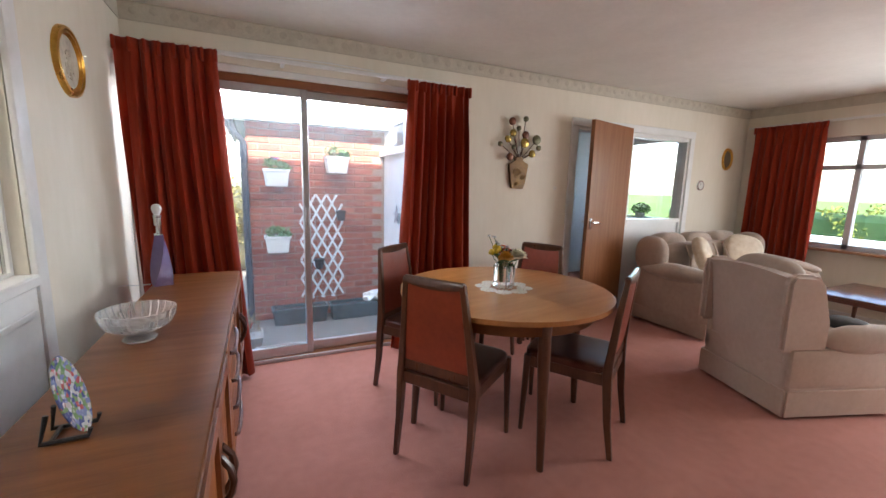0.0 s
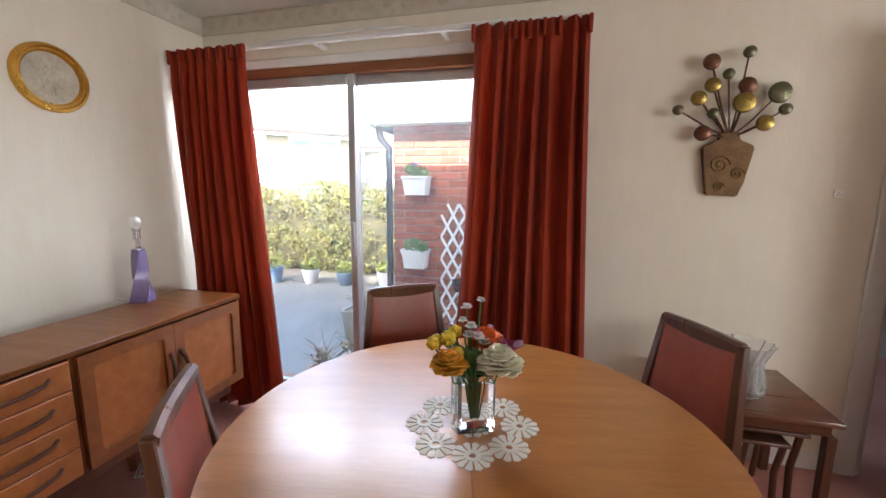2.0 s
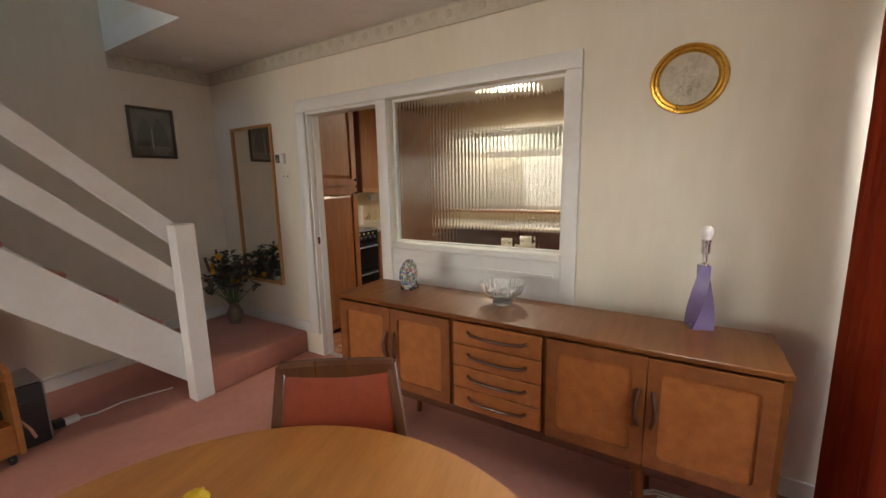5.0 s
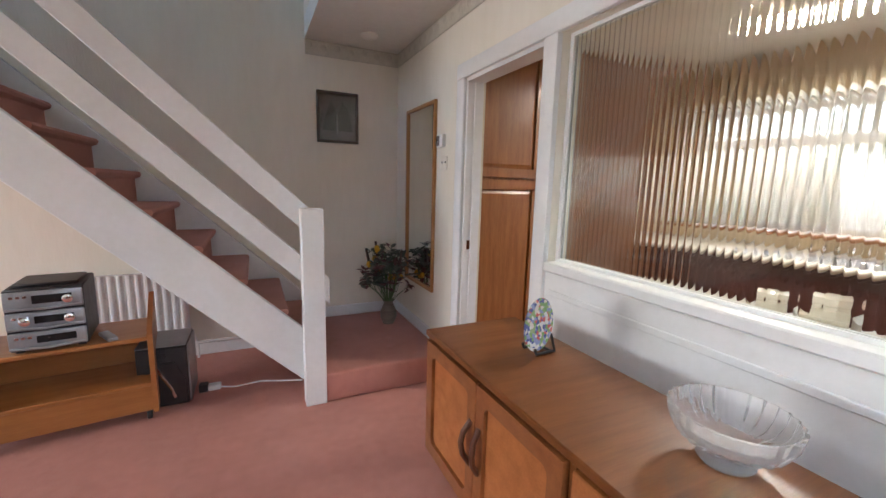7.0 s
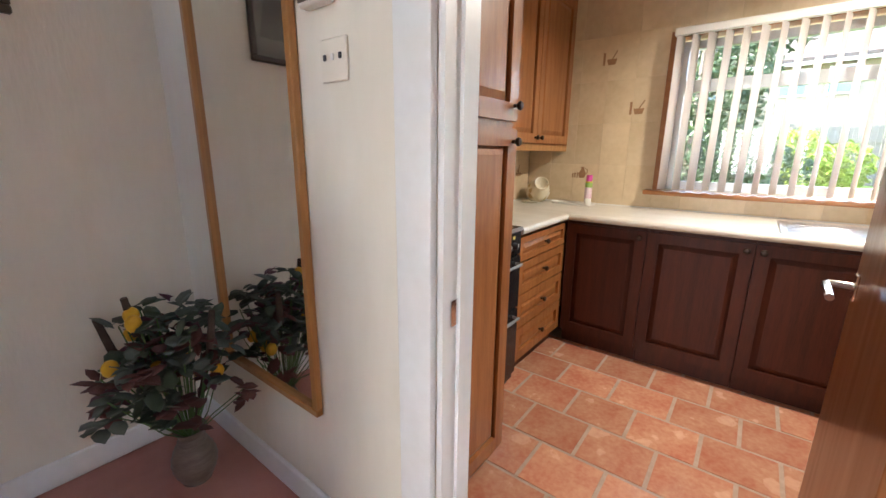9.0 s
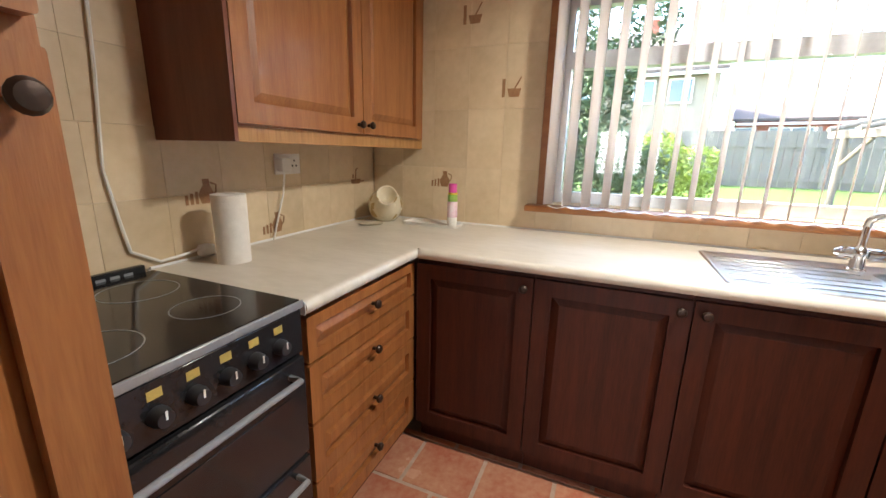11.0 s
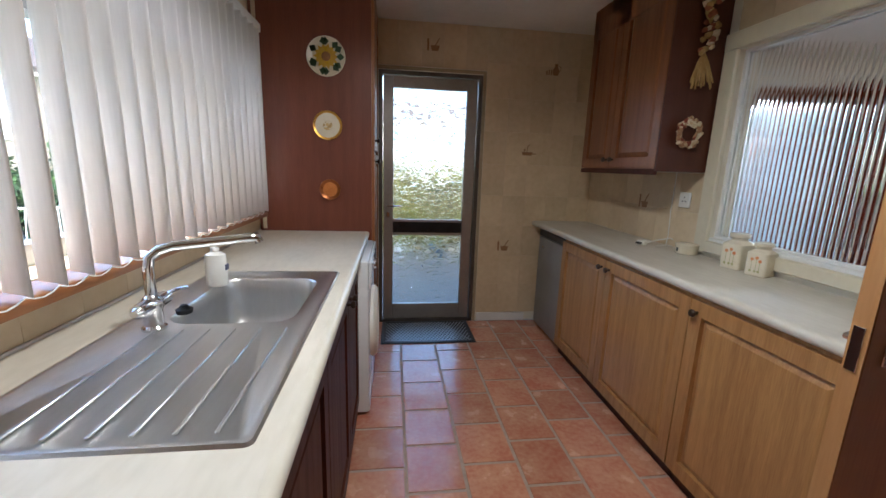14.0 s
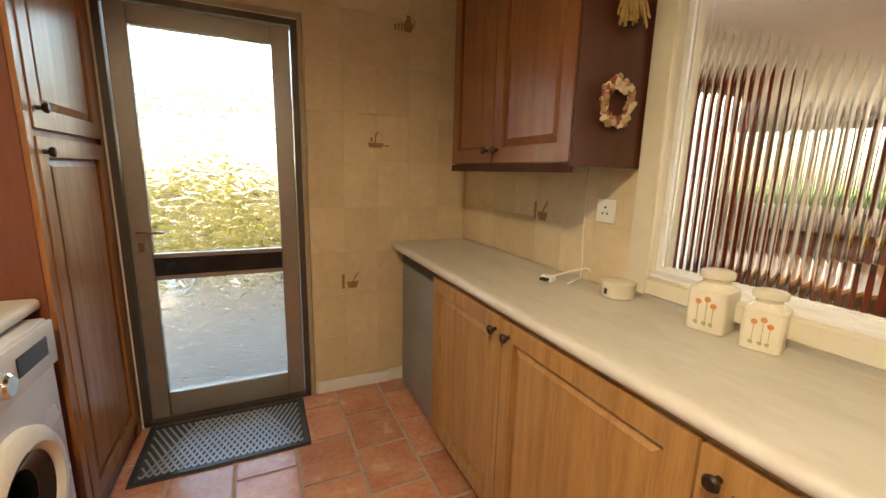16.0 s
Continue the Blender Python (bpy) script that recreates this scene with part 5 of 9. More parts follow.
for x, z, r, c in ((-0.111, 0.594, 0.036, 0), (-0.12, 0.284, 0.036, 0), (0.033, 0.626, 0.026, 2), (-0.039, 0.538, 0.024, 2), (-0.098, 0.494, 0.034, 1), (-0.149, 0.439, 0.034, 1), (-0.23, 0.39, 0.024, 2), (-0.085, 0.37, 0.024, 2), (0.039, 0.486, 0.036, 0), (0.034, 0.413, 0.046, 1), (0.166, 0.449, 0.046, 2), (0.194, 0.378, 0.026, 2), (0.123, 0.321, 0.036, 1)):
    bm = bmesh.new()
    tube(bm, [(0, -0.02, 0.26), (x * 0.45, -0.035, 0.26 + (z - 0.26) * 0.4), (x, -0.045, z)], 0.004, 6)
    st = part("wire_stem", bm, DARKWOOD, wa)
    bm = bmesh.new()
    lathe(bm, [(r * 0.98, -0.004), (r, 0.0), (r * 0.9, 0.010), (r * 0.5, 0.015), (0.001, 0.017)], 24, m=Matrix.Translation((x, -0.046, z)) @ Matrix.Rotation(radians(90), 4, "X"))
    part("disc", bm, DISC[c], st)

# sofa: back to the long wall
so = thing("sofa", "three-seat beige pink velour sofa with fluted back cushions", "sofa", (5.25, -0.64, 0), 0)
bm = bmesh.new()
cushion(bm, -0.74, 0.74, -0.42, 0.42, 0.10, 0.42, puff=0.05)
part("base", bm, DRALON, so)
bm = bmesh.new()
cushion(bm, -0.78, 0.78, 0.20, 0.46, 0.10, 0.80, puff=0.07)
part("back_frame", bm, DRALON, so)
for k in range(3):
    x0 = -0.69 + k * 0.46
    bm = bmesh.new()
    cushion(bm, x0, x0 + 0.46, -0.42, 0.22, 0.38, 0.52, puff=0.12)
    part("seat_cushion", bm, DRALON, so)
    bm = bmesh.new()
    cushion(bm, x0, x0 + 0.46, 0.06, 0.34, 0.44, 0.94, puff=0.24, m=Matrix.Translation((0, 0.06, 0)) @ Matrix.Rotation(radians(-10), 4, "X"))
    bc = part("back_cushion", bm, DRALON, so)
    bm = bmesh.new()
    for q in (0.15, 0.31):
        tube(bm, [(x0 + q, 0.02 + 0.02, 0.52), (x0 + q, -0.01 + 0.06, 0.66), (x0 + q, 0.05 + 0.08, 0.80)], 0.008, 6)
    part("flute_seam", bm, DRALON, bc)
for s in (-1, 1):
    bm = bmesh.new()
    cushion(bm, s * 0.83 - 0.13, s * 0.83 + 0.13, -0.46, 0.44, 0.08, 0.56, puff=0.14)
    cushion(bm, s * 0.85 - 0.15, s * 0.85 + 0.15, -0.46, 0.40, 0.46, 0.64, puff=0.5)
    cushion(bm, s * 0.85 - 0.10, s * 0.85 + 0.10, 0.10, 0.44, 0.5, 0.88, puff=0.35)
    part("arm", bm, DRALON, so)
bm = bmesh.new()
box(bm, -0.9, 0.9, -0.44, -0.42, 0.02, 0.16, bev=0.006)
box(bm, -0.955, -0.94, -0.42, 0.43, 0.02, 0.16, bev=0.006)
part("valance", bm, DRALON, so)
for x, y, z, r in ((4.85, -0.62, 0.66, 25), (5.58, -0.60, 0.66, -28)):
    pw = thing("scatter_cushion", "cream brocade scatter cushion on the sofa", "cushion", (x, y, z - 0.13), r)
    bm = bmesh.new()
    cushion(bm, -0.2, 0.2, -0.07, 0.07, -0.19, 0.19, puff=0.28, m=Matrix.Translation((0, 0, 0.17)) @ Matrix.Rotation(radians(-22), 4, "X") @ Matrix.Rotation(radians(12), 4, "Y"))
    part("cover", bm, PILLOW, pw)

# armchair seen from behind
ac = thing("armchair", "pale beige velour wing armchair with a valance", "armchair", (3.96, -1.91, 0), 0)
ac.matrix_basis = pose(3.95, -1.825, 0, 0, 0, -108.6) @ Matrix.Diagonal((0.78, 0.95, 1.0, 1.0))
# local +y is the way it faces
bm = bmesh.new()
verts = []
for j in range(13):
    z = 0.06 + 0.83 * j / 12
    yb = -0.37 - 0.10 * (z / 0.89) ** 1.6
    w = 0.345 + 0.05 * (z / 0.89) ** 2 - 0.012 * (z > 0.85)
    t = 0.10 if z < 0.8 else 0.075
    sec = []
    for i in range(13):
        u = -1 + i / 6
        sec.append((u * w, yb + 0.02 * u * u, z + (-0.03 * u * u if j == 12 else 0)))
    for i in range(12, -1, -1):
        u = -1 + i / 6
        sec.append((u * w * 0.97, yb + t + 0.05 * u * u, z + (-0.03 * u * u if j == 12 else 0)))
    verts.append([bm.verts.new(p) for p in sec])
for a, b in zip(verts, verts[1:]):
    m_ = len(a)
    for k in range(m_):
        bm.faces.new((a[k], a[(k + 1) % m_], b[(k + 1) % m_], b[k]))
bm.faces.new(verts[0][::-1])
bm.faces.new(verts[-1])
bmesh.ops.bevel(bm, geom=[e for e in bm.edges if e.calc_face_angle(0) > 0.7], offset=0.02, segments=2, affect="EDGES")
part("back", bm, DRALONL, ac, "pale velour outside back", angle=60)
for s in (-1, 1):
    bm = bmesh.new()
    prism(bm, [(-0.47, 0.42), (-0.475, 0.85), (-0.44, 0.89), (-0.30, 0.885), (-0.23, 0.85), (-0.2, 0.78), (-0.165, 0.6), (-0.14, 0.42)], s * 0.355, s * 0.425, "x")
    bmesh.ops.bevel(bm, geom=list(bm.edges), offset=0.022, segments=3, affect="EDGES")
    part("wing", bm, DRALONL, ac)
    bm = bmesh.new()
    box(bm, min(s * 0.33, s * 0.43), max(s * 0.33, s * 0.43), -0.38, 0.42, 0.19, 0.44, bev=0.03, seg=2)
    part("arm_side", bm, DRALONL, ac)
    bm = bmesh.new()
    cushion(bm, s * 0.39 - 0.085, s * 0.39 + 0.085, -0.16, 0.46, 0.40, 0.58, puff=0.4)
    part("arm", bm, DRALON, ac)
bm = bmesh.new()
cushion(bm, -0.33, 0.33, -0.34, 0.40, 0.36, 0.52, puff=0.12)
part("seat_cushion", bm, DRALON, ac)
bm = bmesh.new()
cushion(bm, -0.32, 0.32, -0.40, -0.16, 0.46, 0.95, puff=0.3)
part("back_cushion", bm, DRALON, ac)
bm = bmesh.new()
box(bm, -0.425, 0.425, -0.398, -0.384, 0.02, 0.185, bev=0.004)
box(bm, -0.425, 0.425, 0.41, 0.424, 0.02, 0.185, bev=0.004)
box(bm, -0.437, -0.425, -0.384, 0.41, 0.02, 0.185, bev=0.004)
box(bm, 0.425, 0.437, -0.384, 0.41, 0.02, 0.185, bev=0.004)
part("valance", bm, DRALONL, ac)
part("base", bx(-0.42, 0.42, -0.38, 0.40, 0.03, 0.36, bev=0.02), DRALONL, ac)
cu = thing("scatter_cushion", "small dark grey cushion lying on the armchair", "cushion", (3.98, -2.06, 0.52), 10)
bm = bmesh.new()
cushion(bm, -0.11, 0.11, -0.11, 0.11, 0.0, 0.075, puff=0.4)
part("cover", bm, mat("dark_grey_cloth", (0.05, 0.05, 0.052), (0.035, 0.035, 0.037), rough=0.9, scale=20), cu)

sh = thing("shoe", "black trainer with a white sole on the carpet", "shoe", (4.44, -0.36, 0), 60, "pair of trainers")
bm = bmesh.new()
cushion(bm, -0.05, 0.05, -0.14, 0.14, 0.02, 0.085, puff=0.45, sub=3)
cushion(bm, -0.042, 0.042, 0.0, 0.135, 0.05, 0.12, puff=0.45, sub=3)
part("upper", bm, BLACKP, sh)
bm = bmesh.new()
cushion(bm, -0.053, 0.053, -0.148, 0.146, 0.0, 0.028, puff=0.25, sub=3)
part("sole", bm, PLASTICW, sh, "white rubber sole")
bm = bmesh.new()
for k in range(4):
    tube(bm, [(-0.022, -0.06 + 0.025 * k, 0.084), (0.022, -0.05 + 0.025 * k, 0.085)], 0.004, 6)
part("laces", bm, PLASTICW, sh)
copy_thing(sh, pose(4.54, -0.25, 0, 0, 0, 35))

ct = thing("coffee_table", "dark polished coffee table near the front window", "coffee table", (5.72, -1.70, 0), 0)
part("tabletop", bx(-0.3, 0.62, -0.5, 0.42, 0.42, 0.445, bev=0.008, seg=2), CHAIRWOOD, ct)
bm = bmesh.new()
box(bm, -0.24, 0.56, -0.44, 0.36, 0.37, 0.42, bev=0.004)
part("apron", bm, CHAIRWOOD, ct)
for x, y in ((-0.23, 0.35), (-0.23, -0.43), (0.55, 0.35), (0.55, -0.43)):
    bm = bmesh.new()
    cone(bm, (x, y, 0.37), (x * 1.08, y * 1.05, 0), 0.025, 0.013, 12)
    part("leg", bm, CHAIRWOOD, ct)

# stairs: rise to +x along the south wall
st = tagged(new("stairs"), "carpeted straight staircase with white strings", "stairs", kind="structure")
slope = 0.196 / 0.206
NS = 12
for k in range(NS):
    x0 = 0.785 + 0.206 * k
    zt = 0.372 + 0.196 * k
    bm = bmesh.new()
    pts = [(x0 + 0.028, zt - 0.196), (x0 + 0.03, zt - 0.05), (x0 + 0.0, zt - 0.035), (x0 - 0.008, zt - 0.018), (x0, zt - 0.003), (x0 + 0.018, zt), (x0 + 0.234, zt), (x0 + 0.234, zt - 0.03), (x0 + 0.06, zt - 0.03), (x0 + 0.05, zt - 0.196)]
    prism(bm, pts, -4.45, -3.60, "y")
    part("tread", bm, CARPET, st, angle=30)


def sloped(y0, y1, x0, x1, zlow, zhigh, name, mt, parent):
    """A sloping board; zlow and zhigh are its lower and upper edge at x = 0.9."""
    bm = bmesh.new()
    f = lambda x, z: (x, z + slope * (x - 0.9))
    prism(bm, [f(x0, zlow), f(x1, zlow), f(x1, zhigh), f(x0, zhigh)], y0, y1, "y")
    bmesh.ops.bevel(bm, geom=list(bm.edges), offset=0.004, segments=1, affect="EDGES")
    return part(name, bm, mt, parent)


sloped(-3.60, -3.557, 0.86, 3.3, 0.115, 0.445, "outer_string", WHITE, st)
sloped(-4.515, -4.455, 0.80, 3.3, 0.12, 0.52, "wall_string", WHITE, st)
bl = tagged(new("banister"), "white painted banister with two broad rails", "banister", kind="structure")
bm = bmesh.new()
box(bm, 0.792, 0.912, -3.555, -3.455, 0.0, 1.165, bev=0.005)
part("newel_post", bm, WHITE, bl)
sloped(-3.594, -3.557, 0.775, 3.3, 1.045, 1.205, "handrail", WHITE, bl)
sloped(-3.594, -3.557, 0.75, 3.3, 0.725, 0.885, "middle_rail", WHITE, bl)

rd = thing("radiator", "white panel radiator on the wall under the stairs", "radiator", (2.0, -4.47, 0))
bm = bmesh.new()
n = 32
f_, b_ = [], []
for i in range(n * 2 + 1):
    x = -0.40 + 0.8 * i / (n * 2)
    y = 0.03 + (0.0 if i % 4 in (0, 1) else 0.014)
    f_.append((bm.verts.new((x, y, 0.15)), bm.verts.new((x, y, 0.66))))
    b_.append((bm.verts.new((x, -0.005, 0.15)), bm.verts.new((x, -0.005, 0.66))))
for i in range(n * 2):
    bm.faces.new((f_[i][0], f_[i + 1][0], f_[i + 1][1], f_[i][1]))
    bm.faces.new((b_[i][0], b_[i][1], b_[i + 1][1], b_[i + 1][0]))
    bm.faces.new((f_[i][1], f_[i + 1][1], b_[i + 1][1], b_[i][1]))
    bm.faces.new((f_[i][0], b_[i][0], b_[i + 1][0], f_[i + 1][0]))
part("panel", bm, WHITE, rd, smooth=False)
for x in (-0.36, 0.36):
    part("bracket", bx(x - 0.02, x + 0.02, -0.034, -0.004, 0.2, 0.6), WHITE, rd)
bm = bmesh.new()
tube(bm, [(-0.42, 0.01, 0.18), (-0.44, 0.01, 0.1), (-0.44, 0.01, 0.0)], 0.009)
tube(bm, [(-0.41, 0.012, 0.12), (-0.7, 0.012, 0.12), (-0.9, -0.02, 0.12)], 0.009)
part("pipe", bm, WHITE, rd)

# hi-fi stand
hs = thing("hifi_stand", "teak trolley with an open shelf on castors", "stand", (2.03, -3.80, 0), 8)
part("top", bx(-0.32, 0.36, -0.17, 0.20, 0.455, 0.478, bev=0.004), mat("orange_teak", (0.42, 0.17, 0.045), (0.33, 0.125, 0.032), rough=0.36, scale=4, stretch=(0.6, 6, 6), coat=0.2), hs)
ORTEAK = bpy.data.materials["orange_teak"]
bm = bmesh.new()
prism(bm, [(-0.19, 0.05), (-0.19, 0.62), (-0.175, 0.635), (-0.16, 0.63), (0.18, 0.52), (0.21, 0.49), (0.21, 0.05)], -0.345, -0.3205, "x")
part("side_panel", bm, ORTEAK, hs)
bm = bmesh.new()
prism(bm, [(-0.19, 0.05), (-0.19, 0.62), (-0.175, 0.635), (-0.16, 0.63), (0.18, 0.52), (0.21, 0.49), (0.21, 0.05)], 0.3605, 0.385, "x")
part("side_panel", bm, ORTEAK, hs)
part("shelf", bx(-0.32, 0.36, -0.17, 0.20, 0.20, 0.22, bev=0.003), ORTEAK, hs)
part("front_board", bx(-0.32, 0.36, 0.175, 0.195, 0.06, 0.2), ORTEAK, hs)
part("back_board", bx(-0.32, 0.36, -0.168, -0.155, 0.22, 0.455), ORTEAK, hs)
for x in (-0.30, 0.34):
    for y in (-0.14, 0.17):
        bm = bmesh.new()
        lathe(bm, [(0.02, -0.012), (0.024, -0.008), (0.024, 0.008), (0.02, 0.012)], 18, m=Matrix.Translation((x, y, 0.025)) @ Matrix.Rotation(radians(90), 4, "Y"))
        box(bm, x - 0.01, x + 0.01, y - 0.012, y + 0.012, 0.03, 0.06)
        part("castor", bm, BLACKP, hs)
hf = thing("hifi_system", "silver and black stacked stereo unit on the stand", "stereo", (2.075, -3.75, 0.478), 8)
bm = bmesh.new()
box(bm, -0.14, 0.14, -0.17, 0.14, 0.012, 0.31, bev=0.006)
part("case", bm, BLACKP, hf)
part("lid", bx(-0.12, 0.12, -0.13, 0.10, 0.31, 0.325, bev=0.006), BLACKP, hf)
for z0, z1 in ((0.02, 0.105), (0.115, 0.20), (0.21, 0.30)):
    fp = part("fascia", bx(-0.138, 0.138, 0.14, 0.158, z0, z1, bev=0.008, seg=2), SILVER, hf)
    part("display", bx(-0.1, 0.04, 0.1585, 0.161, z0 + 0.03, z1 - 0.02, bev=0.001), BLACK, fp)
    bm = bmesh.new()
    tube(bm, [(-0.13, 0.16, z0 + 0.012), (0.0, 0.17, z0 + 0.006), (0.13, 0.16, z0 + 0.012)], 0.006, 6)
    part("trim_bar", bm, SILVER, fp)
    for k in range(3):
        part("button", bx(0.055 + 0.022 * k, 0.07 + 0.022 * k, 0.1585, 0.163, z1 - 0.03, z1 - 0.018, bev=0.001), CHROME, fp)
for z, x in ((0.16, -0.085), (0.255, -0.085), (0.16, 0.07)):
    bm = bmesh.new()
    lathe(bm, [(0.02, 0), (0.02, 0.012), (0.015, 0.016), (0.001, 0.016)], 20, m=Matrix.Translation((x, 0.161, z)) @ Matrix.Rotation(radians(-90), 4, "X"))
    part("knob", bm, CHROME, hf)
for x in (-0.11, 0.11):
    part("foot", bx(x - 0.015, x + 0.015, -0.12, 0.12, 0.0, 0.012), BLACKP, hf)
rc = thing("remote_control", "grey remote control lying on the stand", "remote control", (1.86, -3.70, 0.478), 30)
part("case", bx(-0.022, 0.022, -0.075, 0.075, 0.0, 0.02, bev=0.006, seg=2), SILVER, rc)
sp = thing("loudspeaker", "black and silver loudspeaker on the carpet", "loudspeaker", (1.655, -3.91, 0), 0)
part("cabinet", bx(-0.122, 0.122, -0.16, 0.13, 0.0, 0.36, bev=0.006), BLACKP, sp)
part("side_cheek", bx(-0.130, -0.1225, -0.15, 0.125, 0.01, 0.35), SILVER, sp)
part("top_cap", bx(-0.122, 0.122, -0.15, 0.14, 0.3605, 0.368, bev=0.003), SILVER, sp)
part("front_baffle", bx(-0.12, 0.12, 0.1305, 0.145, 0.006, 0.354, bev=0.01, seg=2), BLACKP, sp)
bm = bmesh.new()
prism(bm, [(-0.105, 0.02), (0.105, 0.02), (0.11, 0.16), (0.06, 0.27), (-0.06, 0.27), (-0.11, 0.16)], 0.1455, 0.153, "y")
part("grille", bm, BLACKP, sp)
bm = bmesh.new()
tube(bm, [(0.03, 0.155, 0.26), (0.0, 0.158, 0.2), (-0.04, 0.158, 0.12), (-0.055, 0.155, 0.06)], 0.01, 8)
part("chrome_streak", bm, CHROME, sp)
bm = bmesh.new()
lathe(bm, [(0.022, 0), (0.022, 0.004), (0.012, 0.008), (0.001, 0.008)], 20, m=Matrix.Translation((0.0, 0.1452, 0.31)) @ Matrix.Rotation(radians(-90), 4, "X"))
part("tweeter", bm, BLACKP, sp)
ex = thing("extension_cable", "white cable with a plug on the carpet", "cable", (1.40, -3.9, 0))
bm = bmesh.new()
tube(bm, [(0.0, 0.0, 0.012), (-0.1, 0.03, 0.006), (-0.25, 0.01, 0.006), (-0.38, 0.06, 0.006), (-0.5, 0.10, 0.006)], 0.005, 6)
part("cord", bm, PLASTICW, ex)
part("plug", bx(-0.02, 0.05, -0.025, 0.025, 0.0, 0.035, bev=0.006), PLASTICW, ex)
part("socket_block", bx(0.05, 0.1, -0.03, 0.03, 0.0, 0.045, bev=0.004), BLACKP, ex)

# framed picture, mirror, thermostat, switch
pc = thing("framed_picture", "dark framed monochrome landscape print", "picture", (0.505, -4.519, 1.823))
bm = bmesh.new()
W_, Hh = 0.163, 0.196
for a in ((-W_, W_, Hh - 0.022, Hh), (-W_, W_, -Hh, -Hh + 0.022), (-W_, -W_ + 0.022, -Hh + 0.022, Hh - 0.022), (W_ - 0.022, W_, -Hh + 0.022, Hh - 0.022)):
    box(bm, a[0], a[1], 0.0, 0.022, a[2], a[3], bev=0.004)
part("frame", bm, mat("dark_gilt_frame", (0.07, 0.05, 0.03), (0.04, 0.03, 0.02), rough=0.4, scale=20), pc)
part("print", bx(-W_ + 0.02, W_ - 0.02, 0.002, 0.006, -Hh + 0.02, Hh - 0.02), mat("grey_landscape_print", (0.10, 0.095, 0.08), (0.26, 0.25, 0.22), rough=0.5, scale=9, stretch=(1, 1, 0.7)), pc)
bm = bmesh.new()
prism(bm, [(-0.12, -0.10), (-0.09, 0.05), (-0.04, 0.13), (0.0, 0.02), (0.05, 0.14), (0.1, 0.0), (0.12, -0.10)], 0.0062, 0.0068, "y")
part("printed_hills", bm, mat("dark_print", (0.06, 0.06, 0.05), (0.11, 0.11, 0.09), rough=0.5, scale=25), pc)
part("printed_fall", bx(0.0, 0.01, 0.0069, 0.0074, -0.12, 0.03), mat("pale_print", (0.5, 0.5, 0.45), (0.4, 0.4, 0.36), rough=0.5, scale=20), pc)
part("glazing", bx(-W_ + 0.02, W_ - 0.02, 0.0105, 0.0125, -Hh + 0.02, Hh - 0.02), PANE, pc).visible_shadow = False
mr = thing("wall_mirror", "tall narrow mirror in a honey wood frame", "mirror", (0.001, -3.97, 1.215))
MF = mat("honey_wood_frame", (0.42, 0.20, 0.055), (0.34, 0.15, 0.04), rough=0.4, scale=5, stretch=(6, 6, 0.6))
bm = bmesh.new()
w_, h_ = 0.275, 0.665
for a in ((-w_, w_, h_ - 0.022, h_), (-w_, w_, -h_, -h_ + 0.022), (-w_, -w_ + 0.022, -h_ + 0.022, h_ - 0.022), (w_ - 0.022, w_, -h_ + 0.022, h_ - 0.022)):
    box(bm, 0.0, 0.022, a[0], a[1], a[2], a[3], bev=0.003)
part("frame", bm, MF, mr)
part("mirror_glass", bx(0.004, 0.008, -w_ + 0.02, w_ - 0.02, -h_ + 0.02, h_ - 0.02), MIRROR, mr)
ts = thing("thermostat", "white thermostat with a dark dial on the wall", "thermostat", (0.001, -3.60, 1.60))
part("case", bx(0.0, 0.028, -0.045, 0.045, -0.04, 0.04, bev=0.004), PLASTICW, ts)
part("dial_window", bx(0.028, 0.032, -0.04, 0.005, -0.032, 0.032, bev=0.001), mat("bronze_dial", (0.10, 0.08, 0.06), (0.07, 0.05, 0.04), rough=0.4, scale=20), ts)
bm = bmesh.new()
lathe(bm, [(0.016, 0), (0.016, 0.006), (0.001, 0.007)], 18, m=Matrix.Translation((0.032, -0.018, -0.01)) @ Matrix.Rotation(radians(90), 4, "Y"))
part("dial", bm, CHROME, ts)
sw = thing("light_switch", "white triple light switch on the wall", "light switch", (0.001, -3.565, 1.455))
part("plate", bx(0, 0.006, -0.043, 0.043, -0.043, 0.043, bev=0.003), WALLPAPER, sw, "switch plate painted over in cream")
for y in (-0.025, 0.0, 0.025):
    part("rocker", bx(0.006, 0.010, y - 0.004, y + 0.004, 0.0, 0.012, bev=0.001), BLACKP if y else PLASTICW, sw)
sm = thing("smoke_alarm", "round white smoke alarm on the ceiling", "smoke alarm", (0.33, -4.2, H))
bm = bmesh.new()
lathe(bm, [(0.058, 0), (0.06, -0.012), (0.05, -0.026), (0.03, -0.032), (0.001, -0.033)], 32)
part("case", bm, PLASTICW, sm)

# floor vase with dried flowers
dv = thing("floor_vase", "ribbed earthenware vase with artificial leaves on the landing", "vase", (0.18, -4.19, 0.185))
bm = bmesh.new()
prof = [(0.045, 0.0)] + [(0.04 + 0.026 * math.sin(math.pi * min(1, z / 0.15)) + 0.003 * (k % 2), z) for k, z in enumerate(np.arange(0.005, 0.16, 0.01))] + [(0.036, 0.165), (0.04, 0.18), (0.05, 0.195), (0.044, 0.193), (0.03, 0.17), (0.001, 0.16)]
lathe(bm, prof, 28)
part("vase", bm, mat("earthenware", (0.14, 0.10, 0.075), (0.22, 0.17, 0.13), rough=0.5, scale=8, stretch=(1, 1, 6)), dv)
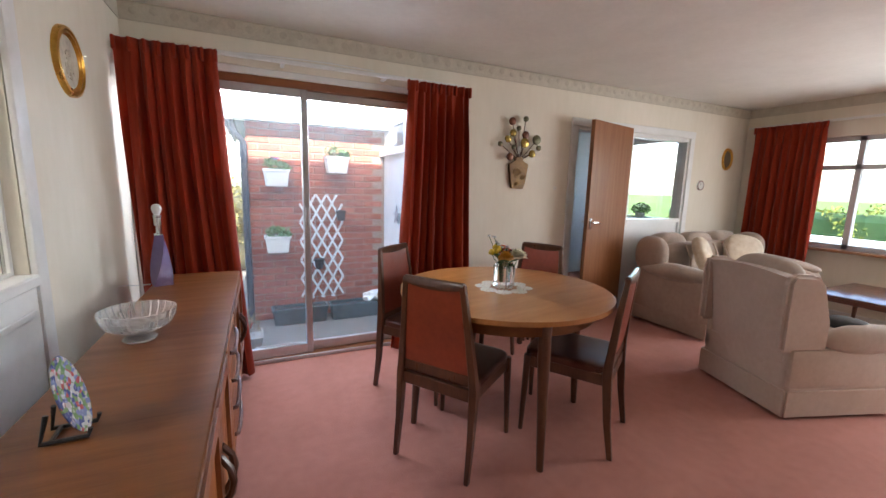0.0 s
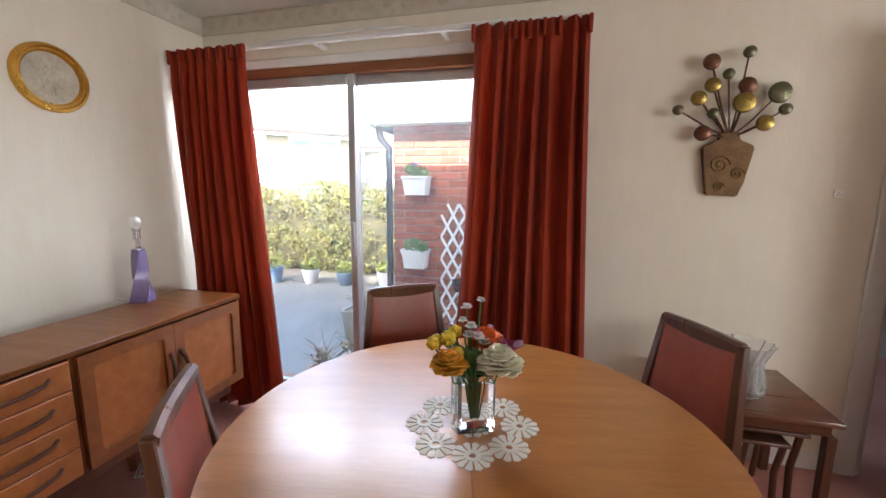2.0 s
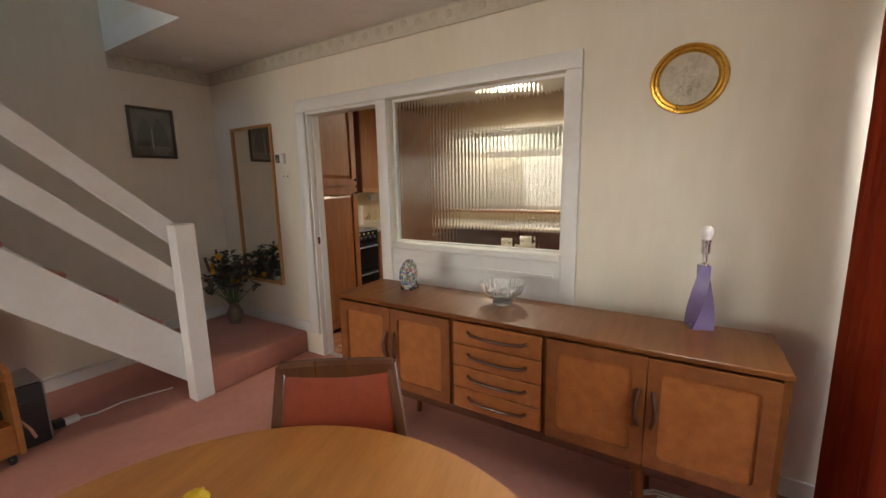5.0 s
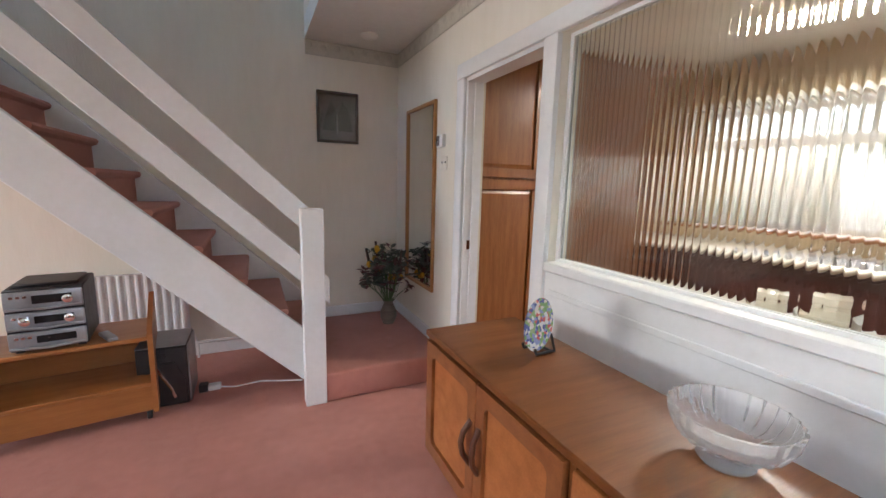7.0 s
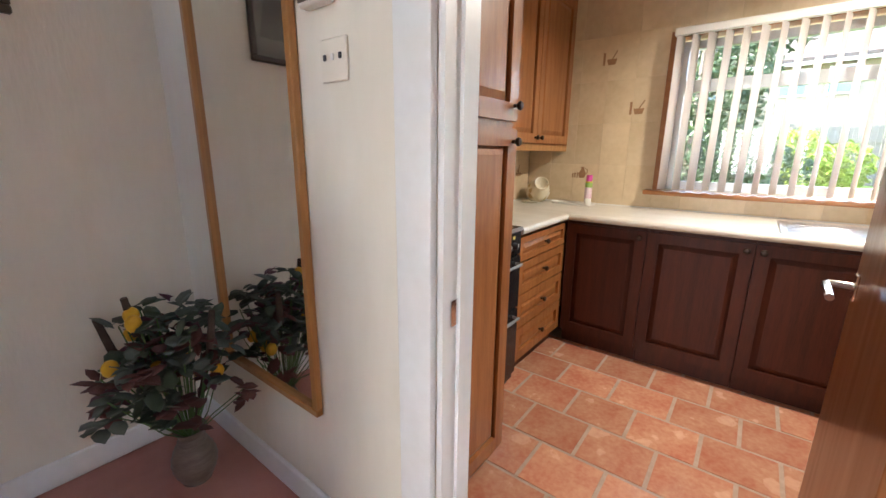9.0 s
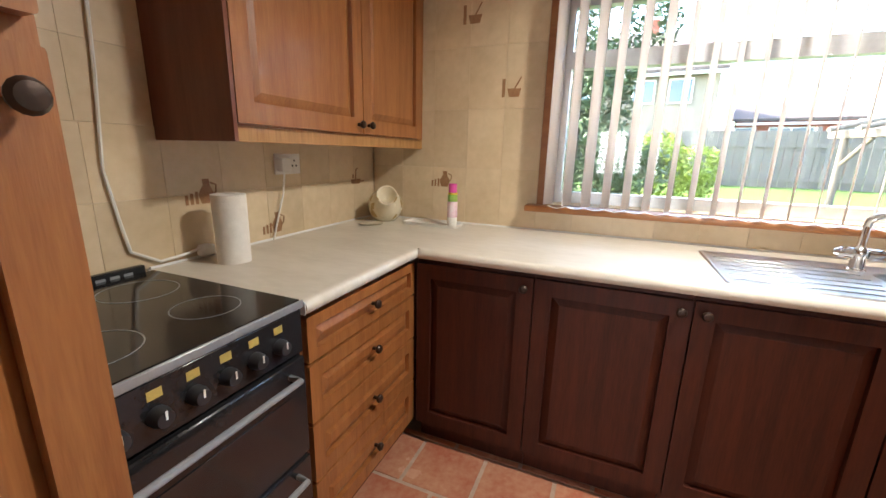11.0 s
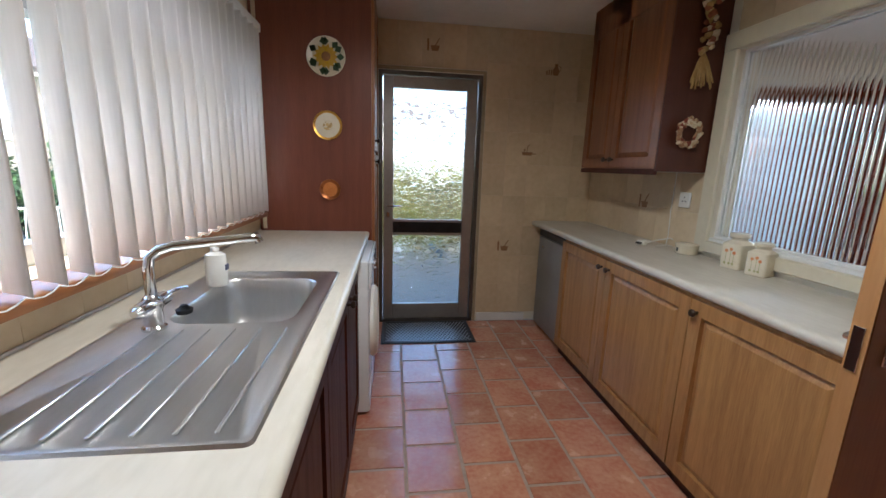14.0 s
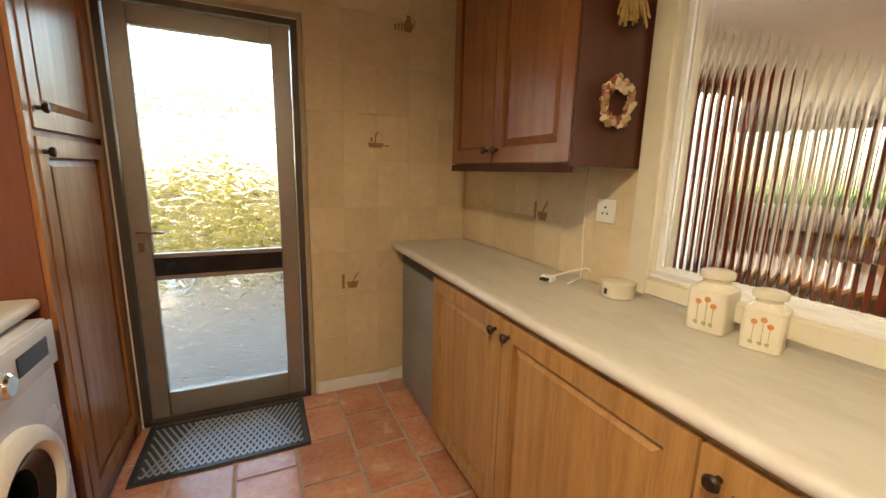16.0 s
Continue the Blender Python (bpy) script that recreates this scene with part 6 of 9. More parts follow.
DG = [mat("leaf_dark_green", (0.035, 0.06, 0.03), (0.06, 0.085, 0.05), rough=0.6, scale=15), mat("leaf_grey_green", (0.12, 0.14, 0.11), (0.08, 0.10, 0.08), rough=0.7, scale=15), mat("leaf_brown_red", (0.13, 0.04, 0.03), (0.08, 0.03, 0.025), rough=0.7, scale=15), mat("tulip_yellow", (0.72, 0.42, 0.02), (0.6, 0.3, 0.01), rough=0.5, scale=15), mat("plum_petal", (0.12, 0.03, 0.05), (0.08, 0.02, 0.035), rough=0.6, scale=15)]
rnd = random.Random(11)
groups = [bmesh.new() for _ in DG]
stems = bmesh.new()


def leaf_at(bm, p, ln, wd, yaw, pitch):
    mm = Matrix.Translation(p) @ Matrix.Rotation(yaw, 4, "Z") @ Matrix.Rotation(-pitch, 4, "Y")
    co = [(0, 0, 0), (0.3 * ln, wd, 0.06 * ln), (0.7 * ln, wd * 0.85, 0.05 * ln), (ln, 0, -0.05 * ln), (0.7 * ln, -wd * 0.85, 0.05 * ln), (0.3 * ln, -wd, 0.06 * ln)]
    mid = [mm @ Vector((0.3 * ln, 0, 0)), mm @ Vector((0.7 * ln, 0, 0))]
    v = [bm.verts.new(mm @ Vector(c)) for c in co]
    q = [bm.verts.new(c) for c in mid]
    for f in ((v[0], v[1], q[0]), (v[1], v[2], q[1], q[0]), (v[2], v[3], q[1]), (v[3], v[4], q[1]), (v[4], v[5], q[0], q[1]), (v[5], v[0], q[0])):
        bm.faces.new(f)


for k in range(150):
    an, el = rnd.uniform(0, 6.28), rnd.uniform(-0.22, 1.35)
    r = rnd.uniform(0.08, 0.235)
    p = Vector((0.035 + min(max(r * math.cos(an) * math.cos(el), -0.16), 0.24), 0.02 + max(r * math.sin(an) * math.cos(el), -0.25), 0.33 + 1.15 * r * math.sin(el) + rnd.uniform(0, 0.06)))
    g = rnd.choices(range(5), (8, 7, 4, 1.3, 2.2))[0]
    if k % 3 == 0:
        tube(stems, [(0, 0, 0.15), (p.x * 0.4, p.y * 0.4, 0.24), tuple(p)], 0.002, 5)
    for j in range(4 if g < 3 else 3):
        if g == 3:
            tl = bmesh.new()
            blob(tl, tuple(p), (0.021, 0.016, 0.026), sub=2)
            part("tulip", tl, DG[3], dv)
            break
        leaf_at(groups[g], p + Vector((rnd.uniform(-1, 1), rnd.uniform(-1, 1), rnd.uniform(-1, 1))) * 0.012, rnd.uniform(0.035, 0.075), rnd.uniform(0.010, 0.024), rnd.uniform(0, 6.28), rnd.uniform(-0.6, 0.9))
for nm, g, m_ in zip(("dark_leaves", "grey_leaves", "brown_leaves", "", "plum_cluster"), groups, DG):
    if not nm:
        g.free()
        continue
    o = part(nm, g, m_, dv)
    s2 = o.modifiers.new("thickness", "SOLIDIFY")
    s2.thickness = 0.0012
    o["kind"] = "stuff"
part("stems", stems, STEM, dv)["kind"] = "stuff"
bm = bmesh.new()
for x, y, z in ((-0.06, 0.12, 0.56), (0.10, 0.0, 0.62), (0.15, -0.08, 0.55)):
    tube(bm, [(0, 0, 0.15), (x * 0.6, y * 0.6, 0.4), (x, y, z)], 0.003, 6)
    cone(bm, (x * 0.92, y * 0.92, z - 0.06), (x * 1.08, y * 1.08, z + 0.06), 0.012, 0.009, 10)
part("bulrush", bm, mat("bulrush_brown", (0.07, 0.045, 0.03), (0.05, 0.03, 0.02), rough=0.9, scale=40), dv)

# ---- kitchen ----
def panel_door(parent, x0, x1, z0, z1, y, mt, knob=None, name="door", pull=KNOB, arch=False):
    """A framed cupboard door with a raised panel; local x along the run, -y the front."""
    w = h = min(0.06, (x1 - x0) * 0.2, (z1 - z0) * 0.26)
    bm = bmesh.new()
    rounded_frame(bm, x0, x1, z0, z1, y - 0.02, y, w, 0.003, 2)
    bmesh.ops.bevel(bm, geom=[e for e in bm.edges if all(abs(v.co.y - y + 0.02) < 1e-5 for v in e.verts) and len(e.link_faces) == 2 and abs(e.calc_face_angle(0)) > 1.2], offset=0.003, segments=2, affect="EDGES")
    d = part(name, bm, mt, parent)
    bm = bmesh.new()
    q = 0.03
    a = [(x0 + w, z0 + h), (x1 - w, z0 + h), (x1 - w, z1 - h), (x0 + w, z1 - h)]
    b = [(x0 + w + q, z0 + h + q), (x1 - w - q, z0 + h + q), (x1 - w - q, z1 - h - q), (x0 + w + q, z1 - h - q)]
    va = [bm.verts.new((u, y - 0.002, v)) for u, v in a]
    vb = [bm.verts.new((u, y - 0.015, v)) for u, v in b]
    vc = [bm.verts.new((u, y, v)) for u, v in a]
    bm.faces.new(vb)
    bm.faces.new(vc[::-1])
    for k in range(4):
        bm.faces.new((va[k], va[(k + 1) % 4], vb[(k + 1) % 4], vb[k]))
        bm.faces.new((vc[k], vc[(k + 1) % 4], va[(k + 1) % 4], va[k]))
    part("raised_panel", bm, mt, d, angle=10)
    if knob:
        bm = bmesh.new()
        lathe(bm, [(0.007, 0.0), (0.006, 0.012), (0.014, 0.018), (0.016, 0.025), (0.012, 0.031), (0.001, 0.033)], 16, m=Matrix.Translation((knob[0], y - 0.02, knob[1])) @ Matrix.Rotation(radians(90), 4, "X"))
        part("knob", bm, pull, d, "dark bronze knob")
    return d


def unit(name, label, at, rz, w, depth, z0, z1, mt, body=None, top=True):
    th = thing(name, label, "kitchen unit", at, rz)
    bm = bmesh.new()
    zs = z1 if top else z1 - 0.16
    box(bm, 0.001, 0.019, 0.0, depth, z0, zs)
    box(bm, w - 0.019, w - 0.001, 0.0, depth, z0, zs)
    box(bm, 0.019, w - 0.019, depth - 0.012, depth, z0, z1)
    box(bm, 0.019, w - 0.019, 0.0, depth - 0.012, z0, z0 + 0.018)
    if top:
        box(bm, 0.019, w - 0.019, 0.0, depth - 0.012, z1 - 0.018, z1)
    else:
        box(bm, 0.019, w - 0.019, 0.0, 0.018, z1 - 0.06, z1)
    part("body", bm, body or mt, th)
    return th


def plinth(th, w, mt):
    part("plinth", bx(0.001, w - 0.001, 0.04, 0.055, 0.0, 0.098), mt, th)


# west run: local x runs to +y of the room, front faces +x
XF = -1.955
for k, (y, w, n, kn) in enumerate(((-3.755, 0.475, 1, [(0.44, 0.80)]), (-3.28, 0.50, 1, [(0.465, 0.80)]), (-2.78, 0.515, 1, [(0.035, 0.80)]), (-2.265, 0.50, 1, [(0.465, 0.80)]), (-1.765, 0.43, 1, [(0.035, 0.80)]))):
    u = unit("base_unit", "base cupboard under the window worktop, its mahogany darkened for shade", (XF, y, 0), 90, w, 0.56, 0.10, 0.855, CUPBD, top=k < 3)
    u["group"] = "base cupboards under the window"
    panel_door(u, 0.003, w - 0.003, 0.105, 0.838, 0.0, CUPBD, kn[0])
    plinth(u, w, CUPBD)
wm = thing("washing_machine", "white front-loading washing machine under the worktop", "washing machine", (XF + 0.07, -1.33, 0), 90)
part("casing", bx(0.01, 0.60, 0.0, 0.55, 0.02, 0.85, bev=0.01, seg=2), ENAMEL, wm)
part("control_panel", bx(0.012, 0.598, -0.012, 0.0, 0.71, 0.845, bev=0.006, seg=2), ENAMEL, wm)
part("display", bx(0.38, 0.54, -0.0155, -0.012, 0.755, 0.81, bev=0.001), BLACK, wm)
bm = bmesh.new()
lathe(bm, [(0.032, 0), (0.032, 0.014), (0.025, 0.02), (0.001, 0.02)], 24, m=Matrix.Translation((0.31, -0.012, 0.77)) @ Matrix.Rotation(radians(90), 4, "X"))
part("dial", bm, CHROME, wm)
part("drawer", bx(0.03, 0.2, -0.016, -0.012, 0.735, 0.825, bev=0.001), ENAMEL, wm)
bm = bmesh.new()
lathe(bm, [(0.205, 0.0), (0.205, 0.018), (0.19, 0.034), (0.16, 0.038), (0.145, 0.026), (0.14, 0.0)], 48, m=Matrix.Translation((0.305, 0.0, 0.43)) @ Matrix.Rotation(radians(90), 4, "X"))
door = part("door_ring", bm, PLASTICW, wm, "white porthole door ring")
bm = bmesh.new()
lathe(bm, [(0.142, 0.0), (0.142, 0.022), (0.12, 0.008), (0.07, -0.01), (0.001, -0.015)], 40, m=Matrix.Translation((0.305, 0.0, 0.43)) @ Matrix.Rotation(radians(90), 4, "X"))
part("door_glass", bm, mat("dark_door_glass", (0.02, 0.02, 0.022), (0.03, 0.03, 0.03), rough=0.1, scale=5), door)
part("kick_panel", bx(0.015, 0.595, -0.004, 0.0, 0.03, 0.12, bev=0.001), ENAMEL, wm)

# tall cupboard beside the back door
tc_ = thing("tall_cupboard", "tall oak larder cupboard with a red-brown side panel", "kitchen unit", (-1.88, -0.675, 0), 90)
part("body", bx(0.0, 0.655, 0.02, 0.705, 0.0, H - 0.004), PANELR, tc_, "red-brown side panels")
panel_door(tc_, 0.045, 0.61, 0.09, 1.385, 0.02, CUPB, (0.075, 1.34))
panel_door(tc_, 0.045, 0.61, 1.41, 2.25, 0.02, CUPB, (0.075, 1.47))
bm = bmesh.new()
box(bm, 0.003, 0.042, 0.004, 0.0195, 0.0, H - 0.005)
box(bm, 0.612, 0.652, 0.004, 0.0195, 0.0, H - 0.005)
box(bm, 0.042, 0.612, 0.006, 0.0195, 2.255, H - 0.005)
part("face_frame", bm, CUPB, tc_)
part("corner_strip", bx(-0.012, 0.0, 0.665, 0.685, 0.91, H - 0.01), GROUTW, tc_)

# worktops
# strips leave an opening for the sink bowl
bm = bmesh.new()
box(bm, -2.59, -1.94, -0.68, -1.76, 0.858, 0.897)
box(bm, -2.59, -1.94, -2.24, -4.37, 0.858, 0.897)
box(bm, -2.59, -2.385, -1.76, -2.24, 0.858, 0.897)
box(bm, -2.00, -1.94, -1.76, -2.24, 0.858, 0.897)
box(bm, -1.94, -1.285, -4.37, -3.765, 0.858, 0.897)
bmesh.ops.remove_doubles(bm, verts=bm.verts, dist=0.0005)
wt = thing("worktop", "pale marbled laminate worktop with a rounded edge", "worktop", (0, 0, 0))
part("slab", bm, WORKTOP, wt, smooth=False)
bm = bmesh.new()
prof = [(0.0, 0.858), (0.0, 0.897), (0.012, 0.8962), (0.021, 0.891), (0.025, 0.8775), (0.021, 0.864), (0.012, 0.8585)]
prism(bm, [(-1.9398 + u, v) for u, v in prof], -3.74, -0.68, "y")
part("rounded_edge", bm, WORKTOP, wt, angle=60)
bm = bmesh.new()
prism(bm, [(-3.7648 + u, v) for u, v in prof], -1.935, -1.285, "x")
part("rounded_edge", bm, WORKTOP, wt, angle=60)
part("end_strip", bx(-1.2848, -1.282, -4.36, -3.745, 0.86, 0.896), WHITE, wt)
bm = bmesh.new()
tube(bm, [(-2.583, -4.36, 0.899), (-2.583, -0.69, 0.899)], 0.006, 6)
tube(bm, [(-2.58, -4.362, 0.899), (-1.29, -4.362, 0.899)], 0.006, 6)
part("sealant", bm, WHITE, wt)

# sink
sk = thing("sink", "stainless steel inset sink with a ribbed drainer", "sink", (-2.20, -2.18, 0.897))
# local: x across, y along the counter; drainer to -y
x0, x1, y0, y1 = -0.25, 0.225, -0.52, 0.49
bx0, bx1, by0, by1 = -0.165, 0.165, -0.03, 0.40


def rrect(ax0, ax1, ay0, ay1, r, z, n=6):
    pts = []
    for cx, cy, s in ((ax1 - r, ay1 - r, 0), (ax0 + r, ay1 - r, 90), (ax0 + r, ay0 + r, 180), (ax1 - r, ay0 + r, 270)):
        for k in range(n + 1):
            an = radians(s + 90 * k / n)
            pts.append((cx + r * math.cos(an), cy + r * math.sin(an), z))
    return pts


def loft(bm, loops, close=True):
    rings = [[bm.verts.new(p) for p in lp] for lp in loops]
    for a, b in zip(rings, rings[1:]):
        m_ = len(a)
        for k in range(m_):
            bm.faces.new((a[k], a[(k + 1) % m_], b[(k + 1) % m_], b[k]))
    if close:
        bm.faces.new(rings[-1])
    return rings


bm = bmesh.new()
loft(bm, [rrect(x0, x1, y0, y1, 0.015, 0.0), rrect(x0 + 0.004, x1 - 0.004, y0 + 0.004, y1 - 0.004, 0.013, 0.006), rrect(x0 + 0.014, x1 - 0.014, y0 + 0.014, y1 - 0.014, 0.012, 0.006), rrect(x0 + 0.02, x1 - 0.02, y0 + 0.02, y1 - 0.02, 0.012, 0.0015)], close=False)
rim = [e for e in bm.edges if e.is_boundary and e.verts[0].co.z > 0.001]
inner = rrect(bx0, bx1, by0, by1, 0.07, 0.0015)
iv = [bm.verts.new(p) for p in inner]
ie = [bm.edges.new((iv[k], iv[(k + 1) % len(iv)])) for k in range(len(iv))]
bmesh.ops.triangle_fill(bm, use_beauty=True, edges=rim + ie)
lay = [iv]
for ins, z in ((0.004, -0.004), (0.010, -0.06), (0.016, -0.13), (0.03, -0.155), (0.06, -0.165)):
    lay.append([bm.verts.new(p) for p in rrect(bx0 + ins, bx1 - ins, by0 + ins, by1 - ins, max(0.07 - ins * 0.3, 0.03), z)])
for a, b in zip(lay, lay[1:]):
    m_ = len(a)
    for k in range(m_):
        bm.faces.new((a[k], a[(k + 1) % m_], b[(k + 1) % m_], b[k]))
bm.faces.new(lay[-1])
part("bowl", bm, STEEL, sk, angle=35)
for k in range(6):
    bm = bmesh.new()
    xr = -0.15 + k * 0.062
    box(bm, xr - 0.004, xr + 0.004, -0.485, -0.07, 0.0012, 0.0052, bev=0.002)
    part("drainer_rib", bm, STEEL, sk)
bm = bmesh.new()
lathe(bm, [(0.04, -0.1645), (0.04, -0.162), (0.03, -0.163), (0.001, -0.1635)], 24, c=(0.0, 0.18, 0))
part("waste", bm, CHROME, sk)
bm = bmesh.new()
for dx in (-0.03, 0.0):
    box(bm, dx - 0.15 * 0, dx + 0.02, by0 + 0.0125, by0 + 0.0145, -0.04, -0.025, bev=0.001)
part("overflow", bm, BLACKP, sk)
tp = thing("mixer_tap", "chrome mixer tap with a long swivel spout", "tap", (-2.36, -2.235, 0.8985))
bm = bmesh.new()
lathe(bm, [(0.028, 0.0), (0.028, 0.006), (0.022, 0.012), (0.021, 0.05), (0.024, 0.055), (0.024, 0.075), (0.016, 0.085), (0.012, 0.09)], 24)
part("body", bm, CHROME, tp)
bm = bmesh.new()
tube(bm, [(0, 0, 0.08), (0, 0, 0.155), (0.004, 0.004, 0.182), (0.02, 0.014, 0.198), (0.045, 0.028, 0.206), (0.21, 0.096, 0.218), (0.224, 0.102, 0.217), (0.229, 0.104, 0.205)], 0.0125, 12)
part("spout", bm, CHROME, tp)
for s in (-1, 1):
    bm = bmesh.new()
    cone(bm, (0, s * 0.02, 0.064), (0, s * 0.06, 0.064), 0.02, 0.018, 16)
    cone(bm, (0, s * 0.06, 0.064), (0.0, s * 0.072, 0.064), 0.014, 0.008, 12)
    tube(bm, [(0, s * 0.05, 0.07), (0.03, s * 0.056, 0.085), (0.06, s * 0.058, 0.09)], 0.005, 8)
    part("lever", bm, CHROME, tp)
pg = thing("sink_plug", "black rubber plug lying beside the tap", "plug", (-2.34, -2.13, 0.9))
bm = bmesh.new()
lathe(bm, [(0.02, 0), (0.022, 0.012), (0.012, 0.018), (0.008, 0.024), (0.001, 0.025)], 18)
part("plug", bm, BLACKP, pg)
ds = thing("soap_bottle", "white plastic pump soap bottle behind the sink", "bottle", (-2.36, -1.865, 0.8995))
bm = bmesh.new()
lathe(bm, [(0.03, 0), (0.034, 0.006), (0.035, 0.08), (0.032, 0.108), (0.014, 0.118), (0.013, 0.122), (0.001, 0.122)], 24, sy=0.75)
part("bottle", bm, PLASTICW, ds)
bm = bmesh.new()
lathe(bm, [(0.014, 0.122), (0.014, 0.132), (0.005, 0.134), (0.005, 0.143), (0.001, 0.144)], 16)
box(bm, -0.008, 0.035, -0.008, 0.008, 0.141, 0.151, bev=0.003)
part("pump", bm, PLASTICW, ds)
part("label_mark", bx(0.033, 0.0362, -0.012, 0.012, 0.055, 0.075, bev=0.001), mat("navy_print", (0.05, 0.06, 0.16), (0.04, 0.05, 0.13), rough=0.5, scale=10), ds, "small dark blue label")

# south run: local x runs to -x, front faces +y
def south(name, label, xr, w, yf, depth, z0, z1, mt, body=None):
    return unit(name, label, (xr, yf, 0), 180, w, depth, z0, z1, mt, body)


dr = south("drawer_unit", "oak drawer unit beside the cooker", -1.30, 0.655, -3.79, 0.56, 0.10, 0.855, CUPB)
for k, (za, zb) in enumerate(((0.70, 0.835), (0.51, 0.69), (0.31, 0.50), (0.105, 0.30))):
    panel_door(dr, 0.012, 0.648, za, zb, 0.0, CUPB, (0.33, (za + zb) / 2), name="drawer")
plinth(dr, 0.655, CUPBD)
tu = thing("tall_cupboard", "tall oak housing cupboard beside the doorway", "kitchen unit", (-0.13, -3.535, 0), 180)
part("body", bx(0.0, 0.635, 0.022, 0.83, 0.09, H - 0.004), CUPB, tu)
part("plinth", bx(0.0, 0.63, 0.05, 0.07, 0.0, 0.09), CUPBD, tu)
panel_door(tu, 0.006, 0.629, 0.05, 1.355, 0.02, CUPB, (0.60, 1.31))
panel_door(tu, 0.006, 0.629, 1.38, 2.33, 0.02, CUPB, (0.60, 1.43))
uc = thing("wall_cupboard", "oak wall cupboards above the worktop", "kitchen unit", (-0.825, -4.03, 0), 180)
part("body", bx(0.553, 1.76, 0.02, 0.336, 1.335, H - 0.004), CUPB, uc)
part("end_panel", bx(0.540, 0.5525, 0.0, 0.34, 1.29, H - 0.004), PANELR, uc, "dark red-brown end panel")
part("light_pelmet", bx(0.553, 1.76, 0.022, 0.04, 1.29, 1.3345), CUPBL, uc)
for a, b, kx in ((0.556, 1.163, 1.13), (1.168, 1.70, 1.20)):
    panel_door(uc, a, b, 1.34, 2.33, 0.02, CUPB, (kx, 1.375))

# cooker
ck = thing("cooker", "black slot-in electric cooker with a ceramic hob", "cooker", (-0.772, -3.765, 0), 180)
part("casing", bx(0.0, 0.505, 0.0, 0.58, 0.03, 0.89, bev=0.004), BLACK, ck)
part("hob", bx(-0.002, 0.507, -0.012, 0.56, 0.8905, 0.905, bev=0.004), HOBGLASS, ck)
for cx, cy, r in ((0.13, 0.15, 0.09), (0.37, 0.15, 0.075), (0.13, 0.40, 0.075), (0.37, 0.40, 0.09)):
    bm = bmesh.new()
    rings = [[bm.verts.new((cx + q * math.cos(2 * math.pi * k / 40), cy + q * math.sin(2 * math.pi * k / 40), z)) for k in range(40)] for q, z in ((r, 0.9052), (r, 0.9056), (r - 0.003, 0.9056), (r - 0.003, 0.9052))]
    for a, b in zip(rings, rings[1:] + rings[:1]):
        for k in range(40):
            bm.faces.new((a[k], a[(k + 1) % 40], b[(k + 1) % 40], b[k]))
    part("cooking_ring", bm, FRIDGE, ck)
part("rear_vent", bx(0.02, 0.485, 0.56, 0.58, 0.89, 0.925, bev=0.003), BLACK, ck)
bm = bmesh.new()
for k in range(12):
    box(bm, 0.04 + 0.035 * k, 0.063 + 0.035 * k, 0.5585, 0.56, 0.9, 0.912)
part("vent_slots", bm, FRIDGE, ck)
part("steel_trim", bx(-0.002, 0.507, -0.02, -0.0125, 0.885, 0.905, bev=0.002), SILVER, ck)
cp = part("control_panel", bx(0.004, 0.501, -0.016, 0.0, 0.765, 0.884, bev=0.004), BLACK, ck)
for k in range(6):
    bm = bmesh.new()
    lathe(bm, [(0.019, 0), (0.019, 0.012), (0.015, 0.026), (0.001, 0.027)], 20, m=Matrix.Translation((0.07 + 0.070 * k, -0.016, 0.815)) @ Matrix.Rotation(radians(90), 4, "X"))
    kn = part("knob", bm, BLACKP, cp)
    part("pointer", bx(0.068 + 0.070 * k, 0.072 + 0.070 * k, -0.0445, -0.0435, 0.815, 0.832), PLASTICW, kn)
    part("dial_sticker", bx(0.058 + 0.070 * k, 0.084 + 0.070 * k, -0.0172, -0.0162, 0.848, 0.866), mat("yellow_mark", (0.55, 0.42, 0.10), (0.4, 0.3, 0.08), rough=0.5, scale=30) if k == 0 else bpy.data.materials["yellow_mark"], cp)
for z0, z1 in ((0.47, 0.755), (0.08, 0.46)):
    od = part("oven_door", bx(0.006, 0.499, -0.02, 0.0, z0, z1, bev=0.004), BLACK, ck)
    part("door_window", bx(0.06, 0.445, -0.0225, -0.0205, z0 + 0.05, z1 - 0.09, bev=0.001), HOBGLASS, od)
    bm = bmesh.new()
    tube(bm, [(0.06, -0.02, z1 - 0.035), (0.06, -0.055, z1 - 0.035), (0.445, -0.055, z1 - 0.035), (0.445, -0.02, z1 - 0.035)], 0.008, 8)
    part("handle", bm, SILVER, od)
part("plinth", bx(0.01, 0.495, 0.02, 0.04, 0.0, 0.03), BLACKP, ck)

# east run: local x runs to -y, front faces -x
XE = -0.575
fg = thing("fridge", "small grey under-counter fridge", "fridge", (XE + 0.03, -0.10, 0), -90)
part("cabinet", bx(0.0, 0.52, 0.05, 0.44, 0.03, 0.84, bev=0.004), FRIDGE, fg)
fd = part("door", bx(0.0, 0.52, 0.0, 0.045, 0.035, 0.785, bev=0.01, seg=2), FRIDGE, fg)
part("top_trim", bx(0.0, 0.52, 0.0, 0.05, 0.79, 0.845, bev=0.006), BLACKP, fg)
part("badge", bx(0.08, 0.11, -0.003, 0.0, 0.70, 0.715, bev=0.001), CHROME, fd)
for x in (0.05, 0.47):
    part("foot", bx(x - 0.02, x + 0.02, 0.06, 0.1, 0.0, 0.03), BLACKP, fg)
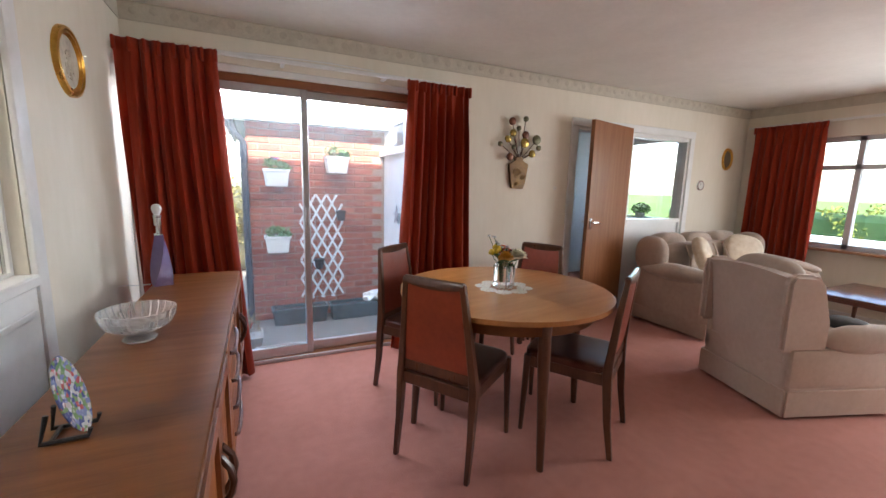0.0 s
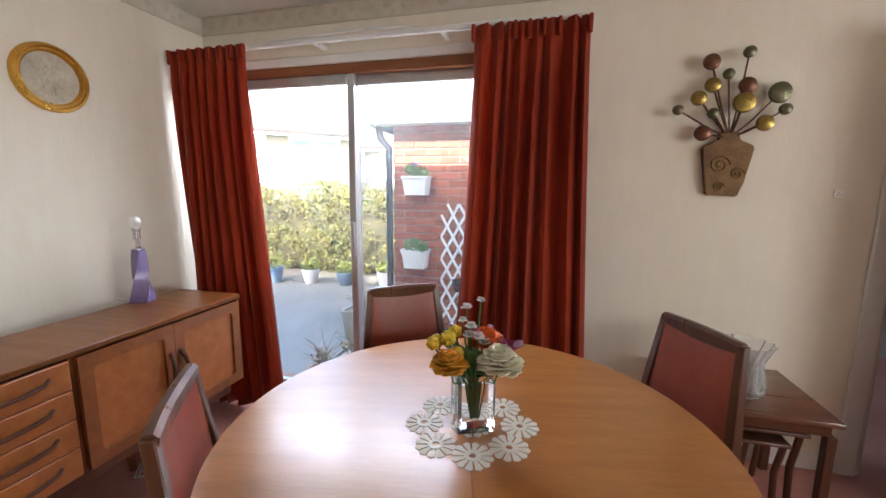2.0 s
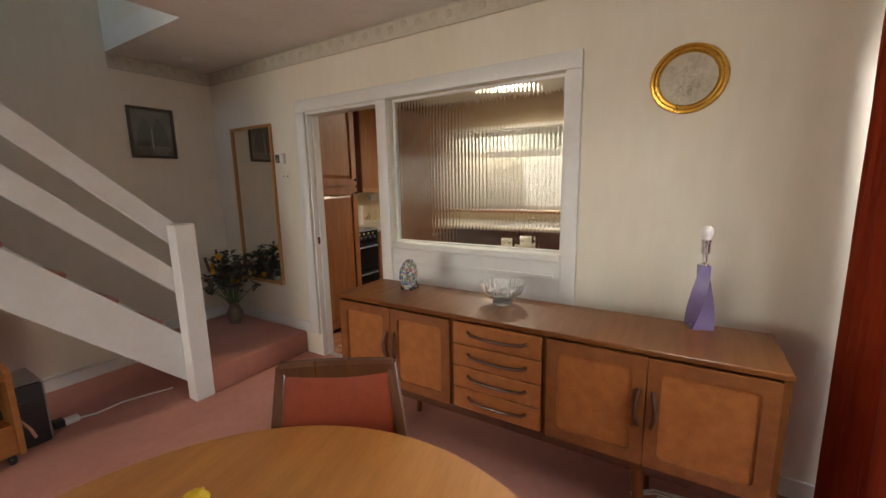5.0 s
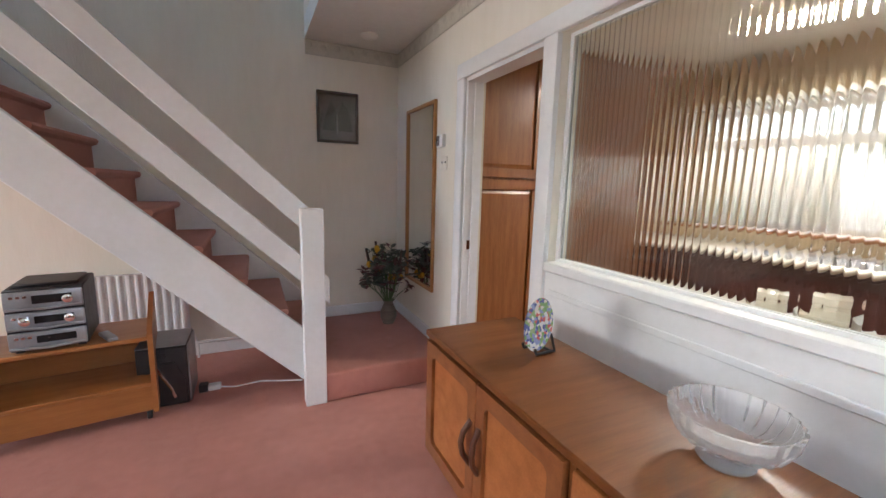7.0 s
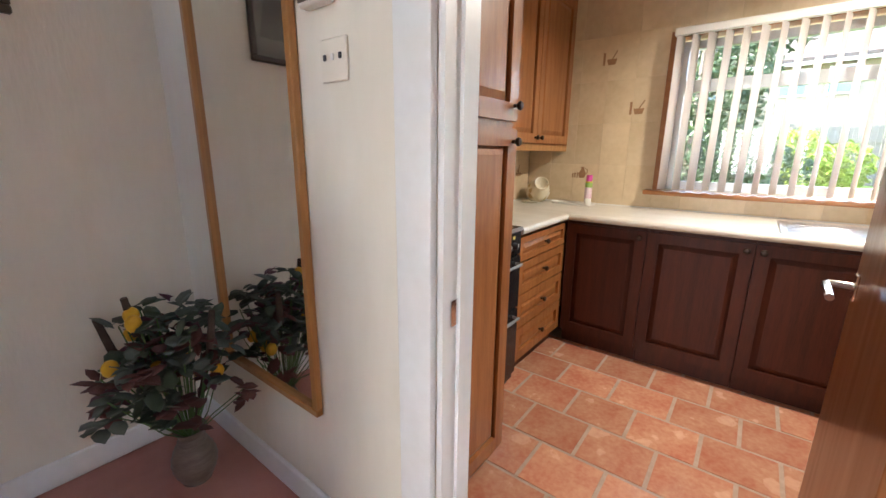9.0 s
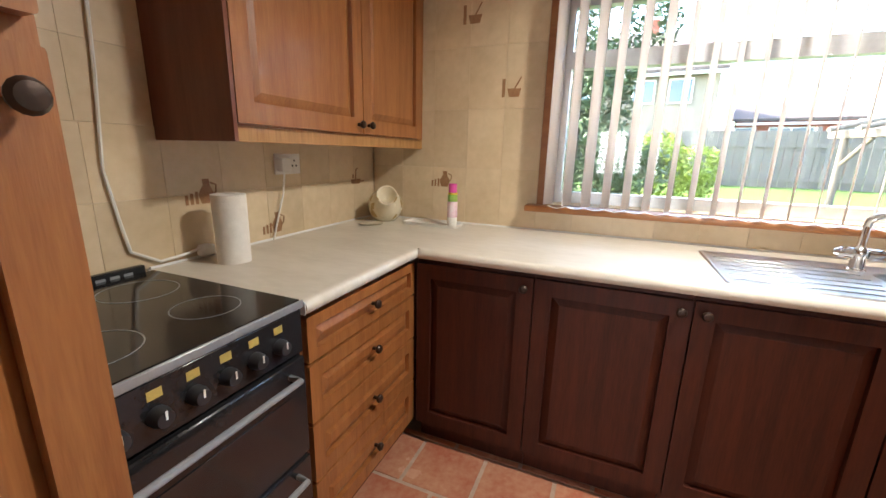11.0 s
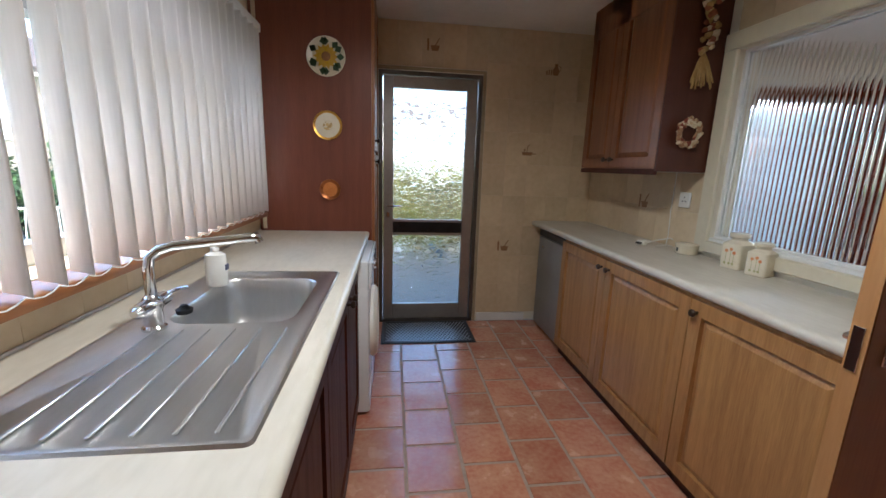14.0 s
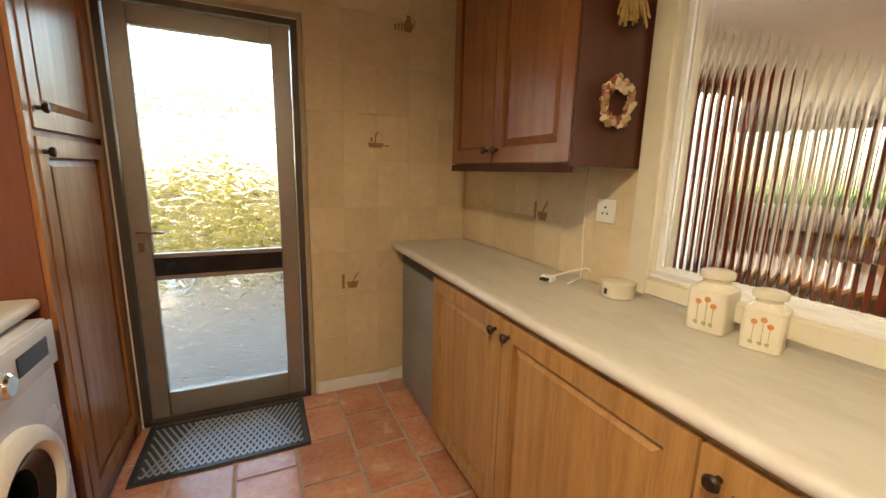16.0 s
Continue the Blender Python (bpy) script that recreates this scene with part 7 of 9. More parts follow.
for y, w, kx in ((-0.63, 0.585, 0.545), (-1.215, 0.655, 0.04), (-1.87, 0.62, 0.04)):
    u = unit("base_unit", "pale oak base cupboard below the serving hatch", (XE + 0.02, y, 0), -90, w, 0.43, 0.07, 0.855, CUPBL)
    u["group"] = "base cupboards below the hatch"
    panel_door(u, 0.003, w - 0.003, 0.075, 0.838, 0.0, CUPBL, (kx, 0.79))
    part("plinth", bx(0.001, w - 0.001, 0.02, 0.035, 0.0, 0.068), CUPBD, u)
w2 = thing("worktop", "pale marbled laminate worktop below the serving hatch", "worktop", (0, 0, 0))
part("slab", bx(-0.565, -0.104, -2.50, -0.012, 0.858, 0.897), WORKTOP, w2)
bm = bmesh.new()
prism(bm, [(-0.5652 - u, v) for u, v in prof], -2.50, -0.012, "y")
part("rounded_edge", bm, WORKTOP, w2, angle=60)
# doors and end panel wear the shade-darkened copies
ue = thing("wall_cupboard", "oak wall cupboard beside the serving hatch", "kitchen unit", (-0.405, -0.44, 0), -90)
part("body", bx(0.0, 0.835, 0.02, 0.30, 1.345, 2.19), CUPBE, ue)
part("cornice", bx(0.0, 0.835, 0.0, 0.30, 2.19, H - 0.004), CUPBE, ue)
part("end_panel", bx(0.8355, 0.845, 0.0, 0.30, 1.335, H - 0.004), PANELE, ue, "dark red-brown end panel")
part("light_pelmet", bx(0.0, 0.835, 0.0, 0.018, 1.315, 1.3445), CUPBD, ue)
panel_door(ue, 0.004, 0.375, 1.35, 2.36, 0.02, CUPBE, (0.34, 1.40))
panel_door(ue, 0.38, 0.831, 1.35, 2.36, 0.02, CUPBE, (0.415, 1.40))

# dried garland and wreath on the end panel
gl = thing("dried_garland", "hanging garland of dried flowers and wheat", "decoration", (-0.245, -1.287, 1.86))
DRY = [mat("dry_gold", (0.45, 0.30, 0.10), (0.33, 0.2, 0.06), rough=0.8, scale=20), mat("dry_cream", (0.6, 0.5, 0.32), (0.5, 0.38, 0.22), rough=0.8, scale=20), mat("dry_rust", (0.32, 0.11, 0.05), (0.22, 0.07, 0.03), rough=0.8, scale=20)]
rnd = random.Random(21)
for nm, m_, off in (("gold_flowers", DRY[0], 0), ("cream_flowers", DRY[1], 1), ("rust_flowers", DRY[2], 2)):
    bm = bmesh.new()
    for k in range(26):
        z = 0.05 + 0.55 * ((k * 3 + off) % 78) / 78
        blob(bm, (rnd.uniform(-0.035, 0.035), -0.02 - rnd.uniform(0, 0.025), z), (rnd.uniform(0.010, 0.02),) * 3, sub=1, rough=0.6, seed=k)
    part(nm, bm, m_, gl)["kind"] = "stuff"
bm = bmesh.new()
for k in range(46):
    a = rnd.uniform(-0.6, 0.6)
    tube(bm, [(0, -0.02, 0.06), (0.05 * a, -0.025, 0.01), (0.10 * a, -0.02 - rnd.uniform(0, 0.03), -0.07 - 0.05 * rnd.random())], 0.0035, 5)
    
part("wheat_bunch", bm, DRY[0], gl)["kind"] = "stuff"
wr = thing("dried_wreath", "small ring wreath of dried petals on the cupboard side", "decoration", (-0.262, -1.287, 1.53))
bm = bmesh.new()
for k in range(70):
    a = 2 * math.pi * k / 70
    r = 0.055 + rnd.uniform(-0.015, 0.015)
    blob(bm, (r * math.cos(a), -0.014 - rnd.uniform(0, 0.012), r * 1.1 * math.sin(a)), (0.014, 0.006, 0.012), sub=1, rough=0.8, seed=k)
part("petal_ring", bm, spotted("potpourri", [(0.6, 0.5, 0.32), (0.5, 0.36, 0.2), (0.25, 0.07, 0.04), (0.62, 0.52, 0.36), (0.36, 0.2, 0.1)], 45, 0.8), wr)

# plates on the tall cupboard's side
def wall_plate(label, z, r, x, rimm, face):
    th = thing("wall_plate", label, "plate", (x, -0.676, z))
    m_ = Matrix.Rotation(radians(90), 4, "X")
    bm = bmesh.new()
    lathe(bm, [(r * 0.6, 0.0), (r * 0.95, 0.008), (r, 0.014), (r * 0.985, 0.017), (r * 0.72, 0.010), (r * 0.7, 0.009)], 40, m=m_)
    part("rim", bm, rimm, th)
    bm = bmesh.new()
    lathe(bm, [(r * 0.71, 0.004), (r * 0.70, 0.0095), (0.001, 0.0095)], 36, m=m_)
    part("face", bm, face, th)
    return th


wp = wall_plate("white plate painted with a yellow sunflower", 1.93, 0.112, -2.16, CERAMIC, CERAMIC)
bm = bmesh.new()
for k in range(14):
    a = 2 * math.pi * k / 14
    prism(bm, [(0.02 * math.cos(a - 0.3), 0.02 * math.sin(a - 0.3)), (0.052 * math.cos(a - 0.25), 0.052 * math.sin(a - 0.25)), (0.072 * math.cos(a), 0.072 * math.sin(a)), (0.052 * math.cos(a + 0.25), 0.052 * math.sin(a + 0.25)), (0.02 * math.cos(a + 0.3), 0.02 * math.sin(a + 0.3))], -0.0150, -0.0128, "y")
part("painted_petals", bm, mat("sunflower_yellow", (0.66, 0.42, 0.03), (0.5, 0.28, 0.02), rough=0.3, scale=30), wp)
bm = bmesh.new()
lathe(bm, [(0.026, 0.0148), (0.026, 0.0166), (0.001, 0.0168)], 20, m=Matrix.Rotation(radians(90), 4, "X"))
part("painted_centre", bm, mat("sunflower_brown", (0.32, 0.15, 0.04), (0.2, 0.1, 0.03), rough=0.4, scale=60), wp)
bm = bmesh.new()
for k in range(13):
    a = 2 * math.pi * k / 13 + 0.35 * math.sin(3.0 * k)
    c_, s_ = math.cos(a), math.sin(a)
    prism(bm, [(0.060 * c_, 0.060 * s_), (0.082 * c_ - 0.021 * s_, 0.082 * s_ + 0.021 * c_), (0.106 * c_, 0.106 * s_), (0.082 * c_ + 0.021 * s_, 0.082 * s_ - 0.021 * c_)], -0.0185, -0.0155, "y")
part("painted_leaves", bm, mat("leaf_paint", (0.03, 0.06, 0.025), (0.05, 0.09, 0.03), rough=0.3, scale=30), wp)
wp = wall_plate("cream plate with a gold rim and floral centre", 1.543, 0.086, -2.16, GOLD, CERAMIC)
bm = bmesh.new()
lathe(bm, [(0.072, 0.0), (0.072, 0.0155), (0.03, 0.012), (0.029, 0.0)], 36, m=Matrix.Rotation(radians(90), 4, "X"))
part("white_band", bm, CERAMIC, wp)
bm = bmesh.new()
lathe(bm, [(0.028, 0.0096), (0.028, 0.0125), (0.001, 0.0126)], 20, m=Matrix.Rotation(radians(90), 4, "X"))
part("painted_posy", bm, spotted("posy", [(0.72, 0.64, 0.46), (0.6, 0.42, 0.18), (0.7, 0.62, 0.44), (0.45, 0.3, 0.12)], 90), wp)
wall_plate("small copper coloured dish", 1.16, 0.064, -2.155, mat("copper_rim", (0.42, 0.15, 0.05), (0.3, 0.1, 0.03), rough=0.3, metal=0.8, scale=15), mat("copper_dish", (0.72, 0.27, 0.06), (0.58, 0.19, 0.04), rough=0.36, metal=0.45, scale=15))

# vertical blind
vb = thing("vertical_blind", "cream fabric vertical blind at the kitchen window", "blind", (-2.50, -2.09, 2.02))
part("head_rail", bx(-0.022, 0.022, -1.28, 1.27, -0.025, 0.02, bev=0.004), PLASTICW, vb)
chain = bmesh.new()
ys = [-1.245 + 0.084 * k for k in range(30)]
for k, y in enumerate(ys):
    ang = 67
    bm = bmesh.new()
    cols_ = []
    for i in range(7):
        u = -0.0445 + 0.089 * i / 6
        cv = 0.005 * math.cos(math.pi * u / 0.089)
        cols_.append([bm.verts.new((cv, u, -0.03)), bm.verts.new((cv, u, -0.5)), bm.verts.new((cv * 0.6, u, -0.975))])
    for a, b in zip(cols_, cols_[1:]):
        for j in range(2):
            bm.faces.new((a[j], b[j], b[j + 1], a[j + 1]))
    bmesh.ops.transform(bm, matrix=Matrix.Translation((0, y, 0)) @ Matrix.Rotation(radians(ang + 2.5 * math.sin(k * 2.3)), 4, "Z"), verts=bm.verts)
    sl = part("slat", bm, BLIND, vb)
    q = sl.modifiers.new("thickness", "SOLIDIFY")
    q.thickness = 0.001
    if k:
        y_ = ys[k - 1]
        tube(chain, [(0.012, y_, -0.98), (0.012, y_ + 0.02, -0.988), (0.012, (y + y_) / 2, -0.992), (0.012, y - 0.02, -0.988), (0.012, y, -0.98)], 0.0018, 5)
part("bead_chain", chain, PLASTICW, vb)

# things on the worktops
def canister(x, y, rz):
    th = thing("canister", "square cream ceramic canister with orange poppies", "canister", (x, y, 0.897), rz, "pair of canisters")
    bm = bmesh.new()
    loft(bm, [rrect(-0.05, 0.05, -0.05, 0.05, 0.014, 0.0), rrect(-0.055, 0.055, -0.055, 0.055, 0.016, 0.004), rrect(-0.055, 0.055, -0.055, 0.055, 0.016, 0.132), rrect(-0.042, 0.042, -0.042, 0.042, 0.03, 0.146), rrect(-0.036, 0.036, -0.036, 0.036, 0.0355, 0.152), rrect(-0.036, 0.036, -0.036, 0.036, 0.0355, 0.164)])
    part("jar", bm, CERAMIC, th)
    bm = bmesh.new()
    lathe(bm, [(0.037, 0.164), (0.046, 0.167), (0.048, 0.176), (0.046, 0.187), (0.036, 0.191), (0.001, 0.192)], 28)
    part("lid", bm, CERAMIC, th)
    bm = bmesh.new()
    bm2 = bmesh.new()
    for a, b in ((-0.02, 0.095), (0.004, 0.105), (0.022, 0.088)):
        lathe(bm, [(0.009, 0), (0.009, 0.001), (0.001, 0.0012)], 9, m=Matrix.Translation((a, -0.0552, b)) @ Matrix.Rotation(radians(90), 4, "X"))
        box(bm2, a - 0.001, a + 0.001, -0.0562, -0.0552, 0.02, b - 0.008)
        box(bm2, a - 0.008, a + 0.004, -0.0560, -0.0552, 0.024, 0.034)
    part("painted_poppies", bm, mat("poppy_paint", (0.62, 0.18, 0.06), (0.6, 0.3, 0.12), rough=0.3, scale=40), th)
    part("painted_stems", bm2, mat("stem_paint", (0.40, 0.38, 0.16), (0.34, 0.34, 0.14), rough=0.3, scale=40), th)
    return th


c1 = canister(-0.158, -1.615, -80)
c1.scale = (0.88, 0.88, 0.88)
copy_thing(c1, pose(-0.161, -1.745, 0.897, 0, 0, -74) @ Matrix.Scale(0.88, 4))
dh = thing("white_dish", "small round white lidded dish on the worktop", "dish", (-0.165, -1.30, 0.897))
bm = bmesh.new()
lathe(bm, [(0.05, 0.0), (0.056, 0.004), (0.056, 0.045), (0.058, 0.048), (0.058, 0.056), (0.04, 0.06), (0.001, 0.06)], 32)
part("dish", bm, CERAMIC, dh)
part("mark", bx(-0.0578, -0.0563, -0.006, 0.006, 0.015, 0.035), BLACKP, dh)
ap = thing("appliance_plug", "white lead with a black-pronged plug on the worktop", "plug", (-0.27, -1.06, 0.897), 20)
part("plug_body", bx(-0.02, 0.02, -0.025, 0.025, 0.0, 0.03, bev=0.008, seg=2), PLASTICW, ap)
bm = bmesh.new()
for y in (-0.012, 0.0, 0.012):
    box(bm, -0.04, -0.02, y - 0.003, y + 0.003, 0.01, 0.02)
part("pins", bm, BLACKP, ap)
bm = bmesh.new()
tube(bm, [(0.02, 0, 0.012), (0.06, 0.02, 0.006), (0.10, -0.03, 0.03), (0.13, -0.09, 0.05), (0.15, -0.12, 0.03), (0.17, -0.13, 0.006)], 0.004, 6)
part("lead", bm, PLASTICW, ap)


def wall_socket(at, rz, gang, label):
    th = thing("wall_socket", label, "socket", at, rz)
    w = 0.073 if gang == 2 else 0.043
    part("plate", bx(-w, w, -0.01, 0.0, -0.043, 0.043, bev=0.003), PLASTICW, th)
    for g in range(gang):
        cx = (-0.035 + 0.07 * g) if gang == 2 else 0
        for dx, dz in ((0, 0.014), (-0.011, -0.008), (0.011, -0.008)):
            part("pin_slot", bx(cx + dx - 0.004, cx + dx + 0.004, -0.0106, -0.0098, dz - 0.004, dz + 0.004), BLACKP, th)
    return th


wall_socket((-0.108, -1.165, 1.18), -90, 1, "single white socket above the worktop")
ws = wall_socket((-1.898, -4.366, 1.21), 180, 2, "double white socket with a plug in it")
part("plug", bx(-0.075, -0.02, -0.05, -0.0105, -0.03, 0.025, bev=0.008, seg=2), PLASTICW, ws)
bm = bmesh.new()
tube(bm, [(-0.05, -0.035, -0.03), (-0.06, -0.03, -0.12), (-0.09, -0.015, -0.24), (-0.12, -0.012, -0.33)], 0.004, 6)
part("flex", bm, PLASTICW, ws)
wall_socket((3.38, -0.001, 1.34), 0, 1, "small white wall fitting beside the hall door").scale = (0.4, 0.8, 0.4)
ws = thing("wall_cable", "white cooker hood cable looping down the tiles", "cable", (-1.22, -4.366, 0.905))
bm = bmesh.new()
tube(bm, [(-0.05, 0.012, 1.46), (-0.03, 0.012, 1.0), (-0.005, 0.012, 0.55), (0.015, 0.012, 0.3), (-0.005, 0.012, 0.15), (-0.02, 0.012, 0.06), (-0.1, 0.015, 0.012), (-0.19, 0.02, 0.02), (-0.22, 0.03, 0.03)], 0.005, 6)
part("cord", bm, PLASTICW, ws)
part("plug", bx(-0.27, -0.22, 0.008, 0.05, 0.0, 0.04, bev=0.008), PLASTICW, ws)
wl = thing("wall_cable", "thin cable running down the tiles from the cupboard", "cable", (-0.104, -1.06, 0.9))
bm = bmesh.new()
tube(bm, [(-0.004, 0, 0.44), (-0.005, 0.004, 0.2), (-0.006, -0.006, 0.06), (-0.03, -0.03, 0.004), (-0.12, -0.06, 0.0015)], 0.003, 6)
part("cord", bm, PLASTICW, wl)
kr = thing("kitchen_roll", "roll of white kitchen paper standing on the worktop", "kitchen roll", (-1.475, -4.215, 0.897))
bm = bmesh.new()
lathe(bm, [(0.02, 0.0), (0.052, 0.001), (0.053, 0.228), (0.02, 0.23), (0.018, 0.2), (0.018, 0.005)], 32)
part("roll", bm, LACE, kr)
jg = thing("tipped_jug", "cream spotted jug lying on its side in the corner", "jug", (-2.44, -4.20, 0.897), 35)
jg.scale = (1.2, 1.2, 1.2)
mj = Matrix.Translation((0, 0, 0.075)) @ Matrix.Rotation(radians(62), 4, "Y")
bm = bmesh.new()
lathe(bm, [(0.03, -0.085), (0.055, -0.078), (0.076, -0.04), (0.078, 0.0), (0.06, 0.05), (0.035, 0.075), (0.032, 0.09), (0.045, 0.115), (0.04, 0.114), (0.026, 0.085), (0.001, 0.07)], 28, m=mj)
part("jug", bm, spotted("spotted_glaze", [(0.74, 0.66, 0.48), (0.74, 0.66, 0.48), (0.72, 0.64, 0.46), (0.5, 0.36, 0.16), (0.74, 0.66, 0.48)], 32), jg)
dm = thing("coaster", "round white saucer on the worktop", "saucer", (-2.31, -4.21, 0.897))
bm = bmesh.new()
lathe(bm, [(0.03, 0.0), (0.06, 0.004), (0.064, 0.008), (0.05, 0.006), (0.001, 0.004)], 28)
part("saucer", bm, CERAMIC, dm)
ty = thing("white_tray", "narrow white tray along the worktop", "tray", (-2.46, -3.90, 0.897), 0)
bm = bmesh.new()
loft(bm, [rrect(-0.06, 0.06, -0.17, 0.13, 0.02, 0.0), rrect(-0.065, 0.065, -0.175, 0.135, 0.02, 0.016), rrect(-0.058, 0.058, -0.168, 0.128, 0.018, 0.015), rrect(-0.055, 0.055, -0.165, 0.125, 0.018, 0.005)])
part("tray", bm, PLASTICW, ty)
sc = thing("spray_can", "pink and green air freshener can on the tray", "spray can", (-2.43, -3.80, 0.902))
for z0, z1, r, m_, nm in ((0.0, 0.05, 0.025, PLASTICW, "can_base"), (0.0505, 0.13, 0.026, mat("print_pink_white", (0.75, 0.45, 0.55), (0.8, 0.75, 0.76), rough=0.3, scale=25), "can_print"), (0.1305, 0.165, 0.0255, mat("can_green", (0.18, 0.45, 0.08), (0.4, 0.5, 0.1), rough=0.3, scale=25), "can_band"), (0.1655, 0.175, 0.025, mat("can_yellow", (0.75, 0.55, 0.05), (0.7, 0.5, 0.05), rough=0.3, scale=25), "can_ring"), (0.1755, 0.22, 0.021, mat("cap_pink", (0.75, 0.10, 0.38), (0.65, 0.08, 0.32), rough=0.35, scale=15), "cap")):
    bm = bmesh.new()
    lathe(bm, [(r * 0.95, z0), (r, z0 + 0.002), (r, z1 - 0.004), (r * 0.9, z1)], 24)
    part(nm, bm, m_, sc)
mt_ = thing("door_mat", "dark grey ribbed door mat by the back door", "door mat", (-1.485, -0.235, 0.0))
part("rubber_base", bx(-0.365, 0.365, -0.215, 0.215, 0.0, 0.006, bev=0.002), RUBBER, mt_)
part("rubber_border", bx(-0.362, -0.335, -0.21, 0.21, 0.0065, 0.012, bev=0.002), BLACKP, mt_)
part("rubber_border", bx(0.335, 0.362, -0.21, 0.21, 0.0065, 0.012, bev=0.002), BLACKP, mt_)
part("rubber_border", bx(-0.334, 0.334, -0.21, -0.185, 0.0065, 0.012, bev=0.002), BLACKP, mt_)
part("rubber_border", bx(-0.334, 0.334, 0.185, 0.21, 0.0065, 0.012, bev=0.002), BLACKP, mt_)
bm = bmesh.new()
for k in range(24):
    for s in (-1, 1):
        x = -0.32 + 0.64 * k / 23
        pts = []
        a = Vector((x, -0.18, 0)), Vector((x + s * 0.18, 0.18, 0))
        p0, p1 = a
        if abs(p1.x) > 0.33:
            t_ = (0.33 - abs(p0.x) * (1 if p0.x * s > 0 else -1)) / 0.18
            p1 = p0 + (p1 - p0) * max(0.05, min(1, t_))
        dx = (p1 - p0).normalized()
        nx = Vector((-dx.y, dx.x, 0)) * 0.004
        prism(bm, [(p0 + nx)[:2], (p1 + nx)[:2], (p1 - nx)[:2], (p0 - nx)[:2]], 0.0062, 0.0095 + 0.0004 * s, "z")
part("diamond_ribs", bm, FRIDGE, mt_)["kind"] = "stuff"

cl = thing("ceiling_light", "fluted glass ceiling light in the kitchen", "ceiling light", (-1.65, -2.4, H))
bm = bmesh.new()
lathe(bm, [(0.07, 0.0), (0.07, -0.02), (0.03, -0.03), (0.001, -0.03)], 28)
part("ceiling_rose", bm, PLASTICW, cl)
bm = bmesh.new()
rings = []
for r, z in ((0.13, -0.03), (0.15, -0.05), (0.15, -0.115), (0.145, -0.115), (0.145, -0.05), (0.125, -0.034)):
    rings.append([bm.verts.new(((r + 0.004 * (k % 2)) * math.cos(2 * math.pi * k / 60), (r + 0.004 * (k % 2)) * math.sin(2 * math.pi * k / 60), z)) for k in range(60)])
for a, b in zip(rings, rings[1:]):
    for k in range(60):
        bm.faces.new((a[k], a[(k + 1) % 60], b[(k + 1) % 60], b[k]))
part("shade", bm, mat("opal_shade", (0.8, 0.78, 0.7), (0.75, 0.73, 0.65), rough=0.3, scale=5, translucent=0.5), cl, "fluted opal shade")

# transfers on the tiles
def motif(kind):
    bm = bmesh.new()
    if kind == 0:
        prism(bm, [(0.0, -0.03), (0.03, -0.03), (0.038, -0.005), (0.026, 0.02), (0.026, 0.035), (0.006, 0.035), (0.008, 0.02), (-0.008, -0.005)], -0.0012, 0.0, "y")
        for k in range(3):
            box(bm, -0.045 + 0.014 * k, -0.037 + 0.014 * k, -0.0012, 0.0, -0.03, -0.005 + 0.004 * k)
        tube(bm, [(0.03, -0.0008, 0.025), (0.046, -0.0008, 0.018), (0.044, -0.0008, 0.0), (0.034, -0.0008, -0.008)], 0.0022, 5)
    elif kind == 1:
        prism(bm, [(-0.01, -0.03), (0.028, -0.03), (0.036, 0.0), (-0.018, 0.0)], -0.0012, 0.0, "y")
        tube(bm, [(0.01, -0.0008, 0.0), (0.034, -0.0008, 0.04)], 0.003, 5)
        box(bm, -0.038, -0.026, -0.0012, 0.0, -0.03, 0.035)
    else:
        prism(bm, [(-0.035, -0.02), (0.02, -0.02), (0.028, 0.0), (-0.043, 0.0)], -0.0012, 0.0, "y")
        tube(bm, [(0.022, -0.0008, -0.01), (0.05, -0.0008, -0.01)], 0.003, 5)
        tube(bm, [(-0.01, -0.0008, 0.0), (-0.004, -0.0008, 0.04), (0.008, -0.0008, 0.045)], 0.003, 5)
        box(bm, -0.03, -0.02, -0.0012, 0.0, 0.004, 0.02)
    bmesh.ops.scale(bm, vec=(1.3, 1.0, 1.3), verts=bm.verts)
    return shared("motif", bm, MOTIF)


mots = [motif(k) for k in range(3)]

# ---- outside ----
structure("ground", bx(-160, 160, -160, 160, -0.5, -0.32), GRASS, "grass and gardens round the house", "ground")
bm = bmesh.new()
box(bm, -12, 2.1, 0.245, 7.0, -0.4, -0.22)
box(bm, -4.6, -2.845, -6, 0.245, -0.4, -0.222)
structure("patio", bm, CONCRETE, "weathered grey concrete patio", "patio")
# cover added out of view so no sky light enters past the ceiling
rf = tagged(new("roof"), "unseen slab over the rooms that blocks light from above", "roof", kind="structure")
part("roof_slab", bx(-2.9, 6.8, -3.31, 0.30, 2.53, 2.62), ROOFT, rf)
part("roof_slab", bx(-2.9, 0.59, -4.85, -3.31, 2.53, 2.62), ROOFT, rf)
part("roof_slab", bx(3.75, 6.8, -4.85, -3.31, 2.53, 2.62), ROOFT, rf)


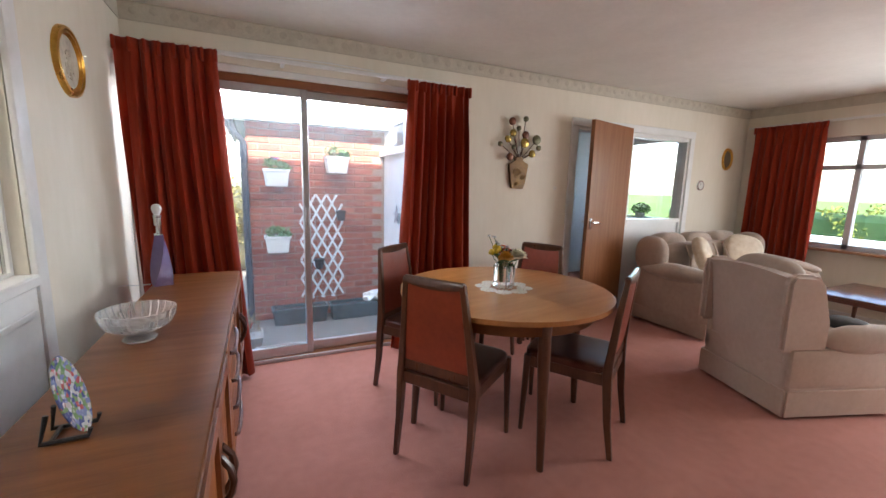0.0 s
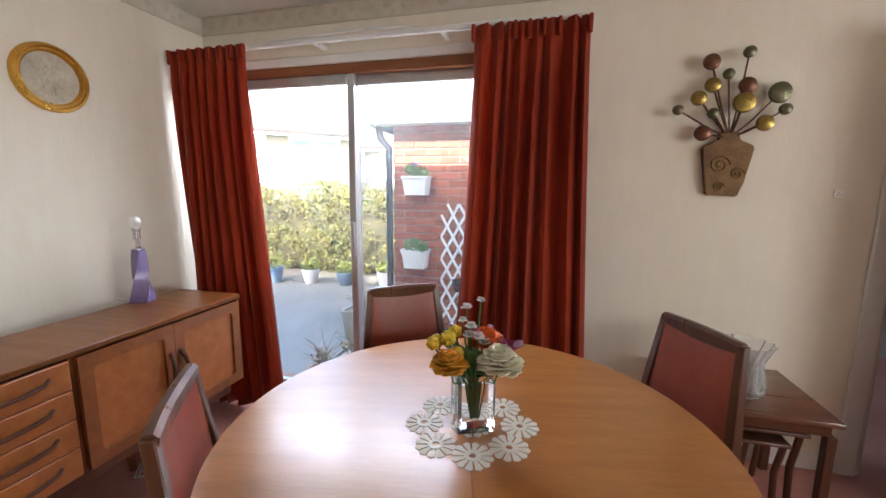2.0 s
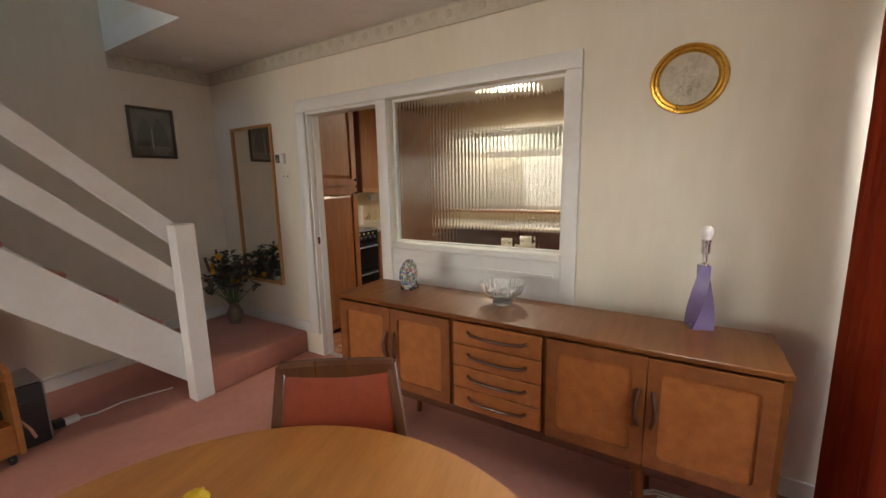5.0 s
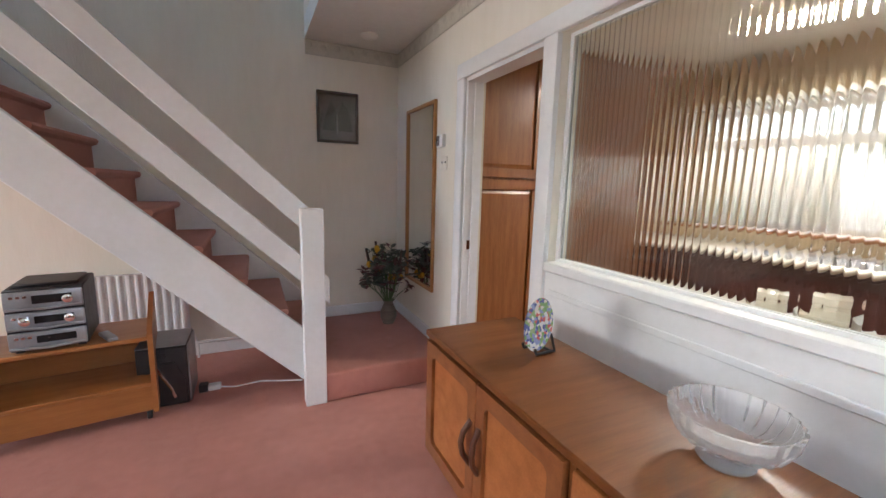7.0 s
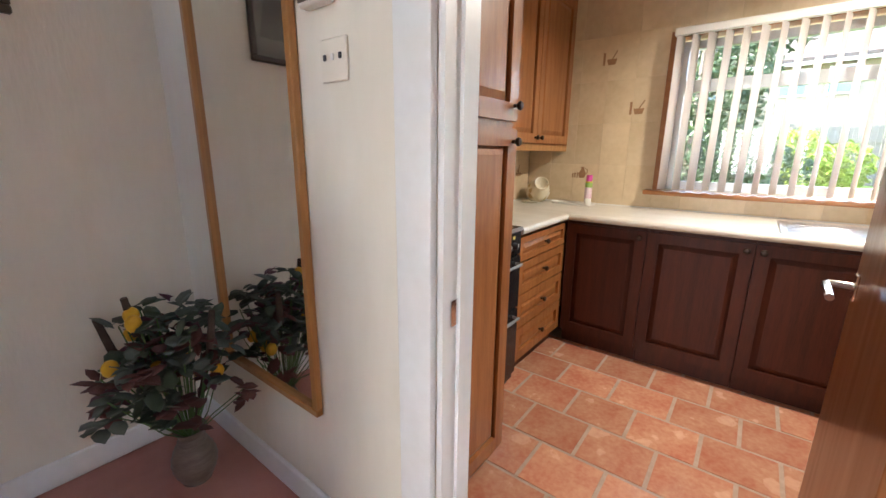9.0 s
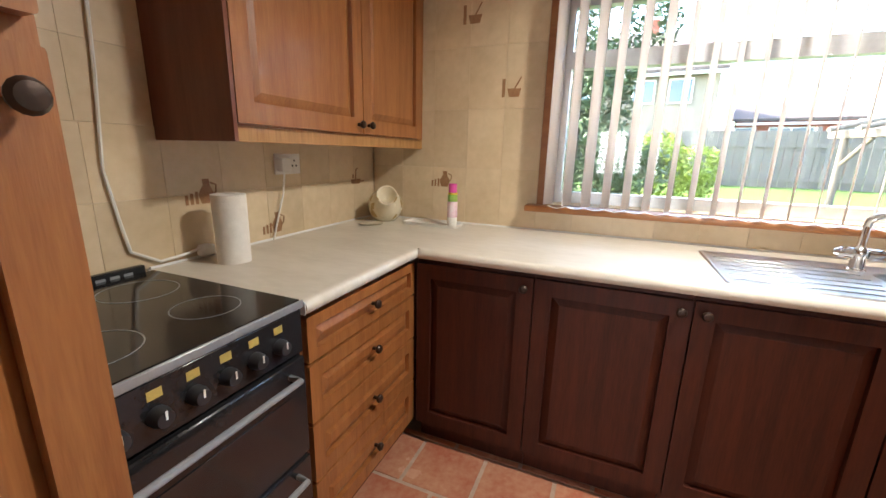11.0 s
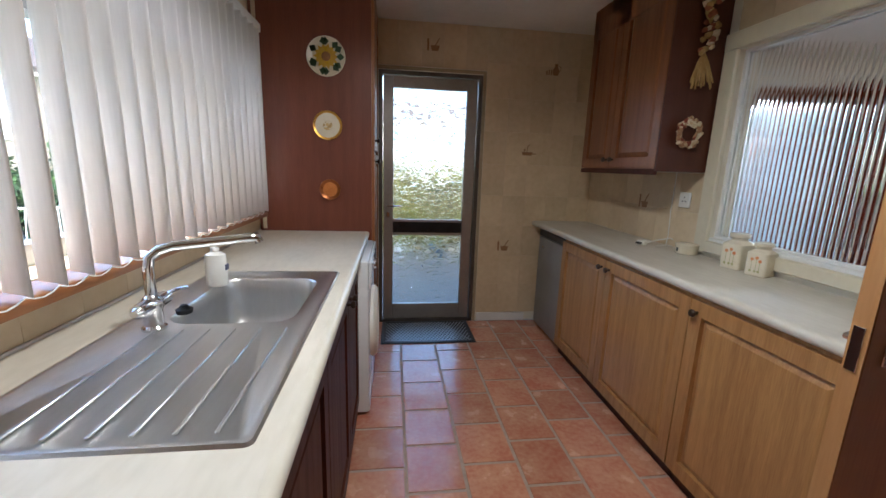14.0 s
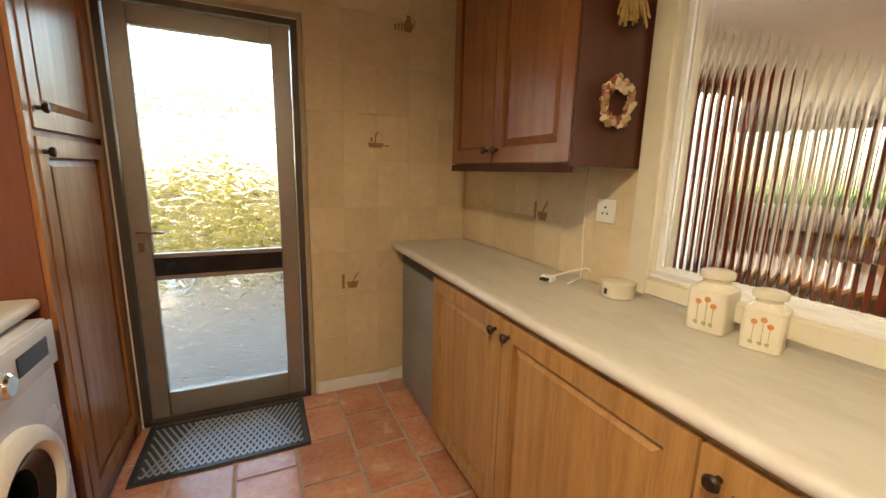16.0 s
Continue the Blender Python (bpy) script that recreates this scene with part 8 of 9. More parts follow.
def leaf_cloud(name, mt, parent, spots, n, size, seed, flat=0.0):
    """Many small leaves scattered through lumps (x, y, z, rx, ry, rz), denser near their skin."""
    rng = np.random.default_rng(seed)
    vol = np.array([s[3] * s[4] * s[5] for s in spots]) ** 0.67
    idx = rng.choice(len(spots), n, p=vol / vol.sum())
    sp = np.array(spots, float)[idx]
    d = rng.normal(size=(n, 3))
    d /= np.linalg.norm(d, axis=1)[:, None]
    rad = rng.uniform(0.55, 1.08, (n, 1)) ** 0.7
    c = sp[:, :3] + d * rad * sp[:, 3:]
    a = rng.normal(size=(n, 3))
    a /= np.linalg.norm(a, axis=1)[:, None]
    b = np.cross(a, rng.normal(size=(n, 3)))
    b /= np.linalg.norm(b, axis=1)[:, None]
    s = size * rng.uniform(0.6, 1.4, (n, 1))
    v = np.stack([c - a * s, c + b * s * 0.45, c + a * s, c - b * s * 0.45], 1).reshape(-1, 3)
    f = np.arange(4 * n).reshape(-1, 4)
    me = bpy.data.meshes.new(name)
    me.from_pydata(v.tolist(), [], f.tolist())
    me.materials.append(mt)
    ob = new(name, me)
    ob.parent = parent
    ob["kind"] = "stuff"
    return ob


# brick outbuilding
ob_ = thing("outbuilding", "red brick outbuilding with a flat roof", "outbuilding", (1.4, 2.9, -0.22))
part("core_wall", bx(-0.77, 0.85, -1.288, 1.3, 0.0, 2.21), MORTAR, ob_)
bm = bmesh.new()
box(bm, -0.96, 0.72, -1.46, 1.4, 2.21, 2.24)
box(bm, -0.98, 0.72, -1.48, -1.455, 2.16, 2.36, bev=0.004)
box(bm, -0.985, -0.96, -1.455, 1.4, 2.16, 2.36, bev=0.004)
part("roof", bm, mat("blue_grey_fascia", (0.13, 0.16, 0.21), (0.10, 0.125, 0.165), rough=0.5, scale=6), ob_, "blue-grey fascia board")
part("soffit", bx(-0.955, 0.72, -1.454, -1.29, 2.17, 2.2095), WHITE, ob_)
bm = bmesh.new()
tube(bm, [(-0.90, -1.36, 2.16), (-0.88, -1.36, 2.05), (-0.80, -1.34, 1.95), (-0.80, -1.34, 0.0)], 0.034, 12)
dp = part("downpipe", bm, mat("dark_pipe", (0.03, 0.035, 0.045), (0.045, 0.05, 0.06), rough=0.4, scale=10), ob_)
for z in (0.5, 1.4):
    part("pipe_clip", bx(-0.845, -0.755, -1.335, -1.29, z, z + 0.03), bpy.data.materials["dark_pipe"], dp)

# white planters, trellis, troughs
FOL = mat("pansy_leaf", (0.10, 0.20, 0.06), (0.16, 0.27, 0.09), rough=0.6, scale=20)
for x, z, flower in ((0.905, 1.285, (0.12, 0.08, 0.45)), (1.535, 1.445, None), (0.895, 0.575, None)):
    pl = thing("wall_planter", "white wall planter with green trailing plants", "planter", (x, 1.50, z), 0, "planters on the brick wall")
    bm = bmesh.new()
    loft(bm, [rrect(-0.105, 0.105, -0.07, 0.09, 0.02, 0.0), rrect(-0.125, 0.125, -0.085, 0.09, 0.025, 0.15), rrect(-0.135, 0.135, -0.095, 0.09, 0.025, 0.155), rrect(-0.135, 0.135, -0.095, 0.09, 0.025, 0.18), rrect(-0.118, 0.118, -0.078, 0.08, 0.02, 0.178), rrect(-0.115, 0.115, -0.075, 0.08, 0.02, 0.14)])
    part("tub", bm, PLASTICW, pl)
    leaf_cloud("foliage", FOL, pl, [(0, 0, 0.22, 0.12, 0.07, 0.06), (-0.05, -0.02, 0.25, 0.07, 0.05, 0.05), (0.07, -0.05, 0.2, 0.07, 0.06, 0.05)], 260, 0.022, int(x * 100))
    if flower:
        leaf_cloud("flowers", mat("pansy_blue", flower, (0.2, 0.12, 0.5), rough=0.6, scale=20), pl, [(-0.02, -0.03, 0.29, 0.05, 0.03, 0.02)], 16, 0.016, 5)
tr = thing("trellis", "white expanding lattice trellis fixed to the brick wall", "trellis", (1.37, 1.572, 0.0))
wT, hT = 0.47, 1.2
for s in (-1, 1):
    for k in range(-7, 6):
        x_ = -0.25 + 0.118 * k
        x0_, x1_ = x_, x_ + hT * 0.55
        za, zb = 0.0, hT
        if x0_ < -wT / 2:
            za = (-wT / 2 - x0_) / 0.55
        if x1_ > wT / 2:
            zb = (wT / 2 - x0_) / 0.55
        if zb - za < 0.12:
            continue
        p0 = ((x0_ + za * 0.55) * s, 0.006 * s, za)
        p1 = ((x0_ + zb * 0.55) * s, 0.006 * s, zb)
        bm = bmesh.new()
        d = (Vector(p1) - Vector(p0)).normalized()
        nx = Vector((d.z, 0, -d.x)) * 0.012
        q = [Vector(p0) + nx, Vector(p1) + nx, Vector(p1) - nx, Vector(p0) - nx]
        prism(bm, [(v.x + 0.0, v.z) for v in q], 0.006 * s - 0.005, 0.006 * s + 0.005, "y")
        part("slat", bm, WHITE, tr)
for x, z in ((1.575, 0.97), (1.325, 0.42)):
    hp = thing("hanging_pot", "small dark plastic pot hung on the trellis", "pot", (x, 1.50, z - 0.06), 0, "pots on the trellis")
    bm = bmesh.new()
    lathe(bm, [(0.04, 0.0), (0.055, 0.10), (0.06, 0.10), (0.06, 0.115), (0.05, 0.115), (0.045, 0.09), (0.001, 0.09)], 18)
    part("pot", bm, BLACKP, hp)
TRO = mat("green_grey_plastic", (0.055, 0.085, 0.085), (0.04, 0.065, 0.065), rough=0.5, scale=10)
for x in (1.10, 1.715):
    tg = thing("trough_planter", "dark green trough planter against the brick wall", "planter", (x, 1.42, -0.22), 0, "troughs by the brick wall")
    bm = bmesh.new()
    loft(bm, [rrect(-0.27, 0.27, -0.07, 0.07, 0.02, 0.0), rrect(-0.29, 0.29, -0.09, 0.09, 0.02, 0.16), rrect(-0.3, 0.3, -0.1, 0.1, 0.02, 0.165), rrect(-0.3, 0.3, -0.1, 0.1, 0.02, 0.185), rrect(-0.28, 0.28, -0.08, 0.08, 0.02, 0.185), rrect(-0.275, 0.275, -0.075, 0.075, 0.02, 0.15)])
    part("trough", bm, TRO, tg)
    part("soil", bx(-0.27, 0.27, -0.07, 0.07, 0.12, 0.16), SOIL, tg)
# crumpled white plastic bag, modelled as a rough lump
bg = thing("garden_ornament", "crumpled white plastic bag on the trough", "ornament", (1.90, 1.40, -0.035))
bm = bmesh.new()
blob(bm, (0, 0, 0.05), (0.10, 0.07, 0.06), sub=3, rough=0.9, seed=4)
part("shell", bm, PLASTICW, bg)
sp_ = thing("star_ornament", "pale metal star ornament hung on the white wall", "ornament", (2.10, 1.05, 1.0), 90)
bm = bmesh.new()
pts = [((0.11 if k % 2 == 0 else 0.045) * math.sin(math.pi * k / 5), (0.11 if k % 2 == 0 else 0.045) * math.cos(math.pi * k / 5)) for k in range(10)]
prism(bm, pts, -0.002, 0.012, "y")
part("star", bm, SILVER, sp_)
for nm, x, y, c, r, h, seed in (("stone", 0.30, 1.52, (0.40, 0.36, 0.30), 0.17, 0.32, 1), ("red", 0.50, 1.33, (0.50, 0.05, 0.05), 0.12, 0.09, 2), ("stone", 0.56, 0.82, (0.42, 0.38, 0.33), 0.15, 0.14, 3), ("terracotta", 0.49, 0.42, (0.42, 0.15, 0.08), 0.12, 0.17, 4)):
    pt = thing("plant_pot", "square " + nm + " pot with dry straggly plants" if nm == "stone" else nm + " round pot with a small dry plant", "plant pot", (x, y, -0.22))
    bm = bmesh.new()
    if nm == "stone":
        loft(bm, [rrect(-r * 0.8, r * 0.8, -r * 0.8, r * 0.8, 0.02, 0.0), rrect(-r, r, -r, r, 0.02, h), rrect(-r * 0.88, r * 0.88, -r * 0.88, r * 0.88, 0.02, h), rrect(-r * 0.86, r * 0.86, -r * 0.86, r * 0.86, 0.02, h - 0.03)])
    else:
        lathe(bm, [(r * 0.7, 0), (r, h), (r * 0.9, h), (r * 0.85, h - 0.03), (0.001, h - 0.03)], 24)
    part("pot", bm, mat("pot_" + nm + str(seed), c, tuple(v * 0.75 for v in c), rough=0.8, scale=12, bump=0.4), pt)
    sm_ = mat("straw" + str(seed), (0.34, 0.27, 0.15), (0.20, 0.15, 0.08), rough=0.8, scale=20)
    tw = random.Random(70 + seed)
    bm = bmesh.new()
    for q in range(26):
        a, l_ = tw.uniform(0, 6.28), tw.uniform(0.12, 0.34)
        tube(bm, [(0, 0, h - 0.04), (0.4 * r * math.cos(a), 0.4 * r * math.sin(a), h + l_ * 0.5), (r * 1.1 * math.cos(a + 0.5), r * 1.1 * math.sin(a + 0.5), h + l_ * tw.uniform(0.5, 1.1))], 0.0035, 5, 0.0015)
    part("dry_stems", bm, sm_, pt)["kind"] = "stuff"
    leaf_cloud("foliage", sm_, pt, [(0, 0, h + 0.07, r * 0.8, r * 0.8, 0.10)], 70, 0.022, seed)

pf = thing("planter_frame", "low pale timber planter frame filled with soil", "planter", (0.86, 0.48, -0.22))
for x0_, x1_, y0_, y1_ in ((-0.22, 0.22, -0.12, -0.095), (-0.22, 0.22, 0.095, 0.12), (-0.22, -0.195, -0.095, 0.095), (0.195, 0.22, -0.095, 0.095)):
    part("board", bx(x0_, x1_, y0_, y1_, 0.0, 0.09, bev=0.003), PALEW, pf)
part("soil", bx(-0.195, 0.195, -0.095, 0.095, 0.0, 0.06), SOIL, pf)

# hedge with pots
hg = thing("hedge", "dry yellow-brown garden hedge", "hedge", (-2.0, 4.6, -0.22))
rng = random.Random(4)
spots = []
for k in range(150):
    spots.append((rng.uniform(-4.2, 3.2), rng.uniform(-0.45, 0.7), rng.uniform(0.2, 1.38), rng.uniform(0.3, 0.5), rng.uniform(0.25, 0.4), rng.uniform(0.22, 0.4)))
leaf_cloud("leaves", HEDGE, hg, spots, 60000, 0.034, 9)
bm = bmesh.new()
for k in range(40):
    x, y = rng.uniform(-3.2, 2.8), rng.uniform(-0.3, 0.6)
    tube(bm, [(x, y, 0), (x + rng.uniform(-0.2, 0.2), y + rng.uniform(-0.2, 0.2), 0.6), (x + rng.uniform(-0.3, 0.3), y + rng.uniform(-0.2, 0.2), 1.25)], 0.012, 5, 0.004)
part("twigs", bm, BARK, hg)["kind"] = "stuff"
# solid core, coloured dark for the hedge's shaded depth
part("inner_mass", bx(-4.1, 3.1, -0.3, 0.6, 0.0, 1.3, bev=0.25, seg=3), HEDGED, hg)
for k, (x, y, r, h, c) in enumerate(((-3.35, 3.5, 0.15, 0.2, (0.02, 0.022, 0.025)), (-2.75, 3.45, 0.2, 0.28, (0.025, 0.025, 0.027)), (-2.25, 3.42, 0.16, 0.24, (0.14, 0.22, 0.34)), (-1.6, 3.5, 0.14, 0.22, (0.55, 0.56, 0.55)), (-1.0, 3.55, 0.14, 0.2, (0.10, 0.16, 0.22)), (-0.3, 3.55, 0.13, 0.24, (0.6, 0.6, 0.58)))):
    pt = thing("plant_pot", ("dark", "black", "blue glazed", "white", "blue", "white")[k] + " garden pot standing in front of the hedge", "plant pot", (x, y, -0.22), 0, "pots along the hedge")
    bm = bmesh.new()
    lathe(bm, [(r * 0.65, 0), (r * 0.9, h * 0.5), (r, h), (r * 1.06, h), (r * 1.06, h * 1.1), (r * 0.92, h * 1.1), (r * 0.88, h * 0.95), (0.001, h * 0.92)], 24)
    part("pot", bm, mat("glaze_pot%d" % k, c, tuple(v * 0.8 for v in c), rough=0.35, scale=8), pt)
    leaf_cloud("foliage", LEAF, pt, [(0, 0, h + 0.08, r, r, 0.12)], 220, 0.03, 40 + k)

# rotary clothes line
rl = thing("rotary_clothes_line", "folding rotary clothes line with bare cords", "clothes line", (-2.75, 2.35, -0.22))
bm = bmesh.new()
cone(bm, (0, 0, 0), (0, 0, 1.75), 0.022, 0.02, 12)
part("pole", bm, mat("pale_green_pole", (0.42, 0.50, 0.44), (0.36, 0.44, 0.38), rough=0.4, scale=8), rl)
arms = []
for k in range(4):
    a = radians(20 + 90 * k)
    e = (1.35 * math.cos(a), 1.35 * math.sin(a), 1.72)
    bm = bmesh.new()
    tube(bm, [(0.03 * math.cos(a), 0.03 * math.sin(a), 1.42), e], 0.011, 8)
    part("arm", bm, ALU, rl)
    arms.append(e)
bm = bmesh.new()
for f in (0.35, 0.5, 0.65, 0.8, 0.95):
    pts = [(e[0] * f, e[1] * f, 1.42 + (e[2] - 1.42) * f) for e in arms]
    for a, b in zip(pts, pts[1:] + pts[:1]):
        mid = tuple((u + v) / 2 - (0.02 if i == 2 else 0) for i, (u, v) in enumerate(zip(a, b)))
        tube(bm, [a, mid, b], 0.003, 5)
part("cords", bm, mat("violet_cord", (0.32, 0.30, 0.42), (0.28, 0.26, 0.36), rough=0.6, scale=20), rl)
part("ground_plate", bx(-0.35, 0.35, -0.35, 0.35, 0.0, 0.015, bev=0.004), mat("pale_slab", (0.42, 0.40, 0.36), (0.36, 0.34, 0.3), rough=0.85, scale=6), rl)

# evergreen, bare tree, bench
ev = thing("evergreen_shrub", "dense blue-green evergreen shrub", "shrub", (-6.4, 3.5, -0.22))
spots = [(rng.gauss(0, 0.55), rng.gauss(0, 0.5), rng.uniform(0.4, 1.9), rng.uniform(0.3, 0.55), rng.uniform(0.3, 0.55), rng.uniform(0.3, 0.5)) for k in range(22)]
leaf_cloud("crown", LEAFD, ev, spots, 9000, 0.05, 12)
bm = bmesh.new()
tube(bm, [(0, 0, 0), (0.05, 0.02, 0.6), (0, 0, 1.4)], 0.07, 10, 0.03)
part("trunk", bm, BARK, ev)


def bare_tree(name, at, height, seed, depth=5):
    th = thing(name, "bare deciduous tree with fine spreading branches", "tree", at)
    rg = random.Random(seed)
    trunk, limbs = bmesh.new(), bmesh.new()

    def grow(p, d, ln, r, lev):
        pts = [p]
        q = p.copy()
        for k in range(3):
            d = (d + Vector((rg.uniform(-1, 1), rg.uniform(-1, 1), rg.uniform(-0.3, 0.6))) * 0.16).normalized()
            q = q + d * ln / 3
            pts.append(q.copy())
        tube(trunk if lev == 0 else limbs, pts, r, 8 if lev < 2 else 4, r * 0.62)
        if lev < depth:
            for k in range(3 if lev < 3 else 2):
                ax = Vector((rg.uniform(-1, 1), rg.uniform(-1, 1), rg.uniform(-0.2, 0.5)))
                grow(pts[-1] if k else pts[-2], (d + ax * 0.75).normalized(), ln * rg.uniform(0.62, 0.8), r * 0.64, lev + 1)
    grow(Vector((0, 0, 0)), Vector((0.05, 0, 1)), height * 0.3, height * 0.030, 0)
    part("trunk", trunk, BARK, th)
    part("crown", limbs, BARK, th)["kind"] = "stuff"
    return th


bare_tree("bare_tree", (-8.6, 4.4, -0.3), 7.0, 7)
bn = thing("garden_bench", "white ornate metal garden bench", "bench", (-6.0, 2.35, -0.22), 35)
bm = bmesh.new()
for k in range(6):
    tube(bm, [(-0.5, -0.2 + 0.08 * k, 0.42), (0.5, -0.2 + 0.08 * k, 0.42)], 0.012, 6)
part("seat", bm, WHITE, bn)
bm = bmesh.new()
tube(bm, [(-0.5, 0.22, 0.42), (-0.5, 0.27, 0.85), (0.5, 0.27, 0.85), (0.5, 0.22, 0.42)], 0.014, 6)
for k in range(9):
    tube(bm, [(-0.44 + 0.11 * k, 0.22, 0.42), (-0.40 + 0.10 * k, 0.26, 0.85)], 0.008, 5)
part("backrest", bm, WHITE, bn)
for x in (-0.48, 0.48):
    for y in (-0.2, 0.22):
        bm = bmesh.new()
        tube(bm, [(x, y, 0.42), (x * 1.03, y * 1.1, 0)], 0.014, 6)
        part("leg", bm, WHITE, bn)


def house(name, label, at, rz, w, d, eaves, ridge, wallm, panels=True, chim=True):
    th = thing(name, label, "house", at, rz)
    bm = bmesh.new()
    prism(bm, [(-d / 2, 0), (d / 2, 0), (d / 2, eaves), (0, ridge), (-d / 2, eaves)], -w / 2, w / 2, "x")
    wl = part("wall", bm, wallm, th)
    for s in (-1, 1):
        bm = bmesh.new()
        k = (ridge - eaves) / (d / 2)
        prism(bm, [(0, ridge + 0.02), (s * (d / 2 + 0.35), eaves - 0.35 * k + 0.02), (s * (d / 2 + 0.35), eaves - 0.35 * k + 0.17), (0, ridge + 0.17)], -w / 2 - 0.25, w / 2 + 0.25, "x")
        part("roof", bm, ROOFT, th)
    part("gutter", bx(-w / 2, w / 2, -d / 2 - 0.42, -d / 2 - 0.3, eaves - 0.34, eaves - 0.22), WHITE, th)
    n = max(2, int(w / 3.5))
    for k in range(n):
        x = -w / 2 + w * (k + 0.5) / n
        if panels:
            part("cladding", bx(x - w / n * 0.36, x + w / n * 0.36, -d / 2 - 0.05, -d / 2 - 0.01, 2.4, eaves - 0.15), RENDERW, th)
        for dx in (-0.8, 0.75):
            f = part("window", bx(x + dx - 0.5, x + dx + 0.5, -d / 2 - 0.09, -d / 2 - 0.051, eaves - 1.55, eaves - 0.45), WHITE, th)
            part("pane", bx(x + dx - 0.43, x + dx + 0.43, -d / 2 - 0.1, -d / 2 - 0.0905, eaves - 1.48, eaves - 0.52), mat("far_pane", (0.10, 0.13, 0.16), (0.16, 0.2, 0.23), rough=0.1, scale=2) if "far_pane" not in bpy.data.materials else bpy.data.materials["far_pane"], f)
        f = part("window", bx(x - 0.9, x + 0.9, -d / 2 - 0.09, -d / 2 - 0.01, 0.8, 2.0), WHITE, th)
        part("pane", bx(x - 0.82, x + 0.82, -d / 2 - 0.1, -d / 2 - 0.0905, 0.88, 1.92), bpy.data.materials["far_pane"], f)
    if chim:
        part("chimney", bx(w * 0.1, w * 0.1 + 0.7, -0.3, 0.3, ridge - 0.3, ridge + 0.75, bev=0.03), BRICK, th)
    return th


BUFF = mat("buff_brick", (0.31, 0.25, 0.19), (0.22, 0.175, 0.13), rough=0.85, scale=20, bump=0.4, bscale=40)
house("terraced_house", "two-storey house with white cladding beyond the hedge", (-18.5, 17.5, -0.6), 46, 17, 7, 5.2, 6.8, BUFF)
house("terraced_house", "two-storey house with pale walls behind the garden", (-3.0, 30, -0.6), 4, 24, 7, 5.0, 6.8, PALEW)

# west garden seen from the kitchen
def rise(x):
    """The lawn's height, rising from the house to the fence."""
    return -0.2 + 0.6 * min(1.0, max(0.0, (-4.6 - x) / 8.9))


bm = bmesh.new()
g = [[bm.verts.new((x, y, rise(x) + 0.03 * noise.noise(Vector((x * 0.5, y * 0.5, 0))))) for y in np.linspace(-20, 50, 31)] for x in np.linspace(-4.6, -76, 72)]
for a, b in zip(g, g[1:]):
    for k in range(30):
        if a[k].co.x > -8.5 and a[k + 1].co.y > 1.0:
            continue  # the concrete patio runs on here
        bm.faces.new((a[k], a[k + 1], b[k + 1], b[k]))
bmesh.ops.delete(bm, geom=[v for v in bm.verts if not v.link_faces], context="VERTS")
lw = structure("lawn", bm, GRASS, "bright mown lawn sloping up to a fence", "lawn")
sq = lw.modifiers.new("depth", "SOLIDIFY")
sq.thickness, sq.offset = 0.2, -1
fn = thing("garden_fence", "weathered grey close-board garden fence", "fence", (-13.5, 0, rise(-13.5)))
bm = bmesh.new()
box(bm, -0.05, 0.05, -0.012, 0.012, 0.0, 1.62, bev=0.004)
board = shared("fence_board", bm, FENCE)
bm = bmesh.new()
box(bm, -0.06, 0.06, -0.05, 0.05, 0.0, 1.75, bev=0.006)
post = shared("fence_post", bm, FENCE)
for k in range(150):
    piece("board", board, fn, (0.02 * (k % 2), -8 + 0.105 * k, -0.02), 90)
for k in range(9):
    piece("post", post, fn, (-0.08, -8 + 1.9 * k, -0.05))
part("rail", bx(0.02, 0.06, -8, 7.7, 0.35, 0.43), FENCE, fn)
part("rail", bx(0.02, 0.06, -8, 7.7, 1.2, 1.28), FENCE, fn)
cf = thing("conifer", "tall dense garden conifer beside the lawn", "tree", (-7.6, -3.75, rise(-7.6)))
spots = [(rng.gauss(0, 0.45), rng.gauss(0, 0.45), 0.3 + 0.19 * k, max(0.25, 0.85 - 0.03 * k), max(0.25, 0.85 - 0.03 * k), 0.4) for k in range(20)]
leaf_cloud("crown", mat("conifer_leaf", (0.035, 0.06, 0.022), (0.06, 0.09, 0.03), rough=0.75, scale=5), cf, spots, 14000, 0.05, 31)
bm = bmesh.new()
tube(bm, [(0, 0, -0.1), (0, 0, 2.5), (0, 0, 4.2)], 0.14, 10, 0.04)
part("trunk", bm, BARK, cf)
gs = thing("golden_shrub", "bright yellow-green rounded shrub", "shrub", (-9.2, -2.0, rise(-9.2)))
leaf_cloud("crown", mat("golden_leaf", (0.30, 0.36, 0.03), (0.2, 0.28, 0.03), rough=0.7, scale=5), gs, [(0, 0, 0.6, 0.55, 0.6, 0.6), (0.2, 0.3, 1.0, 0.4, 0.4, 0.4), (-0.1, -0.3, 1.3, 0.4, 0.4, 0.35)], 4000, 0.045, 33)
bm = bmesh.new()
tube(bm, [(0, 0, -0.1), (0, 0, 0.7)], 0.05, 8)
part("trunk", bm, BARK, gs)
house("detached_house", "buff brick house with a gable beyond the fence", (-27, -3.2, 0.3), 84, 9, 7.5, 5.0, 7.4, BUFF, panels=False)
house("brick_garage", "low red brick building beyond the fence", (-31, 6.2, 0.3), 76, 5, 5, 3.2, 4.4, BRICK, panels=False, chim=False)
house("terraced_house", "distant row of low houses beyond the fence", (-60, 28, 0.3), 68, 40, 8, 3.4, 5.2, BUFF, panels=False)
lp = thing("street_lamp", "tall thin street lamp beyond the fence", "street lamp", (-24, 11.2, 0.3))
bm = bmesh.new()
